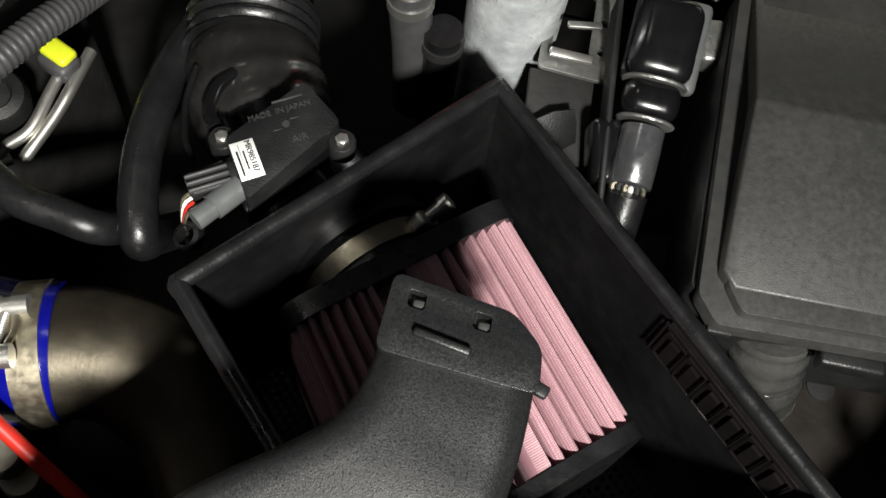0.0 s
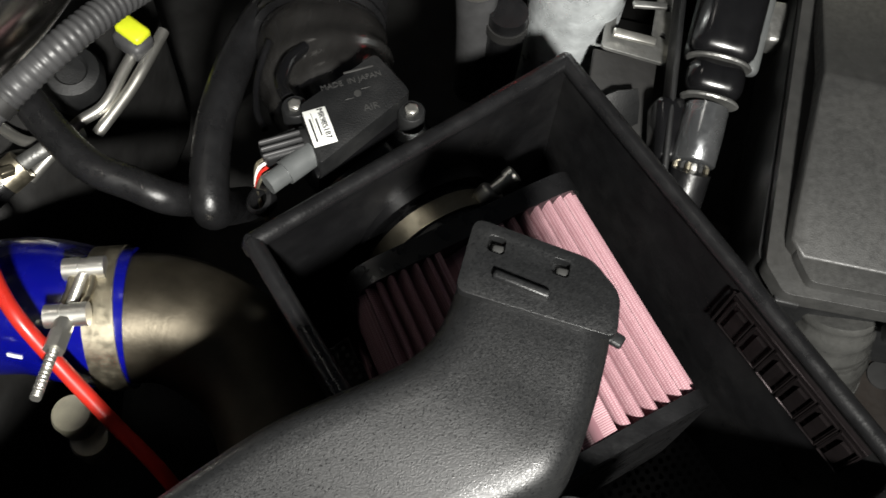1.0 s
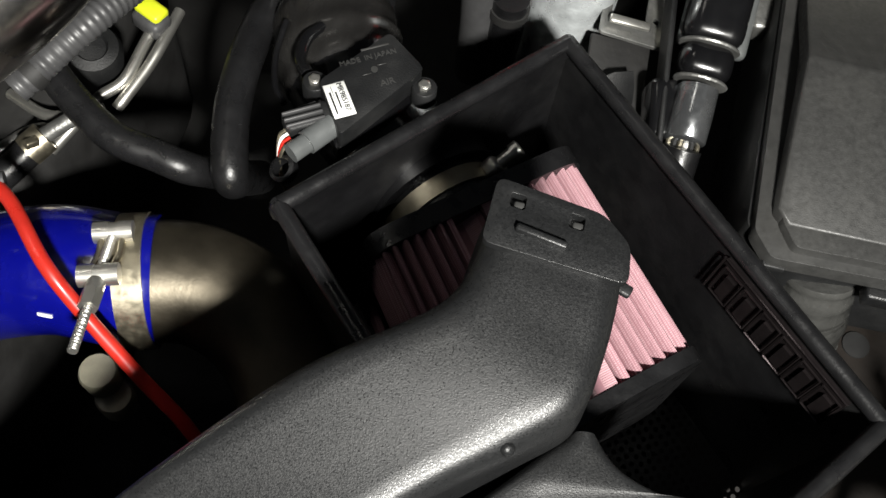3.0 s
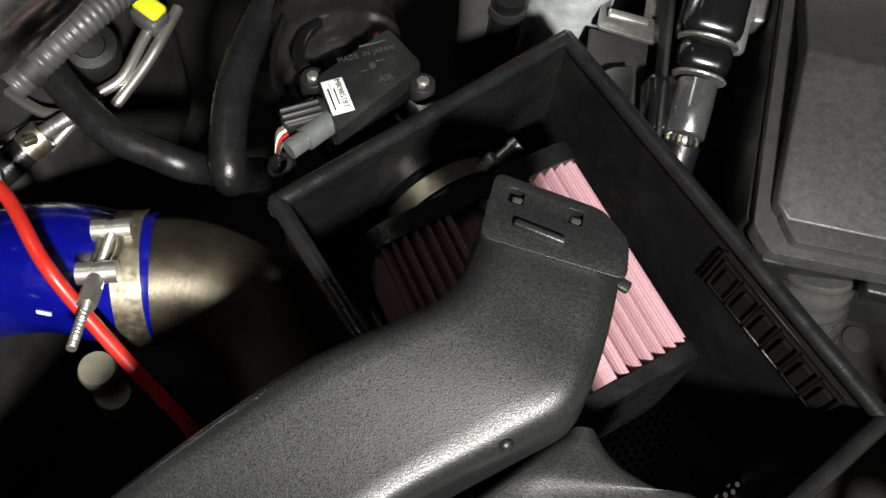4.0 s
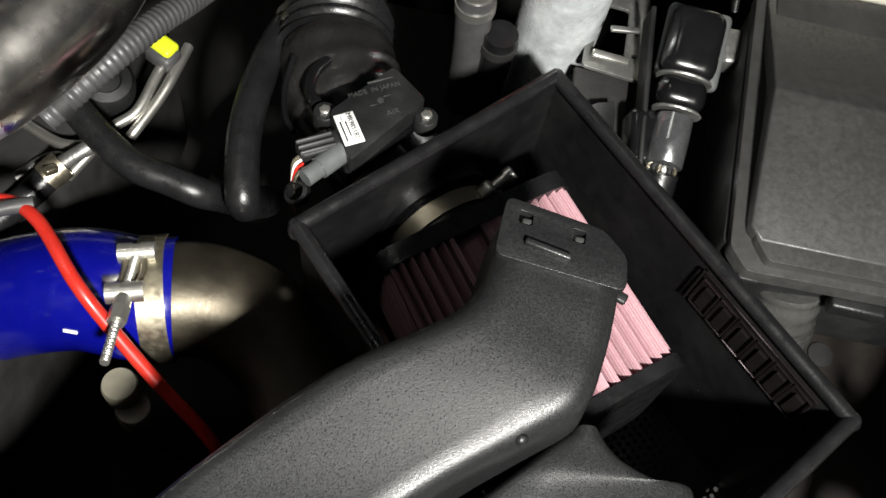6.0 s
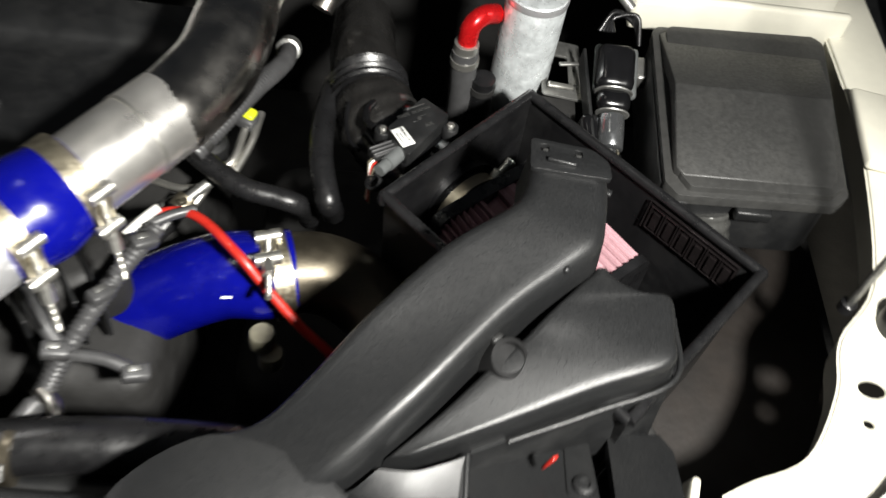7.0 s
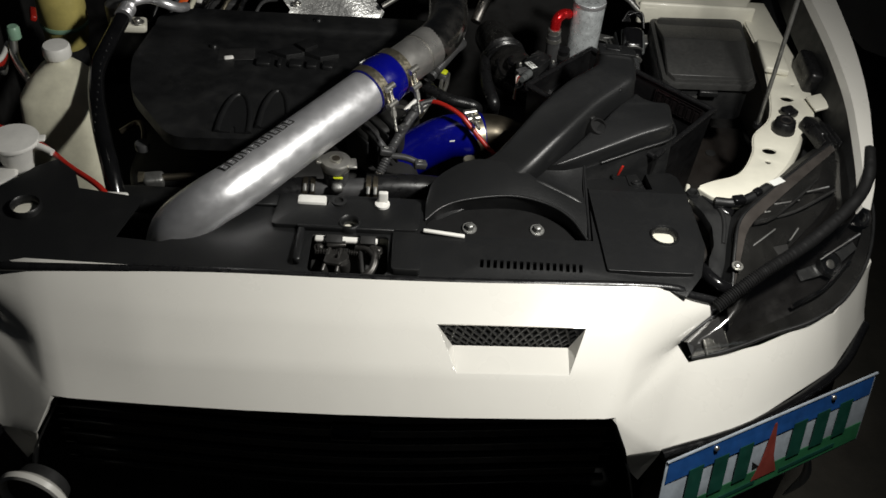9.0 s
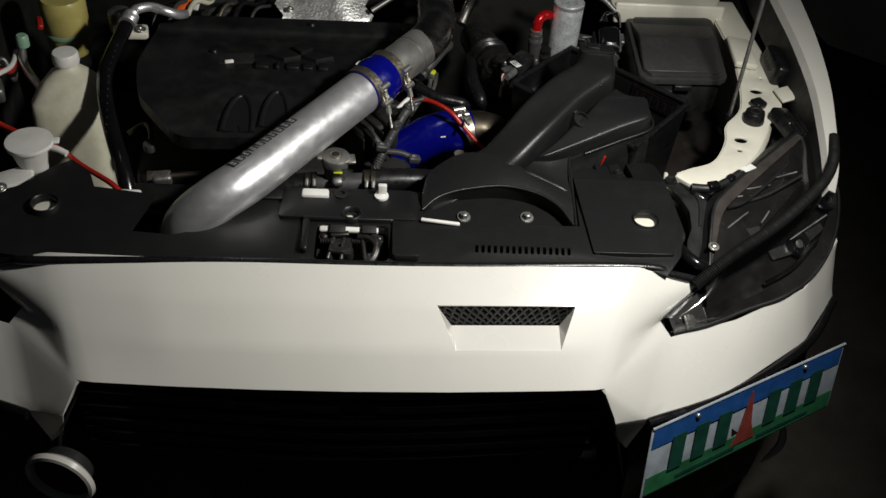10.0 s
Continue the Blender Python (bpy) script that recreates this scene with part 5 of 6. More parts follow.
# ---------------------------------------------------------------- catch can and ignition parts
can = thing("catch_can", (0.418, 0.745, 0.70), "scratched aluminium catch can with a red elbow", "catch can")
part("can_body", lathe([(0.0, 0.58), (0.032, 0.58), (0.033, 0.60), (0.033, 0.832), (0.0315, 0.836), (0.0, 0.837)], pose(0.448, 0.766, 0), 40), CAN, can)
part("lid_edge", lathe([(0.0336, 0.826), (0.0340, 0.830), (0.0336, 0.834), (0.031, 0.834), (0.031, 0.826)], pose(0.448, 0.766, 0), 40, True), ALU, can)
red = part("red_elbow", tube([(0.408, 0.765, 0.800), (0.394, 0.752, 0.806), (0.382, 0.742, 0.798), (0.380, 0.738, 0.772)], 0.0108, 18), REDALU, can, "red anodised hose elbow")
part("elbow_ring", lathe([(0.0132, -0.006), (0.0135, 0.006), (0.0115, 0.007)], axis_pose((0.380, 0.738, 0.773), (0, 0, 1)), 20), STEEL, red)
hose("drain_hose", [(0.380, 0.738, 0.769), (0.381, 0.738, 0.745), (0.384, 0.740, 0.70), (0.385, 0.75, 0.62)], 0.0145, GREYHOSE, "dull black vertical drain hose", group="black hoses")
hose("side_hose", [(0.405, 0.734, 0.735), (0.405, 0.735, 0.715), (0.405, 0.738, 0.68), (0.403, 0.75, 0.60)], 0.0135, RUBBER, "black vertical hose beside the can", group="black hoses")
cb = thing("can_bracket", (0.48, 0.72, 0.75), "bare metal bracket frame with a ragged black sheet", "bracket")
part("frame_plate", plate(soften([(0.470, 0.722), (0.470, 0.815), (0.520, 0.822), (0.519, 0.728)], 0.004), [soften([(0.477, 0.736), (0.477, 0.790), (0.503, 0.795), (0.503, 0.741)], 0.004), circle(0.511, 0.775, 0.003, 12), circle(0.511, 0.750, 0.0025, 12)], lambda x, y: 0.735 - 0.25 * (x - 0.47), 0.003, 0.001), GREYMET, cb, "bare metal frame with a square opening")
part("frame_lip", rbox(pose(0.4905, 0.7335, 0.737, 20, 10, 6), 0.030, 0.006, 0.004, 0.001), STEEL, cb)
part("dark_web", rbox(pose(0.490, 0.700, 0.712, 20, 12, 8), 0.046, 0.060, 0.004, 0.001), NEARBLACK, cb)
part("torn_sheet", skin([[(0.474, 0.684, 0.728), (0.486, 0.690, 0.734), (0.499, 0.696, 0.732)], [(0.476, 0.672, 0.722), (0.488, 0.682, 0.724), (0.503, 0.692, 0.722)], [(0.480, 0.664, 0.708), (0.492, 0.674, 0.708), (0.506, 0.688, 0.706)]], 0.0012), PP2, cb, "ragged black sheet")
part("tab", rbox(pose(0.493, 0.735, 0.768, 0, 0, 10), 0.022, 0.005, 0.003, 0.001), GREYMET, cb)
part("rail", rbox(pose(0.519, 0.70, 0.735, 12, 0, 4), 0.004, 0.15, 0.026, 0.0015), PP2, cb)
conn = thing("harness_connector", (0.545, 0.69, 0.745), "glossy black harness connector with bright band", "connector")
cd = Vector((-0.045, -0.85, -0.30)).normalized()
c0 = Vector((0.545, 0.738, 0.764))
part("cap", rbox(axis_pose(c0, cd) @ pose(0, 0, 0, 0, 0, 0), 0.042, 0.030, 0.056, 0.011, 4), GLOSSB, conn)
part("surround", rbox(axis_pose(c0 + Vector((0.003, 0.006, -0.008)), cd), 0.049, 0.012, 0.062, 0.005, 3), GREYPLUG, conn, "pale grey connector rim")
part("edge_line", lathe([(0.0205, -0.0012), (0.0214, 0.0), (0.0205, 0.0012)], axis_pose(c0 + cd * 0.028, cd) @ Matrix.Diagonal((1.0, 0.74, 1.0, 1.0)), 28), GREYMET, conn)
part("edge_line", lathe([(0.0180, -0.0012), (0.0189, 0.0), (0.0180, 0.0012)], axis_pose(c0 + cd * 0.0535, cd) @ Matrix.Diagonal((1.0, 0.76, 1.0, 1.0)), 28), GREYMET, conn)
part("collar", rbox(axis_pose(c0 + cd * 0.040, cd), 0.037, 0.027, 0.026, 0.010, 4), GLOSSB, conn)
# grey metal puts in the highlight seen on black gloss plastic
part("barrel", lathe([(0.0138, -0.020), (0.0142, 0.0), (0.0138, 0.017), (0.0128, 0.018)], axis_pose(c0 + cd * 0.078, cd), 28), BARREL, conn, "grey metallic barrel standing for sheen on black gloss plastic")
for k in range(6):
    s0 = c0 + cd * 0.094 + Vector((-0.010 + 0.004 * k, 0.0, -0.004))
    part("wire", tube([s0, s0 + cd * 0.012, s0 + cd * 0.03 + Vector((0, 0, -0.02))], 0.0018, 6, 3), (BRASSY, INKSHADE, BRASSY, MILK, INKSHADE, BRASSY)[k], conn)
part("loom", tube([c0 + cd * 0.10, c0 + cd * 0.13 + Vector((0, 0, -0.02)), c0 + cd * 0.16 + Vector((0, 0, -0.08))], 0.013, 14), RUBBER, conn)
side = thing("relay_block", (0.525, 0.67, 0.72), "glossy dark relay block on a steel rail", "relay")
part("relay_body", rbox(pose(0.522, 0.672, 0.725, 20, 0, 10), 0.020, 0.042, 0.03, 0.005, 3), GLOSSB, side)
part("relay_tab", rbox(pose(0.577, 0.752, 0.752, 10, 0, 5), 0.014, 0.03, 0.02, 0.003), GREYMET, side)
knot = thing("cable_ties", (0.545, 0.785, 0.79), "tangle of black wires and cable ties", "wiring")
for k in range(5):
    an = 0.9 * k
    part("wire", tube([(0.525 + 0.004 * k, 0.775, 0.785), (0.540, 0.790 + 0.004 * math.sin(an), 0.797 + 0.004 * math.cos(an)), (0.565, 0.788, 0.788 + 0.003 * k), (0.572, 0.770, 0.775)], 0.0025, 8, 6), RUBBER, knot)

# ---------------------------------------------------------------- fuse box
fuse = thing("fuse_box", (0.67, 0.67, 0.72), "large black fuse box with a dusty creased lid", "fuse box")
fo = [(0.566, 0.562), (0.580, 0.546), (0.742, 0.552), (0.757, 0.566), (0.782, 0.790), (0.772, 0.800), (0.588, 0.790), (0.578, 0.782)]


def grow(o, d):
    c = Vector((sum(p[0] for p in o) / len(o), sum(p[1] for p in o) / len(o), 0))
    return [(p[0] + d * (1 if p[0] > c.x else -1), p[1] + d * (1 if p[1] > c.y else -1)) for p in o]


lidtop = [(0.5835, 0.572), (0.591, 0.563), (0.738, 0.566), (0.746, 0.576), (0.757, 0.672), (0.758, 0.676), (0.772, 0.782), (0.764, 0.790), (0.598, 0.782), (0.592, 0.776), (0.5905, 0.676), (0.590, 0.672)]


def lid_mesh():
    """The lid's top: two planes that meet in a crease, with a rounded edge."""
    bm = plate(lidtop, [], 0.0, 0.014)
    bmesh.ops.bisect_plane(bm, geom=bm.verts[:] + bm.edges[:] + bm.faces[:], plane_co=(0, 0.674, 0), plane_no=(0, 1, 0))
    for v in bm.verts:
        v.co.z += 0.8115 - 0.21 * max(0, v.co.y - 0.674) - 0.15 * max(0.0, 0.674 - v.co.y)
    bm.normal_update()
    return bevel(bm, 0.0016, 2, [e for e in bm.edges if len(e.link_faces) == 2 and e.calc_face_angle(0) > 0.9 and min(v.co.z for v in e.verts) > 0.787])


part("lid_top", lid_mesh(), LID, fuse, "dusty dark grey lid")
fs = [(0.583, 0.562), (0.592, 0.546)] + fo[2:6] + [(0.600, 0.790), (0.594, 0.782)]
part("lid_step", plate(soften(grow(fs, -0.004), 0.004), [], 0.794, 0.008, 0.0022), LID, fuse)
part("lid_rim", plate(soften(grow([(0.576, 0.562), (0.587, 0.546)] + fo[2:6] + [(0.594, 0.790), (0.587, 0.782)], 0.002), 0.004), [], 0.7865, 0.012, 0.0022), LID, fuse)
part("case", plate(soften(grow(fo, -0.006), 0.004), [], 0.778, 0.075, 0.002), PP2, fuse)
part("catch", rbox(pose(0.665, 0.545, 0.768), 0.036, 0.010, 0.012, 0.002), PP2, fuse)
part("catch", rbox(pose(0.590, 0.546, 0.775), 0.014, 0.006, 0.005, 0.001), PP2, fuse)
trunk = thing("taped_loom", (0.62, 0.55, 0.69), "foil-taped cable trunk below the fuse box", "cable loom")
part("loom", tube([(0.630, 0.566, 0.748), (0.634, 0.556, 0.725), (0.642, 0.549, 0.690), (0.645, 0.552, 0.59)], lambda t: 0.0235 + 0.001 * math.sin(40 * t), 22, 8), TAPE, trunk)
for k in range(4):
    part("tape_wrap", tube([(0.6345 + 0.003 * k, 0.5555 - 0.002 * k, 0.722 - 0.012 * k), (0.636 + 0.003 * k, 0.5545 - 0.002 * k, 0.716 - 0.012 * k), (0.6375 + 0.003 * k, 0.5535 - 0.002 * k, 0.710 - 0.012 * k)], 0.0245 + 0.0004 * (k % 2), 22, 2), TAPE, trunk)
# a raised black disc paints the dark of the open hole
hole_ = single("drain_hole", lathe([(0.011, 0), (0.011, 0.0015), (0, 0.0015)], pose(0.728, 0.600, 0.5855), 16), INKSHADE, "black disc standing for the dark of a drain hole in the metal shelf", "plug")

# ---------------------------------------------------------------- engine cover
ec = thing("engine_cover", (-0.16, 0.52, 0.70), "broad matt black plastic engine cover with two arches", "engine cover")


def ez(x, y):
    return 0.790 - 0.13 * max(0.0, y - 0.53) - 0.10 * max(0.0, 0.47 - y) ** 1.2


eo = soften([(-0.320, 0.300), (-0.180, 0.305), (-0.02, 0.39), (0.085, 0.50), (0.120, 0.62), (0.125, 0.752), (-0.37, 0.745), (-0.425, 0.690), (-0.432, 0.52), (-0.412, 0.420)], 0.03, 5)


def step(y):
    t = max(0.0, min(1.0, (y - 0.674) / 0.018))
    return 0.012 * t * t * (3 - 2 * t)


def cover_mesh():
    """A moulded sheet on a fine grid, cut to the outline, with a rear step and rounded skirt."""
    bm = plate(eo, [], 0.0, 0.026)
    bmesh.ops.triangulate(bm, faces=[f for f in bm.faces if abs(f.normal.z) > 0.5])
    for k in range(14):
        x = -0.42 + 0.04 * k
        bmesh.ops.bisect_plane(bm, geom=bm.verts[:] + bm.edges[:] + bm.faces[:], plane_co=(x, 0, 0), plane_no=(1, 0, 0))
    for y in (0.34, 0.38, 0.42, 0.46, 0.50, 0.54, 0.58, 0.62, 0.655, 0.674, 0.683, 0.692, 0.735):
        bmesh.ops.bisect_plane(bm, geom=bm.verts[:] + bm.edges[:] + bm.faces[:], plane_co=(0, y, 0), plane_no=(0, 1, 0))
    for v in bm.verts:
        v.co.z += ez(v.co.x, v.co.y) + step(v.co.y)
    bm.normal_update()
    es = [e for e in bm.edges if len(e.link_faces) == 2 and e.calc_face_angle(0) > 1.1 and min(v.co.z for v in e.verts) > 0.745]
    bevel(bm, 0.010, 3, es)
    return bm


part("cover_shell", cover_mesh(), PP2, ec, angle=40)
for cx, cy, w in ((-0.216, 0.318, 0.027), (-0.150, 0.334, 0.025)):
    arc = []
    for k in range(11):
        a = math.pi * k / 10
        x, y = cx - w * math.cos(a), cy + 0.105 * math.sin(a)
        arc.append((x, y, ez(x, y) + 0.001))
    part("arch_rim", tube(arc, 0.0060, 10, 3), PP, ec)
    bowl_ = [[Vector((cx - w * math.cos(math.pi * k / 10) * t, cy + 0.105 * math.sin(math.pi * k / 10) * t, ez(cx, cy + 0.105 * math.sin(math.pi * k / 10) * t) + 0.0015 + 0.002 * t)) for k in range(11)] for t in (0.15, 0.55, 0.95)]
    part("arch_dish", skin(bowl_, 0.001), PP, ec)
for x, y in ((-0.292, 0.585), (-0.105, 0.715)):
    nub = part("cover_nub", lathe([(0.008, 0), (0.007, 0.005), (0.004, 0.007), (0, 0.007)], pose(x, y, ez(x, y) + step(y)), 16), PP, ec)
# no hollow is cut: a black slab gives the recess its shade
part("recess_shade", rbox(pose(-0.245, 0.560, ez(-0.245, 0.56) - 0.002, -6, 0, 8), 0.070, 0.050, 0.006, 0.003), INKSHADE, ec, "black slab standing for the shade in a fixing recess")
part("fixing", rbox(pose(-0.256, 0.540, 0.790, 25, 0, 15), 0.018, 0.009, 0.006, 0.003), MILK, ec, "pale plastic fixing")
# raised plain shapes where the maker's mark stands
for cx, cy, dx, dy in ((-0.118, 0.612, 0.022, 0.026), (-0.150, 0.572, 0.034, 0.019), (-0.086, 0.572, 0.034, 0.019)):
    o_ = [(cx - dx, cy), (cx, cy - dy), (cx + dx, cy), (cx, cy + dy)]
    part("raised_shape", plate(o_, [], lambda x, y: ez(x, y) + 0.008, 0.011, 0.003), PP, ec)
for k, w in enumerate((0.026, 0.008, 0.024, 0.020, 0.020)):
    part("raised_bar", rbox(pose(-0.190 + 0.0300 * k, 0.528, ez(0, 0.528) + 0.0025, 0, 0, 0), w, 0.022, 0.009, 0.0022), PP, ec)
part("rear_lip", tube([(-0.37, 0.750, ez(0, 0.75)), (-0.1, 0.756, ez(0, 0.756) + 0.002), (0.12, 0.756, ez(0, 0.756))], 0.006, 8), PP2, ec)

# ---------------------------------------------------------------- behind the engine
hs = thing("heat_shield", (-0.11, 0.93, 0.70), "dimpled bright aluminium heat shield", "heat shield")
rows = []
for j in range(5):
    rows.append([(-0.19 + 0.0255 * i + 0.012 * math.sin(2.1 * j), 0.835 + 0.022 * j + 0.008 * math.sin(1.9 * i) + 0.01 * math.sin(i), 0.700 + 0.016 * j + 0.006 * math.sin(0.9 * i + j)) for i in range(9)])
part("shield_sheet", skin(rows, 0.0015), FOIL, hs, angle=80)
part("shield_bolt", hexbolt(pose(-0.165, 0.862, 0.734), 0.006, 0.006), STEEL, hs)
wh = thing("rear_wiring", (-0.35, 0.88, 0.70), "tangle of dark wires with an orange connector", "wiring")
for k in range(7):
    x = -0.47 + 0.035 * k
    part("wire", tube([(x, 0.80, 0.70), (x + 0.02, 0.85 + 0.01 * (k % 3), 0.735), (x + 0.05, 0.90, 0.72), (x + 0.07, 0.96, 0.70)], 0.004 + 0.001 * (k % 3), 8, 5), (RUBBER, GREYHOSE, IVORY, RUBBER, BRASSY, RUBBER, GREYHOSE)[k], wh)
part("orange_plug", rbox(pose(-0.405, 0.872, 0.722, 20, 10, -25), 0.018, 0.05, 0.014, 0.003), ORANGE, wh, "orange plastic connector")
part("pale_strap", rbox(pose(-0.375, 0.90, 0.728, 15, 0, -5), 0.012, 0.07, 0.006, 0.002), MILK, wh)
part("grey_box", rbox(pose(-0.33, 0.90, 0.70), 0.08, 0.06, 0.04, 0.006), GREYHOSE, wh)
cowl = thing("cowl_clutter", (0.2, 0.95, 0.72), "dark brackets and lines in front of the firewall", "brackets")
part("bracket", rbox(pose(0.25, 0.93, 0.76, 10, 0, 12), 0.14, 0.012, 0.03, 0.003), GREYMET, cowl)
part("line", tube([(0.02, 0.86, 0.74), (0.10, 0.89, 0.78), (0.18, 0.92, 0.785), (0.30, 0.93, 0.77)], 0.006, 10), STEEL, cowl)
part("line", tube([(0.22, 0.80, 0.75), (0.24, 0.84, 0.78), (0.26, 0.90, 0.785), (0.33, 0.95, 0.77)], 0.012, 12), DARKPIPE, cowl)
part("strap", tube([(0.44, 0.86, 0.815), (0.48, 0.83, 0.825), (0.53, 0.82, 0.818), (0.56, 0.80, 0.80)], 0.006, 10), GREYMET, cowl)

# ---------------------------------------------------------------- radiator neck
rn = thing("radiator_neck", (-0.035, 0.262, 0.72), "radiator filler neck with spring clamps and hoses", "radiator neck")
part("neck_body", lathe([(0.020, 0.70), (0.021, 0.745), (0.024, 0.758), (0.024, 0.764)], pose(-0.034, 0.262, 0), 28), GREYHOSE, rn)
part("cross_pipe", tube([(-0.12, 0.250, 0.716), (-0.03, 0.258, 0.716), (0.05, 0.268, 0.716)], 0.019, 24), GREYHOSE, rn)
part("hose", tube([(0.020, 0.265, 0.716), (0.07, 0.272, 0.716), (0.12, 0.278, 0.712), (0.19, 0.285, 0.700), (0.26, 0.30, 0.66)], 0.0235, 24), RUBBER, rn, "black rubber radiator hose")
part("hose", tube([(-0.07, 0.254, 0.716), (-0.14, 0.245, 0.712), (-0.20, 0.250, 0.690)], 0.0235, 24), RUBBER, rn, "black rubber radiator hose")
for x in (-0.085, -0.072, 0.022, 0.034):
    part("spring_clamp", tube([(x - 0.004, 0.258 + 0.1 * x, 0.716), (x, 0.258 + 0.1 * x, 0.716), (x + 0.004, 0.258 + 0.1 * x, 0.716)], 0.0252, 24, 2), RAW, rn)
    part("clamp_ear", rbox(pose(x, 0.236, 0.735, 40), 0.006, 0.014, 0.006, 0.001), GREYMET, rn)
part("drain_tube", rbox(pose(-0.030, 0.235, 0.738, 30, 0, 10), 0.020, 0.016, 0.02, 0.005), GREYMET, rn)
rc = part("cap", lathe([(0.025, 0.762), (0.0265, 0.768), (0.0262, 0.774), (0.024, 0.7775), (0.012, 0.7785), (0.0115, 0.7765), (0.0095, 0.7765), (0.009, 0.780), (0.0, 0.7805)], pose(-0.034, 0.262, 0), 36), STEEL, rn, "pressed steel cap with two ears")
for s in (-1, 1):
    part("cap_ear", rbox(pose(-0.034 + s * 0.0275, 0.262 - s * 0.004, 0.7735, 0, 0, 8), 0.016, 0.026, 0.006, 0.0028, 3), STEEL, rc)
part("cap_mark", lathe([(0.007, 0), (0.0065, 0.0012), (0.003, 0.0014), (0, 0.0008)], pose(-0.034, 0.262, 0.7803), 20), RAW, rc)
part("yellow_stamp", rbox(pose(-0.029, 0.2385, 0.757, 60), 0.016, 0.004, 0.003, 0.001), YELLOW, rc, "small yellow mark")

wl = thing("branching_loom", (0.06, 0.36, 0.70), "taped black wiring loom with connectors", "wiring loom")
part("trunk", tube([(0.020, 0.300, 0.675), (0.038, 0.330, 0.700), (0.060, 0.365, 0.735), (0.085, 0.420, 0.752), (0.105, 0.470, 0.752)], 0.0085, 12, 8, ribs=0.0007, pitch=0.005), GREYHOSE, wl)
part("branch", tube([(0.052, 0.350, 0.725), (0.085, 0.350, 0.722), (0.115, 0.344, 0.712)], 0.006, 10), GREYHOSE, wl)
part("branch", tube([(0.050, 0.352, 0.730), (0.028, 0.372, 0.748), (0.005, 0.400, 0.75)], 0.007, 10), GREYHOSE, wl)
part("branch", tube([(0.030, 0.318, 0.695), (0.018, 0.290, 0.69), (0.022, 0.262, 0.68)], 0.009, 12), GREYHOSE, wl)
part("branch", tube([(0.034, 0.328, 0.70), (0.050, 0.310, 0.695), (0.052, 0.280, 0.68)], 0.0075, 12), DARKPIPE, wl)
for p, r in (((0.110, 0.344, 0.713), 20), ((0.075, 0.395, 0.752), 55), ((0.100, 0.450, 0.758), 40), ((0.048, 0.345, 0.738), 10)):
    cn = part("connector", rbox(pose(*p, 10, 15, r), 0.024, 0.015, 0.014, 0.003), GREYHOSE, wl)
    part("connector_latch", rbox(pose(p[0], p[1], p[2] + 0.008, 10, 15, r), 0.010, 0.006, 0.004, 0.001), GREYMET, cn)
part("metal_stub", tube([(0.092, 0.475, 0.745), (0.115, 0.490, 0.748), (0.135, 0.500, 0.748)], 0.005, 12), GREYHOSE, wl)
th = thing("thermostat_housing", (0.06, 0.45, 0.70), "ribbed cast housing under the coupler", "housing")
part("housing_body", rbox(pose(0.03, 0.45, 0.69, 0, 0, 35), 0.09, 0.07, 0.08, 0.015, 3), NEARBLACK, th)
for k in range(4):
    part("housing_rib", rbox(pose(-0.005 + 0.018 * k, 0.40 + 0.012 * k, 0.70, 0, 0, 35), 0.004, 0.07, 0.07, 0.0015), PP2, th)

# ---------------------------------------------------------------- the other side of the bay
wb = thing("coolant_bottle", (-0.545, 0.47, 0.5), "ivory translucent plastic bottle with a white cap", "bottle")


def bottle():
    bm = bmesh.new()
    rings = []
    secs = [(0.50, 0.052, 0.045, -0.530, 0.400), (0.56, 0.062, 0.052, -0.532, 0.405), (0.64, 0.066, 0.056, -0.536, 0.415), (0.70, 0.066, 0.058, -0.540, 0.425), (0.748, 0.065, 0.058, -0.542, 0.438), (0.768, 0.063, 0.056, -0.544, 0.446), (0.788, 0.040, 0.038, -0.549, 0.470), (0.796, 0.024, 0.024, -0.552, 0.482), (0.801, 0.021, 0.021, -0.553, 0.485), (0.812, 0.020, 0.020, -0.553, 0.487)]
    for z, a, b, cx, cy in secs:
        ring_ = []
        for k in range(32):
            t = 2 * math.pi * k / 32
            c, s = math.cos(t), math.sin(t)
            p = 5.0 if z < 0.775 else (3.2 if z < 0.798 else 2.0)
            ring_.append(bm.verts.new((cx + a * math.copysign(abs(c) ** (2 / p), c), cy + b * math.copysign(abs(s) ** (2 / p), s), z)))
        rings.append(ring_)
    for a, b in zip(rings, rings[1:]):
        for k in range(32):
            bm.faces.new((a[k], a[(k + 1) % 32], b[(k + 1) % 32], b[k]))
    bm.faces.new(rings[0])
    bm.faces.new(rings[-1])
    return bm


part("bottle_body", bottle(), IVORY, wb, angle=60)
part("bottle_cap", lathe([(0.024, 0.808), (0.025, 0.812), (0.0245, 0.826), (0.022, 0.830), (0, 0.831)], pose(-0.553, 0.487, 0), 24), MILK, wb, "white screw cap")
ps = thing("fluid_reservoir", (-0.62, 0.70, 0.70), "yellowed round fluid reservoir", "reservoir")
part("tank", lathe([(0.036, 0.68), (0.044, 0.70), (0.045, 0.735), (0.047, 0.74), (0.047, 0.80), (0.042, 0.81)], pose(-0.625, 0.735, 0), 30), FLUID, ps)
part("tank_band", lathe([(0.0475, 0.728), (0.0485, 0.732), (0.0475, 0.737), (0.0445, 0.737), (0.0445, 0.728)], pose(-0.625, 0.735, 0), 30, True), GREEN, ps)
part("tank_foot", lathe([(0.034, 0.60), (0.036, 0.68)], pose(-0.625, 0.735, 0), 24), PP2, ps)
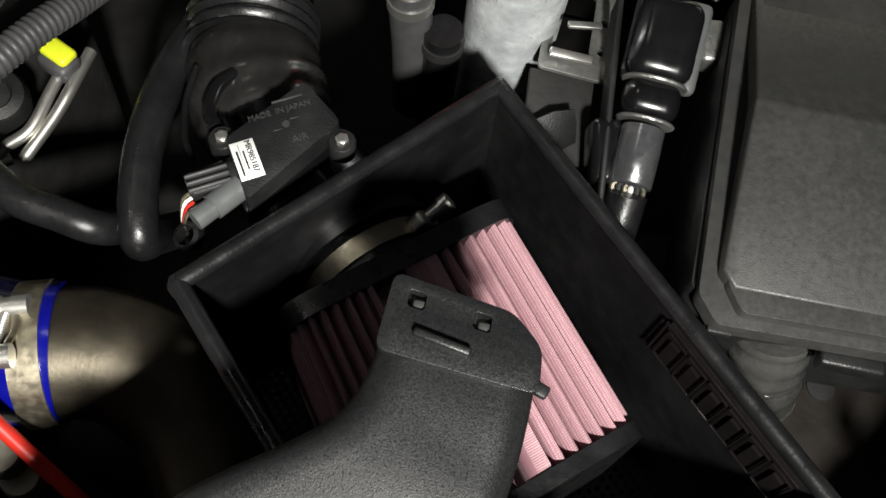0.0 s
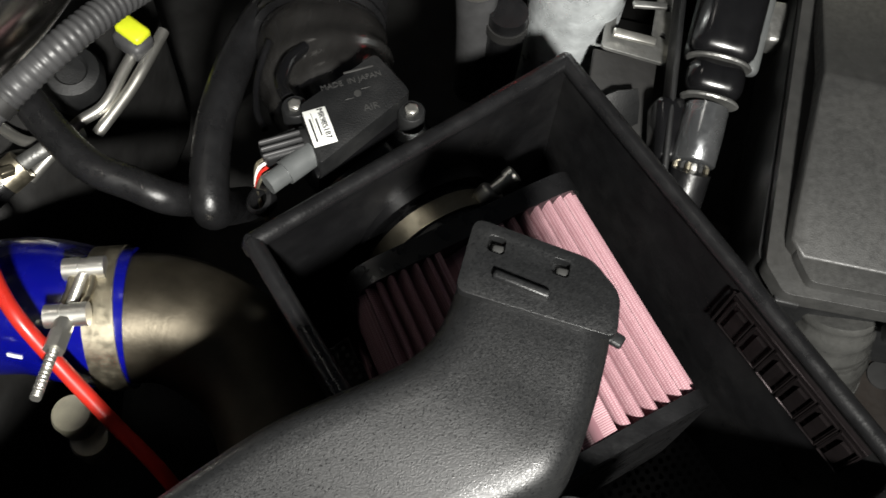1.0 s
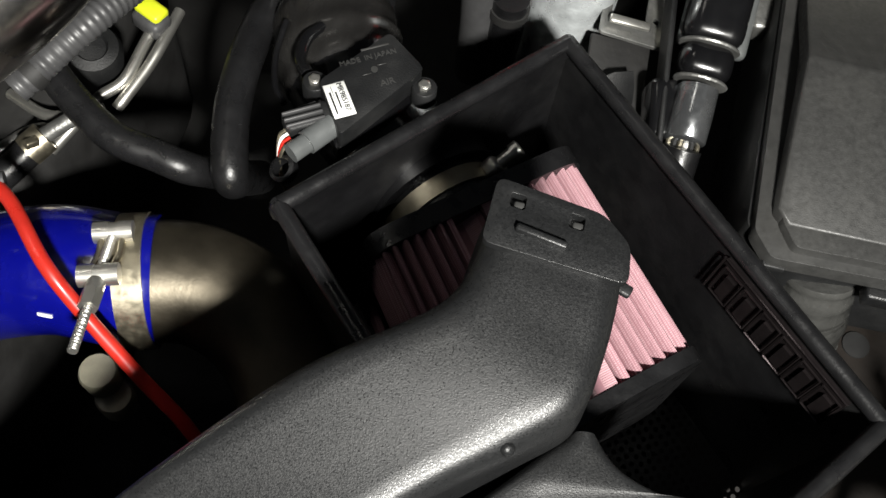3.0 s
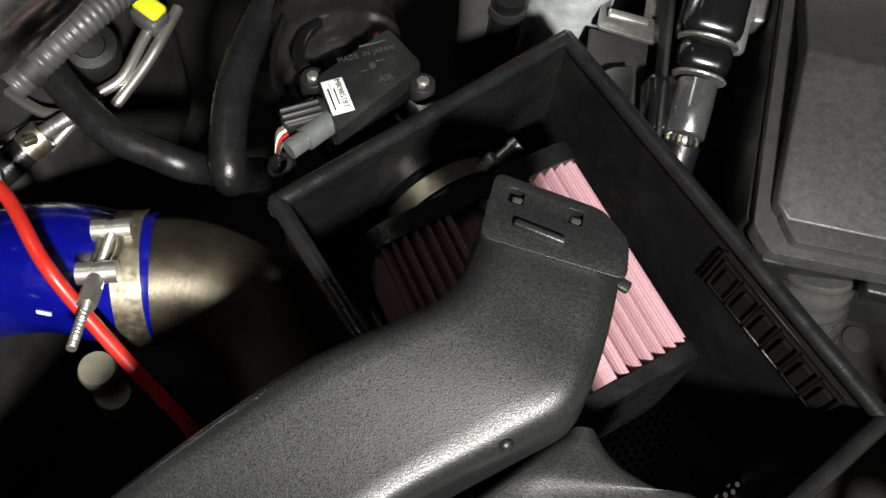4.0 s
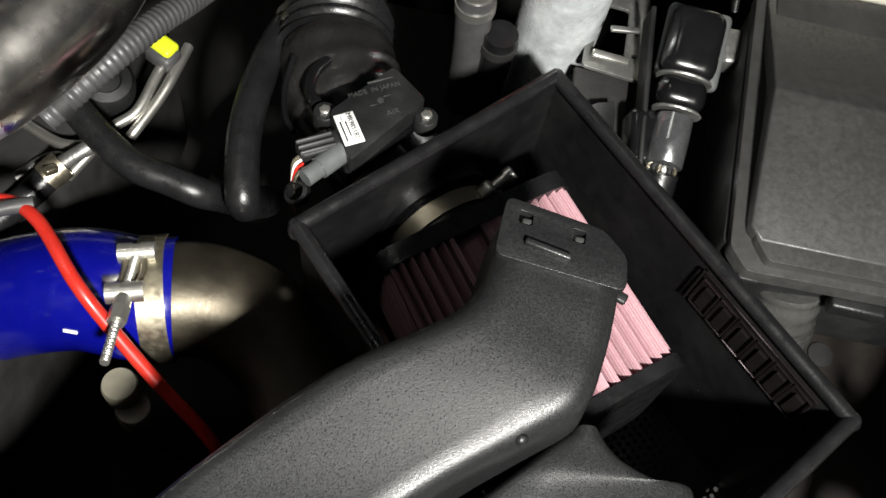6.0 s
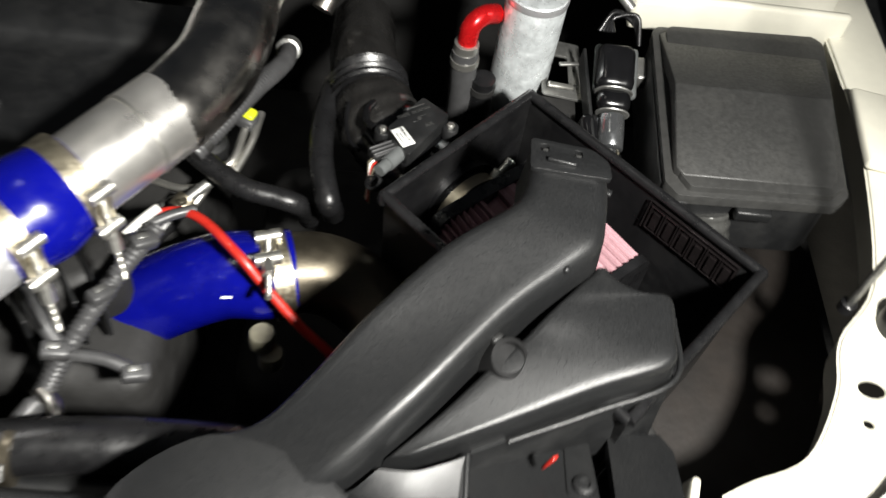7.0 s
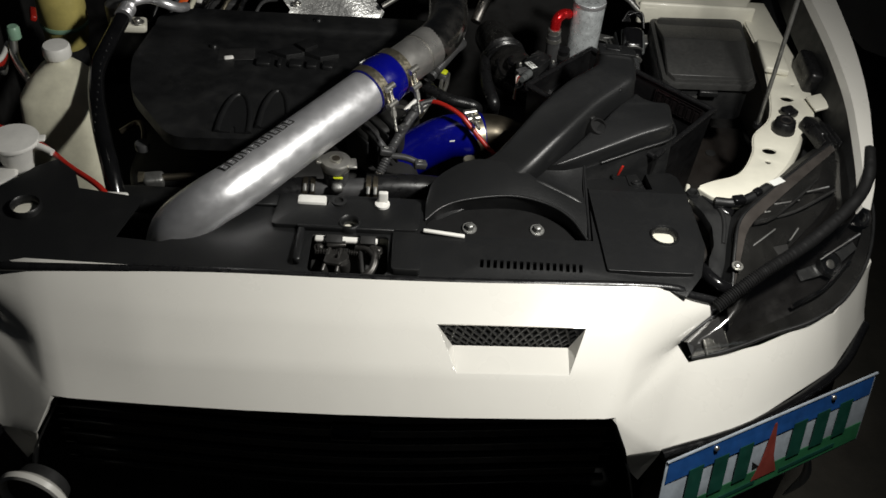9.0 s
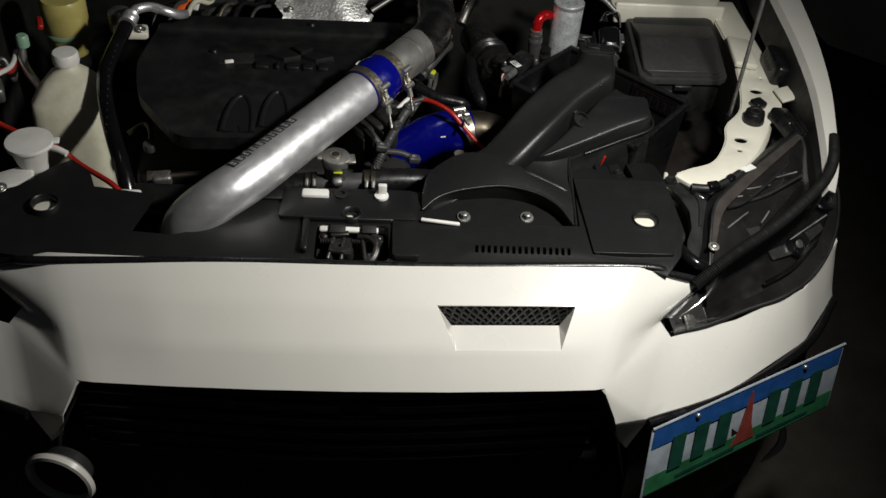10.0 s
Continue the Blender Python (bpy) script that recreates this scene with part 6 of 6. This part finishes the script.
fn = thing("washer_filler", (-0.567, 0.255, 0.70), "white plastic washer filler neck with flip lid", "filler")
part("funnel", lathe([(0.020, 0.700), (0.024, 0.735), (0.031, 0.770), (0.034, 0.780)], pose(-0.566, 0.258, 0), 30), MILK, fn)
part("lid", lathe([(0.040, 0.780), (0.0415, 0.784), (0.040, 0.788), (0.010, 0.7905), (0, 0.7905)], pose(-0.566, 0.262, 0), 36), MILK, fn)
part("lid_tab", rbox(pose(-0.527, 0.268, 0.785, 0, 0, 10), 0.022, 0.016, 0.005, 0.002), MILK, fn)
part("base_tray", rbox(pose(-0.60, 0.215, 0.735, 0, -8, 20), 0.09, 0.05, 0.012, 0.005), MILK, fn)
ac = thing("aircon_hose", (-0.45, 0.40, 0.70), "thick black printed hose with an aluminium end", "hose", "black hoses")
part("hose", tube([(-0.462, 0.600, 0.825), (-0.470, 0.545, 0.815), (-0.478, 0.470, 0.800), (-0.462, 0.390, 0.795), (-0.432, 0.300, 0.785), (-0.398, 0.215, 0.760), (-0.378, 0.160, 0.70)], 0.0145, 20), GLOSSB, ac)
for k in range(14):
    t = k / 13
    y = 0.53 - 0.26 * t
    x = -0.470 + 0.001 + (0.036 * max(0.0, (0.45 - y) / 0.20) if y < 0.45 else 0)
    part("print_bar", rbox(pose(x + 0.004, y, 0.8245 - 0.018 * t, 0, 10, 10 + 12 * t), 0.0010, 0.005, 0.001, 0.0003, 1), GREYMET, ac)
part("end_sleeve", tube([(-0.462, 0.606, 0.826), (-0.460, 0.620, 0.828), (-0.458, 0.634, 0.830)], 0.0155, 20, 3, ribs=0.0008, pitch=0.006), ALU, ac)
part("end_bend", tube([(-0.458, 0.630, 0.830), (-0.452, 0.655, 0.832), (-0.425, 0.668, 0.832), (-0.395, 0.665, 0.825), (-0.375, 0.68, 0.81), (-0.37, 0.72, 0.79)], 0.0095, 14), ALU, ac)
mb = thing("mount_bracket", (-0.42, 0.68, 0.77), "pale cast engine mount bracket", "bracket")
part("mount_arm", rbox(pose(-0.475, 0.672, 0.770, 0, 5, 12), 0.07, 0.04, 0.018, 0.006, 3), PRIMER, mb)
part("mount_boss", lathe([(0.024, 0.76), (0.024, 0.80), (0.018, 0.805), (0, 0.806)], pose(-0.50, 0.700, 0), 24), GREYMET, mb)
part("mount_bolt", hexbolt(pose(-0.455, 0.668, 0.779), 0.008, 0.008), STEEL, mb)
sv = thing("service_valve", (-0.36, 0.30, 0.68), "small metal valve cluster with grey dust cap", "valve")
part("cap", lathe([(0.013, 0), (0.0135, 0.010), (0.012, 0.014), (0, 0.0145)], pose(-0.382, 0.345, 0.715), 20), GREYHOSE, sv)
part("pipe", tube([(-0.43, 0.385, 0.72), (-0.40, 0.395, 0.735), (-0.385, 0.375, 0.735), (-0.382, 0.348, 0.715)], 0.0055, 10), RAW, sv)
part("valve_body", rbox(pose(-0.355, 0.290, 0.690, 10, 0, 12), 0.036, 0.026, 0.024, 0.006, 3), GREYMET, sv)
part("valve_stem", tube([(-0.340, 0.292, 0.695), (-0.310, 0.297, 0.695), (-0.280, 0.300, 0.695)], 0.0065, 12), RAW, sv)
part("valve_nut", lathe([(0.011, -0.005), (0.011, 0.005)], axis_pose((-0.375, 0.288, 0.695), (1, 0.1, 0)), 6), BRASSY, sv)
rw = thing("red_lead", (-0.5, 0.24, 0.75), "long thin red lead along the panel", "cable")
part("lead", tube([(-0.70, 0.36, 0.79), (-0.62, 0.32, 0.77), (-0.53, 0.275, 0.768), (-0.47, 0.225, 0.765), (-0.41, 0.175, 0.768), (-0.385, 0.150, 0.76)], 0.005, 10), RED, rw)
part("white_tag", tube([(-0.545, 0.262, 0.778), (-0.520, 0.254, 0.778), (-0.500, 0.246, 0.774)], 0.006, 10), MILK, rw)
strip = single("white_ledge", rbox(pose(-0.375, 0.158, 0.763), 0.036, 0.010, 0.010, 0.004), MILK, "cream edge of the radiator support", "ledge")
bt = thing("battery_leads", (-0.66, 0.45, 0.75), "jumble of leads and fittings beside the bottle", "wiring")
part("green_cap", lathe([(0.012, 0), (0.012, 0.02), (0.009, 0.024), (0, 0.024)], pose(-0.655, 0.56, 0.795), 16), GREEN, bt)
part("pipe", tube([(-0.66, 0.56, 0.79), (-0.65, 0.53, 0.77), (-0.62, 0.49, 0.755), (-0.60, 0.47, 0.74)], 0.008, 12), STEEL, bt)
for k in range(4):
    part("lead", tube([(-0.70, 0.40 + 0.03 * k, 0.79), (-0.675, 0.44 + 0.02 * k, 0.80), (-0.665, 0.50, 0.785 - 0.01 * k), (-0.68, 0.58, 0.77)], 0.005, 10), (MILK, RED, RUBBER, GREYMET)[k], bt)
part("red_clip", rbox(pose(-0.645, 0.64, 0.80, 0, 20, 20), 0.012, 0.04, 0.012, 0.003), RED, bt)
part("clamp_block", rbox(pose(-0.675, 0.43, 0.775, 0, 0, 20), 0.03, 0.05, 0.03, 0.006), GREYMET, bt)
lb = thing("hood_bracket", (-0.62, 0.06, 0.75), "dark crumpled metal bracket at the panel's end", "bracket")
part("bracket_plate", rbox(pose(-0.625, 0.08, 0.745, 15, 20, 25), 0.06, 0.11, 0.008, 0.003), NEARBLACK, lb)
part("bracket_fold", rbox(pose(-0.60, 0.115, 0.762, 30, 0, 35), 0.012, 0.06, 0.02, 0.003), GREYHOSE, lb)
part("bracket_bolt", hexbolt(pose(-0.585, 0.150, 0.772, 10), 0.007, 0.006), STEEL, lb)

# ---------------------------------------------------------------- inner wing, fender and lamp
ap = thing("inner_wing", (0.75, 0.45, 0.75), "cream-painted inner wing with holes and folded edge", "inner wing")
w_out = [(0.580, 0.234), (0.604, 0.210), (0.634, 0.206), (0.676, 0.230), (0.742, 0.294), (0.790, 0.372), (0.808, 0.410), (0.850, 0.470), (0.872, 0.600), (0.868, 0.700), (0.86, 0.90)]
w_in = [(0.586, 0.242), (0.612, 0.256), (0.664, 0.282), (0.702, 0.345), (0.718, 0.400), (0.764, 0.464), (0.790, 0.585), (0.800, 0.70), (0.795, 0.90)]
flat = lambda pts, z, dx=0.0, dy=0.0: [Vector((x + dx, y + dy, z)) for x, y in pts]
ao = [(p.x, p.y) for p in curve(flat(w_out, 0), 5)] + [(p.x, p.y) for p in reversed(curve(flat(w_in, 0), 5))]
part("wing_plate", plate(ao, [circle(0.733, 0.352, 0.0105, 18, 1.2, 0.9), circle(0.812, 0.525, 0.0105, 18, 1.2, 0.9), circle(0.722, 0.318, 0.005, 12), circle(0.836, 0.575, 0.004, 10)], lambda x, y: 0.779 + 0.01 * max(0, y - 0.6), 0.004, 0.0015), PRIMER, ap)
part("wing_fold", skin([curve(flat(w_out[:7], 0.7765), 5), curve(flat(w_out[:7], 0.770, 0.004, -0.004), 5), curve(flat(w_out[:7], 0.762, 0.005, -0.005), 5)], 0.002), PRIMER, ap)
part("inner_wall", skin([curve(flat(w_in, 0.7765), 5), curve(flat(w_in, 0.770, 0.003, 0.003), 5), curve(flat(w_in, 0.725, 0.013, 0.010), 5)], 0.002), PRIMER, ap)
part("rear_shelf", plate(soften([(0.56, 0.815), (0.79, 0.82), (0.83, 0.90), (0.83, 1.08), (0.56, 1.08)], 0.02), [], 0.800, 0.006, 0.002), PRIMER, ap)
part("rear_upstand", rbox(pose(0.69, 0.822, 0.785), 0.25, 0.012, 0.05, 0.005), PRIMER, ap)
part("wing_step", rbox(pose(0.815, 0.66, 0.788, 0, 6, -4), 0.050, 0.11, 0.014, 0.004), PRIMER, ap)
bump = thing("rubber_buffer", (0.775, 0.415, 0.78), "black rubber buffer with a rusty centre", "buffer")
part("buffer_body", lathe([(0.021, 0.772), (0.0215, 0.782), (0.0185, 0.800), (0.017, 0.802), (0.012, 0.802)], pose(0.775, 0.418, 0), 28), RUBBER, bump)
part("buffer_centre", lathe([(0.0125, 0.800), (0.011, 0.804), (0.006, 0.800), (0, 0.799)], pose(0.775, 0.418, 0), 20), RUST, bump, "rusty steel centre")
blk = thing("wing_clip", (0.80, 0.465, 0.78), "black plastic clip block on the wing", "clip")
part("clip_block", rbox(pose(0.798, 0.468, 0.787, 0, 0, 25), 0.026, 0.026, 0.014, 0.004), RUBBER, blk)
part("clip_arm", rbox(pose(0.792, 0.442, 0.786, 0, 0, 40), 0.012, 0.022, 0.008, 0.002), STEEL, blk)
rod = thing("hood_prop", (0.735, 0.441, 0.77), "thin grey steel hood prop rod standing up", "prop rod")
part("rod", tube([(0.736, 0.443, 0.765), (0.728, 0.429, 0.88), (0.717, 0.411, 1.02), (0.700, 0.383, 1.25), (0.66, 0.33, 1.60)], 0.0038, 10), GREYMET, rod)
part("rod_foot", lathe([(0.008, -0.004), (0.008, 0.006), (0.004, 0.009)], pose(0.736, 0.443, 0.770), 14), RUBBER, rod)
fd = thing("front_fender", (0.88, 0.5, 0.7), "pearl white front fender with a folded inner lip", "fender")
fin = [(0.905, 0.95, 0.882), (0.893, 0.78, 0.876), (0.893, 0.60, 0.864), (0.886, 0.45, 0.850), (0.872, 0.34, 0.834), (0.858, 0.245, 0.812), (0.846, 0.190, 0.792)]
fmid = [(0.955, 0.95, 0.884), (0.945, 0.78, 0.878), (0.935, 0.60, 0.866), (0.918, 0.45, 0.851), (0.898, 0.34, 0.833), (0.880, 0.245, 0.808), (0.862, 0.190, 0.785)]
fout = [(0.985, 0.95, 0.80), (0.975, 0.78, 0.80), (0.965, 0.60, 0.79), (0.948, 0.45, 0.775), (0.925, 0.36, 0.765), (0.905, 0.29, 0.758), (0.885, 0.24, 0.755)]
flow = [(0.985, 0.95, 0.45), (0.98, 0.78, 0.50), (0.97, 0.60, 0.56), (0.955, 0.47, 0.60), (0.935, 0.40, 0.64), (0.92, 0.36, 0.66), (0.91, 0.33, 0.69)]
part("fender_skin", skin([curve(fin, 4), curve(fmid, 4), curve(fout, 4), curve(flow, 4)], 0.002), WHITE, fd, angle=50)
part("fender_lip", skin([curve(fin, 4), curve([(x - 0.006, y, z - 0.016) for x, y, z in fin], 4)], 0.002), WHITE, fd)
part("fender_well", skin([curve([(x - 0.006, y, z - 0.0165) for x, y, z in fin], 4), curve([(x - 0.018, y, z - 0.080) for x, y, z in fin], 4)], 0.002), PP2, fd, "dark inner edge")
part("fender_bracket", rbox(pose(0.862, 0.500, 0.790, 0, -15, 8), 0.030, 0.045, 0.006, 0.002), PRIMER, fd)
gap = thing("fender_liner", (0.85, 0.5, 0.7), "black gap filler between wing and fender", "liner")
part("liner_sheet", skin([[(0.80, 0.36, 0.745), (0.84, 0.45, 0.745), (0.872, 0.60, 0.75), (0.872, 0.95, 0.76)], [(0.87, 0.34, 0.745), (0.885, 0.45, 0.755), (0.895, 0.60, 0.765), (0.90, 0.95, 0.775)]], 0.003), PP2, gap)
part("foam_block", rbox(pose(0.868, 0.60, 0.795, 0, 10, -2), 0.030, 0.10, 0.05, 0.010, 3), RUBBER, gap)
part("hinge_block", rbox(pose(0.836, 0.412, 0.785, 0, 15, 20), 0.040, 0.060, 0.030, 0.006), RUBBER, gap)
for k in range(4):
    part("hinge_rib", rbox(pose(0.822 + 0.010 * k, 0.385, 0.792, 10, 15, 20), 0.004, 0.050, 0.024, 0.001), RUBBER, gap)

hl = thing("headlight", (0.74, 0.12, 0.68), "clear headlight with dark housing and chrome bowls", "headlight")
up_e = [(0.521, -0.037, 0.690), (0.594, 0.014, 0.732), (0.612, 0.085, 0.766), (0.632, 0.150, 0.782), (0.680, 0.205, 0.788), (0.760, 0.285, 0.790), (0.840, 0.360, 0.792), (0.872, 0.385, 0.790)]
lo_e = [(0.539, -0.053, 0.669), (0.604, -0.034, 0.672), (0.682, 0.000, 0.677), (0.750, 0.024, 0.687), (0.815, 0.072, 0.695), (0.872, 0.150, 0.712), (0.905, 0.245, 0.735), (0.902, 0.310, 0.752)]
mid_e = [tuple(Vector(a).lerp(Vector(b), 0.5) + Vector((0.006, -0.010, 0.020))) for a, b in zip(up_e, lo_e)]
q1_e = [tuple(Vector(a).lerp(Vector(b), 0.22) + Vector((0.003, -0.005, 0.013))) for a, b in zip(up_e, lo_e)]
q3_e = [tuple(Vector(a).lerp(Vector(b), 0.78) + Vector((0.004, -0.008, 0.013))) for a, b in zip(up_e, lo_e)]
lens = part("lens", skin([curve(e, 4) for e in (up_e, q1_e, mid_e, q3_e, lo_e)], 0.002), CLEAR, hl, "clear plastic lens", angle=60)
lens.visible_shadow = False
drop = lambda e, d: curve([(x, y + 0.01, z - d) for x, y, z in e], 4)
part("housing", skin([drop(up_e, 0.004), drop(q1_e, 0.034), drop(mid_e, 0.046), drop(q3_e, 0.034), drop(lo_e, 0.006)], 0.003), HOUSING, hl, angle=60)
part("lens_rim", tube(up_e, 0.0030, 8, 6), PP2, hl)
part("lens_border", skin([curve([(x + 0.002, y - 0.001, z + 0.0015) for x, y, z in up_e[1:7]], 4), curve([tuple(Vector(a).lerp(Vector(b), 0.09) + Vector((0.002, -0.003, 0.006))) for a, b in zip(up_e[1:7], lo_e[1:7])], 4)], 0.0015), SMOKEB, hl, "brownish translucent lens border", angle=60)
part("lens_rim", tube(lo_e, 0.0030, 8, 6), PP2, hl)
inner = lambda e, d, dy: curve([(x, y + dy, z - d) for x, y, z in e[1:7]], 4)
part("reflector_wall", skin([inner(up_e, 0.008, -0.006), inner(q1_e, 0.018, 0.0), inner([tuple(Vector(a).lerp(Vector(b), 0.5)) for a, b in zip(q1_e, mid_e)], 0.034, 0.0)], 0.002), SMOKE, hl, "smoked metallic reflector wall", angle=60)
part("reflector_fold", tube([(0.655, 0.150, 0.776), (0.690, 0.165, 0.778), (0.745, 0.215, 0.782), (0.800, 0.275, 0.784)], 0.003, 8), SMOKE, hl)
for p, r, d in (((0.792, 0.128, 0.712), 0.020, (0.25, -0.50, 0.75)), ((0.868, 0.225, 0.738), 0.016, (0.25, -0.5, 0.70))):
    bw = part("reflector", lathe([(r, 0.012), (r * 0.96, 0.0), (r * 0.75, -0.014), (r * 0.4, -0.024), (0.0, -0.027)], axis_pose(p, d), 28), CHROME, hl, "chrome reflector bowl")
    part("bulb", lathe([(0.010, -0.02), (0.011, 0.0), (0.008, 0.012), (0, 0.015)], axis_pose(p, d), 16), GREYMET, bw)
    part("bezel", lathe([(r * 0.98, 0.010), (r * 1.12, 0.014), (r * 1.14, 0.006), (r * 1.0, 0.004)], axis_pose(p, d), 28, True), HOUSING, hl)
# the bumper's reflection along the lower lens, built as a grey strip
part("bumper_reflection", skin([curve([(x, y + 0.004, z - 0.002) for x, y, z in lo_e], 4), curve([tuple(Vector(a).lerp(Vector(b), 0.14) - Vector((0, 0, 0.004))) for a, b in zip(lo_e, up_e)], 4)], 0.002), SMOKE, hl, "grey strip standing for the bumper's reflection")
# glints inside the lamp, modelled as thin pale aluminium strips
for a_, b_, c_ in (((0.653, 0.175, 0.772), (0.670, 0.181, 0.773), (0.686, 0.185, 0.774)), ((0.706, 0.206, 0.775), (0.724, 0.210, 0.776), (0.743, 0.216, 0.776)), ((0.768, 0.239, 0.778), (0.785, 0.244, 0.780), (0.802, 0.249, 0.782)),
                   ((0.646, 0.112, 0.756), (0.666, 0.128, 0.760), (0.686, 0.144, 0.764)), ((0.719, 0.136, 0.756), (0.727, 0.146, 0.759), (0.734, 0.155, 0.762)), ((0.776, 0.124, 0.728), (0.807, 0.144, 0.736), (0.838, 0.164, 0.743))):
    part("glint_strip", tube([a_, b_, tuple(Vector(c_) + (Vector(c_) - Vector(b_)) * 0.5)], 0.0013, 8), ALU, hl, "bright strip standing in for a glint")
part("inner_frame", tube([(0.640, 0.108, 0.748), (0.650, 0.150, 0.766), (0.668, 0.163, 0.770), (0.740, 0.196, 0.770), (0.830, 0.262, 0.768)], 0.0028, 8), GREYHOSE, hl)
part("inner_frame", skin([curve([(0.640, 0.108, 0.747), (0.668, 0.120, 0.747), (0.720, 0.140, 0.745)], 4), curve([(0.645, 0.090, 0.728), (0.674, 0.102, 0.727), (0.726, 0.120, 0.724)], 4)], 0.002), GREYHOSE, hl)
part("reflector", skin([curve([(0.735, 0.106, 0.716), (0.785, 0.132, 0.720), (0.842, 0.180, 0.732)], 4), curve([(0.742, 0.092, 0.708), (0.795, 0.115, 0.712), (0.852, 0.162, 0.724)], 4)], 0.002), BARREL, hl, "bright curved reflector")
part("chrome_strip", tube([(0.715, 0.042, 0.698), (0.775, 0.078, 0.706), (0.830, 0.130, 0.722)], 0.004, 8), CHROME, hl)
tipr = part("tip_reflector", skin([[tuple(Vector(up_e[0]).lerp(Vector(up_e[1]), t) + Vector((0.003, -0.002, -0.003))) for t in (0.08, 0.4, 0.75)], [tuple(Vector(lo_e[0]).lerp(Vector(lo_e[1]), t) + Vector((0.0, 0.003, -0.001))) for t in (0.05, 0.5, 1.0)]], 0.0015), GREYHOSE, hl, "grey ribbed lamp tip")
corner = part("corner_lamp", rbox(pose(0.580, -0.028, 0.678, 35, 14, 28), 0.050, 0.022, 0.006, 0.004), GREYMET, hl, "ribbed corner lamp")
for k in range(6):
    part("lamp_rib", rbox(pose(0.560 + 0.0080 * k, -0.041 + 0.005 * k, 0.683 - 0.001 * k, 35, 14, 28), 0.002, 0.024, 0.004, 0.0006), GREYMET, corner)
part("lamp_screw", hexbolt(pose(0.612, 0.060, 0.764, 10), 0.006, 0.005), STEEL, hl)
part("top_flange", skin([up_e[1:7], [(x - 0.010, y + 0.022, z - 0.020) for x, y, z in up_e[1:7]]], 0.003), PP2, hl)
sk_ = single("spec_sticker", rbox(pose(0.714, 0.243, 0.7945, 4, 8, 38), 0.034, 0.013, 0.0008, 0.0002, 1), PAPER, "small white specification sticker", "sticker")
seal = thing("corrugated_conduit", (0.78, 0.06, 0.79), "black corrugated conduit lying over the headlight", "conduit")
part("conduit", tube([(0.572, -0.004, 0.735), (0.600, 0.012, 0.752), (0.646, 0.036, 0.778), (0.700, 0.068, 0.794), (0.750, 0.108, 0.802), (0.800, 0.155, 0.808), (0.840, 0.200, 0.813), (0.868, 0.250, 0.818), (0.886, 0.31, 0.824)], 0.0098, 14, 8, ribs=0.0008, pitch=0.0040), DULLSHADE, seal)
br = thing("lamp_bracket", (0.585, 0.20, 0.75), "black plastic lamp bracket with a bolt hole", "bracket")
bo = [(0.560, 0.236), (0.572, 0.246), (0.586, 0.238), (0.612, 0.200), (0.628, 0.178), (0.618, 0.150), (0.606, 0.110), (0.596, 0.070), (0.584, 0.040), (0.566, 0.046), (0.572, 0.080), (0.586, 0.110), (0.590, 0.150), (0.580, 0.185), (0.570, 0.205)]
part("bracket_plate", plate(soften(bo, 0.006, 3), [circle(0.573, 0.231, 0.0055, 14)], lambda x, y: 0.768 - 0.12 * max(0.0, 0.17 - y), 0.016, 0.004), PP2, br)
part("bracket_eye", lathe([(0.0055, 0.0), (0.007, 0.003), (0.011, 0.003), (0.012, 0.0), (0.012, -0.012), (0.0055, -0.012)], pose(0.573, 0.231, 0.769), 20, True), PP2, br)
part("bracket_rib", tube([(0.590, 0.228, 0.768), (0.610, 0.192, 0.769), (0.612, 0.160, 0.766), (0.602, 0.115, 0.760)], 0.004, 8), PP2, br)
part("bracket_block", rbox(pose(0.618, 0.196, 0.762, 0, 10, -38), 0.034, 0.022, 0.022, 0.005), GLOSSB, br)
part("bracket_tail", tube([(0.604, 0.204, 0.776), (0.634, 0.198, 0.780), (0.664, 0.212, 0.782), (0.700, 0.240, 0.784)], 0.0080, 12), PP2, br)
part("tail_clip", rbox(pose(0.640, 0.199, 0.786, 0, 0, 15), 0.022, 0.016, 0.012, 0.003), GLOSSB, br)
part("tail_clip", rbox(pose(0.676, 0.219, 0.789, 0, 0, 40), 0.016, 0.014, 0.010, 0.003), GLOSSB, br)
part("rusty_tube", tube([(0.572, 0.170, 0.735), (0.578, 0.12, 0.728), (0.582, 0.07, 0.72)], 0.009, 14), RUST, br)
part("elbow", tube([(0.562, 0.070, 0.745), (0.566, 0.045, 0.752), (0.580, 0.030, 0.750), (0.595, 0.030, 0.742)], 0.011, 14), GLOSSB, br)
part("white_edge", rbox(pose(0.563, 0.230, 0.752, 0, 12, -14), 0.008, 0.075, 0.022, 0.003), PRIMER, br)
hz = thing("duct_bracket", (0.50, 0.27, 0.72), "near-black bracket standing under the duct", "bracket")
part("stay", rbox(pose(0.54, 0.33, 0.70, 0, 0, 30), 0.02, 0.05, 0.06, 0.004), NEARBLACK, hz)

# ---------------------------------------------------------------- beyond the car
wallb = thing("parked_car_beyond", (2.2, 2.4, 0), "dim grey body of another parked car", "car")
sec = [(1.50, 1.30, 0.20), (1.46, 1.30, 0.50), (1.60, 1.30, 0.85), (2.2, 1.30, 0.95)]
part("body", skin([[(x + dx, y, z) for x, _, z in sec] for y, dx in ((1.55, 0.35), (1.75, 0.08), (2.2, 0.0), (3.2, 0.0), (4.6, 0.05))], 0.02), GREYWALL, wallb, angle=60)
part("tyre", lathe([(0.18, -0.09), (0.30, -0.10), (0.32, -0.05), (0.32, 0.05), (0.30, 0.10), (0.18, 0.09)], pose(1.95, 2.5, 0.32, 0, 90, 0), 32), RUBBER, wallb)
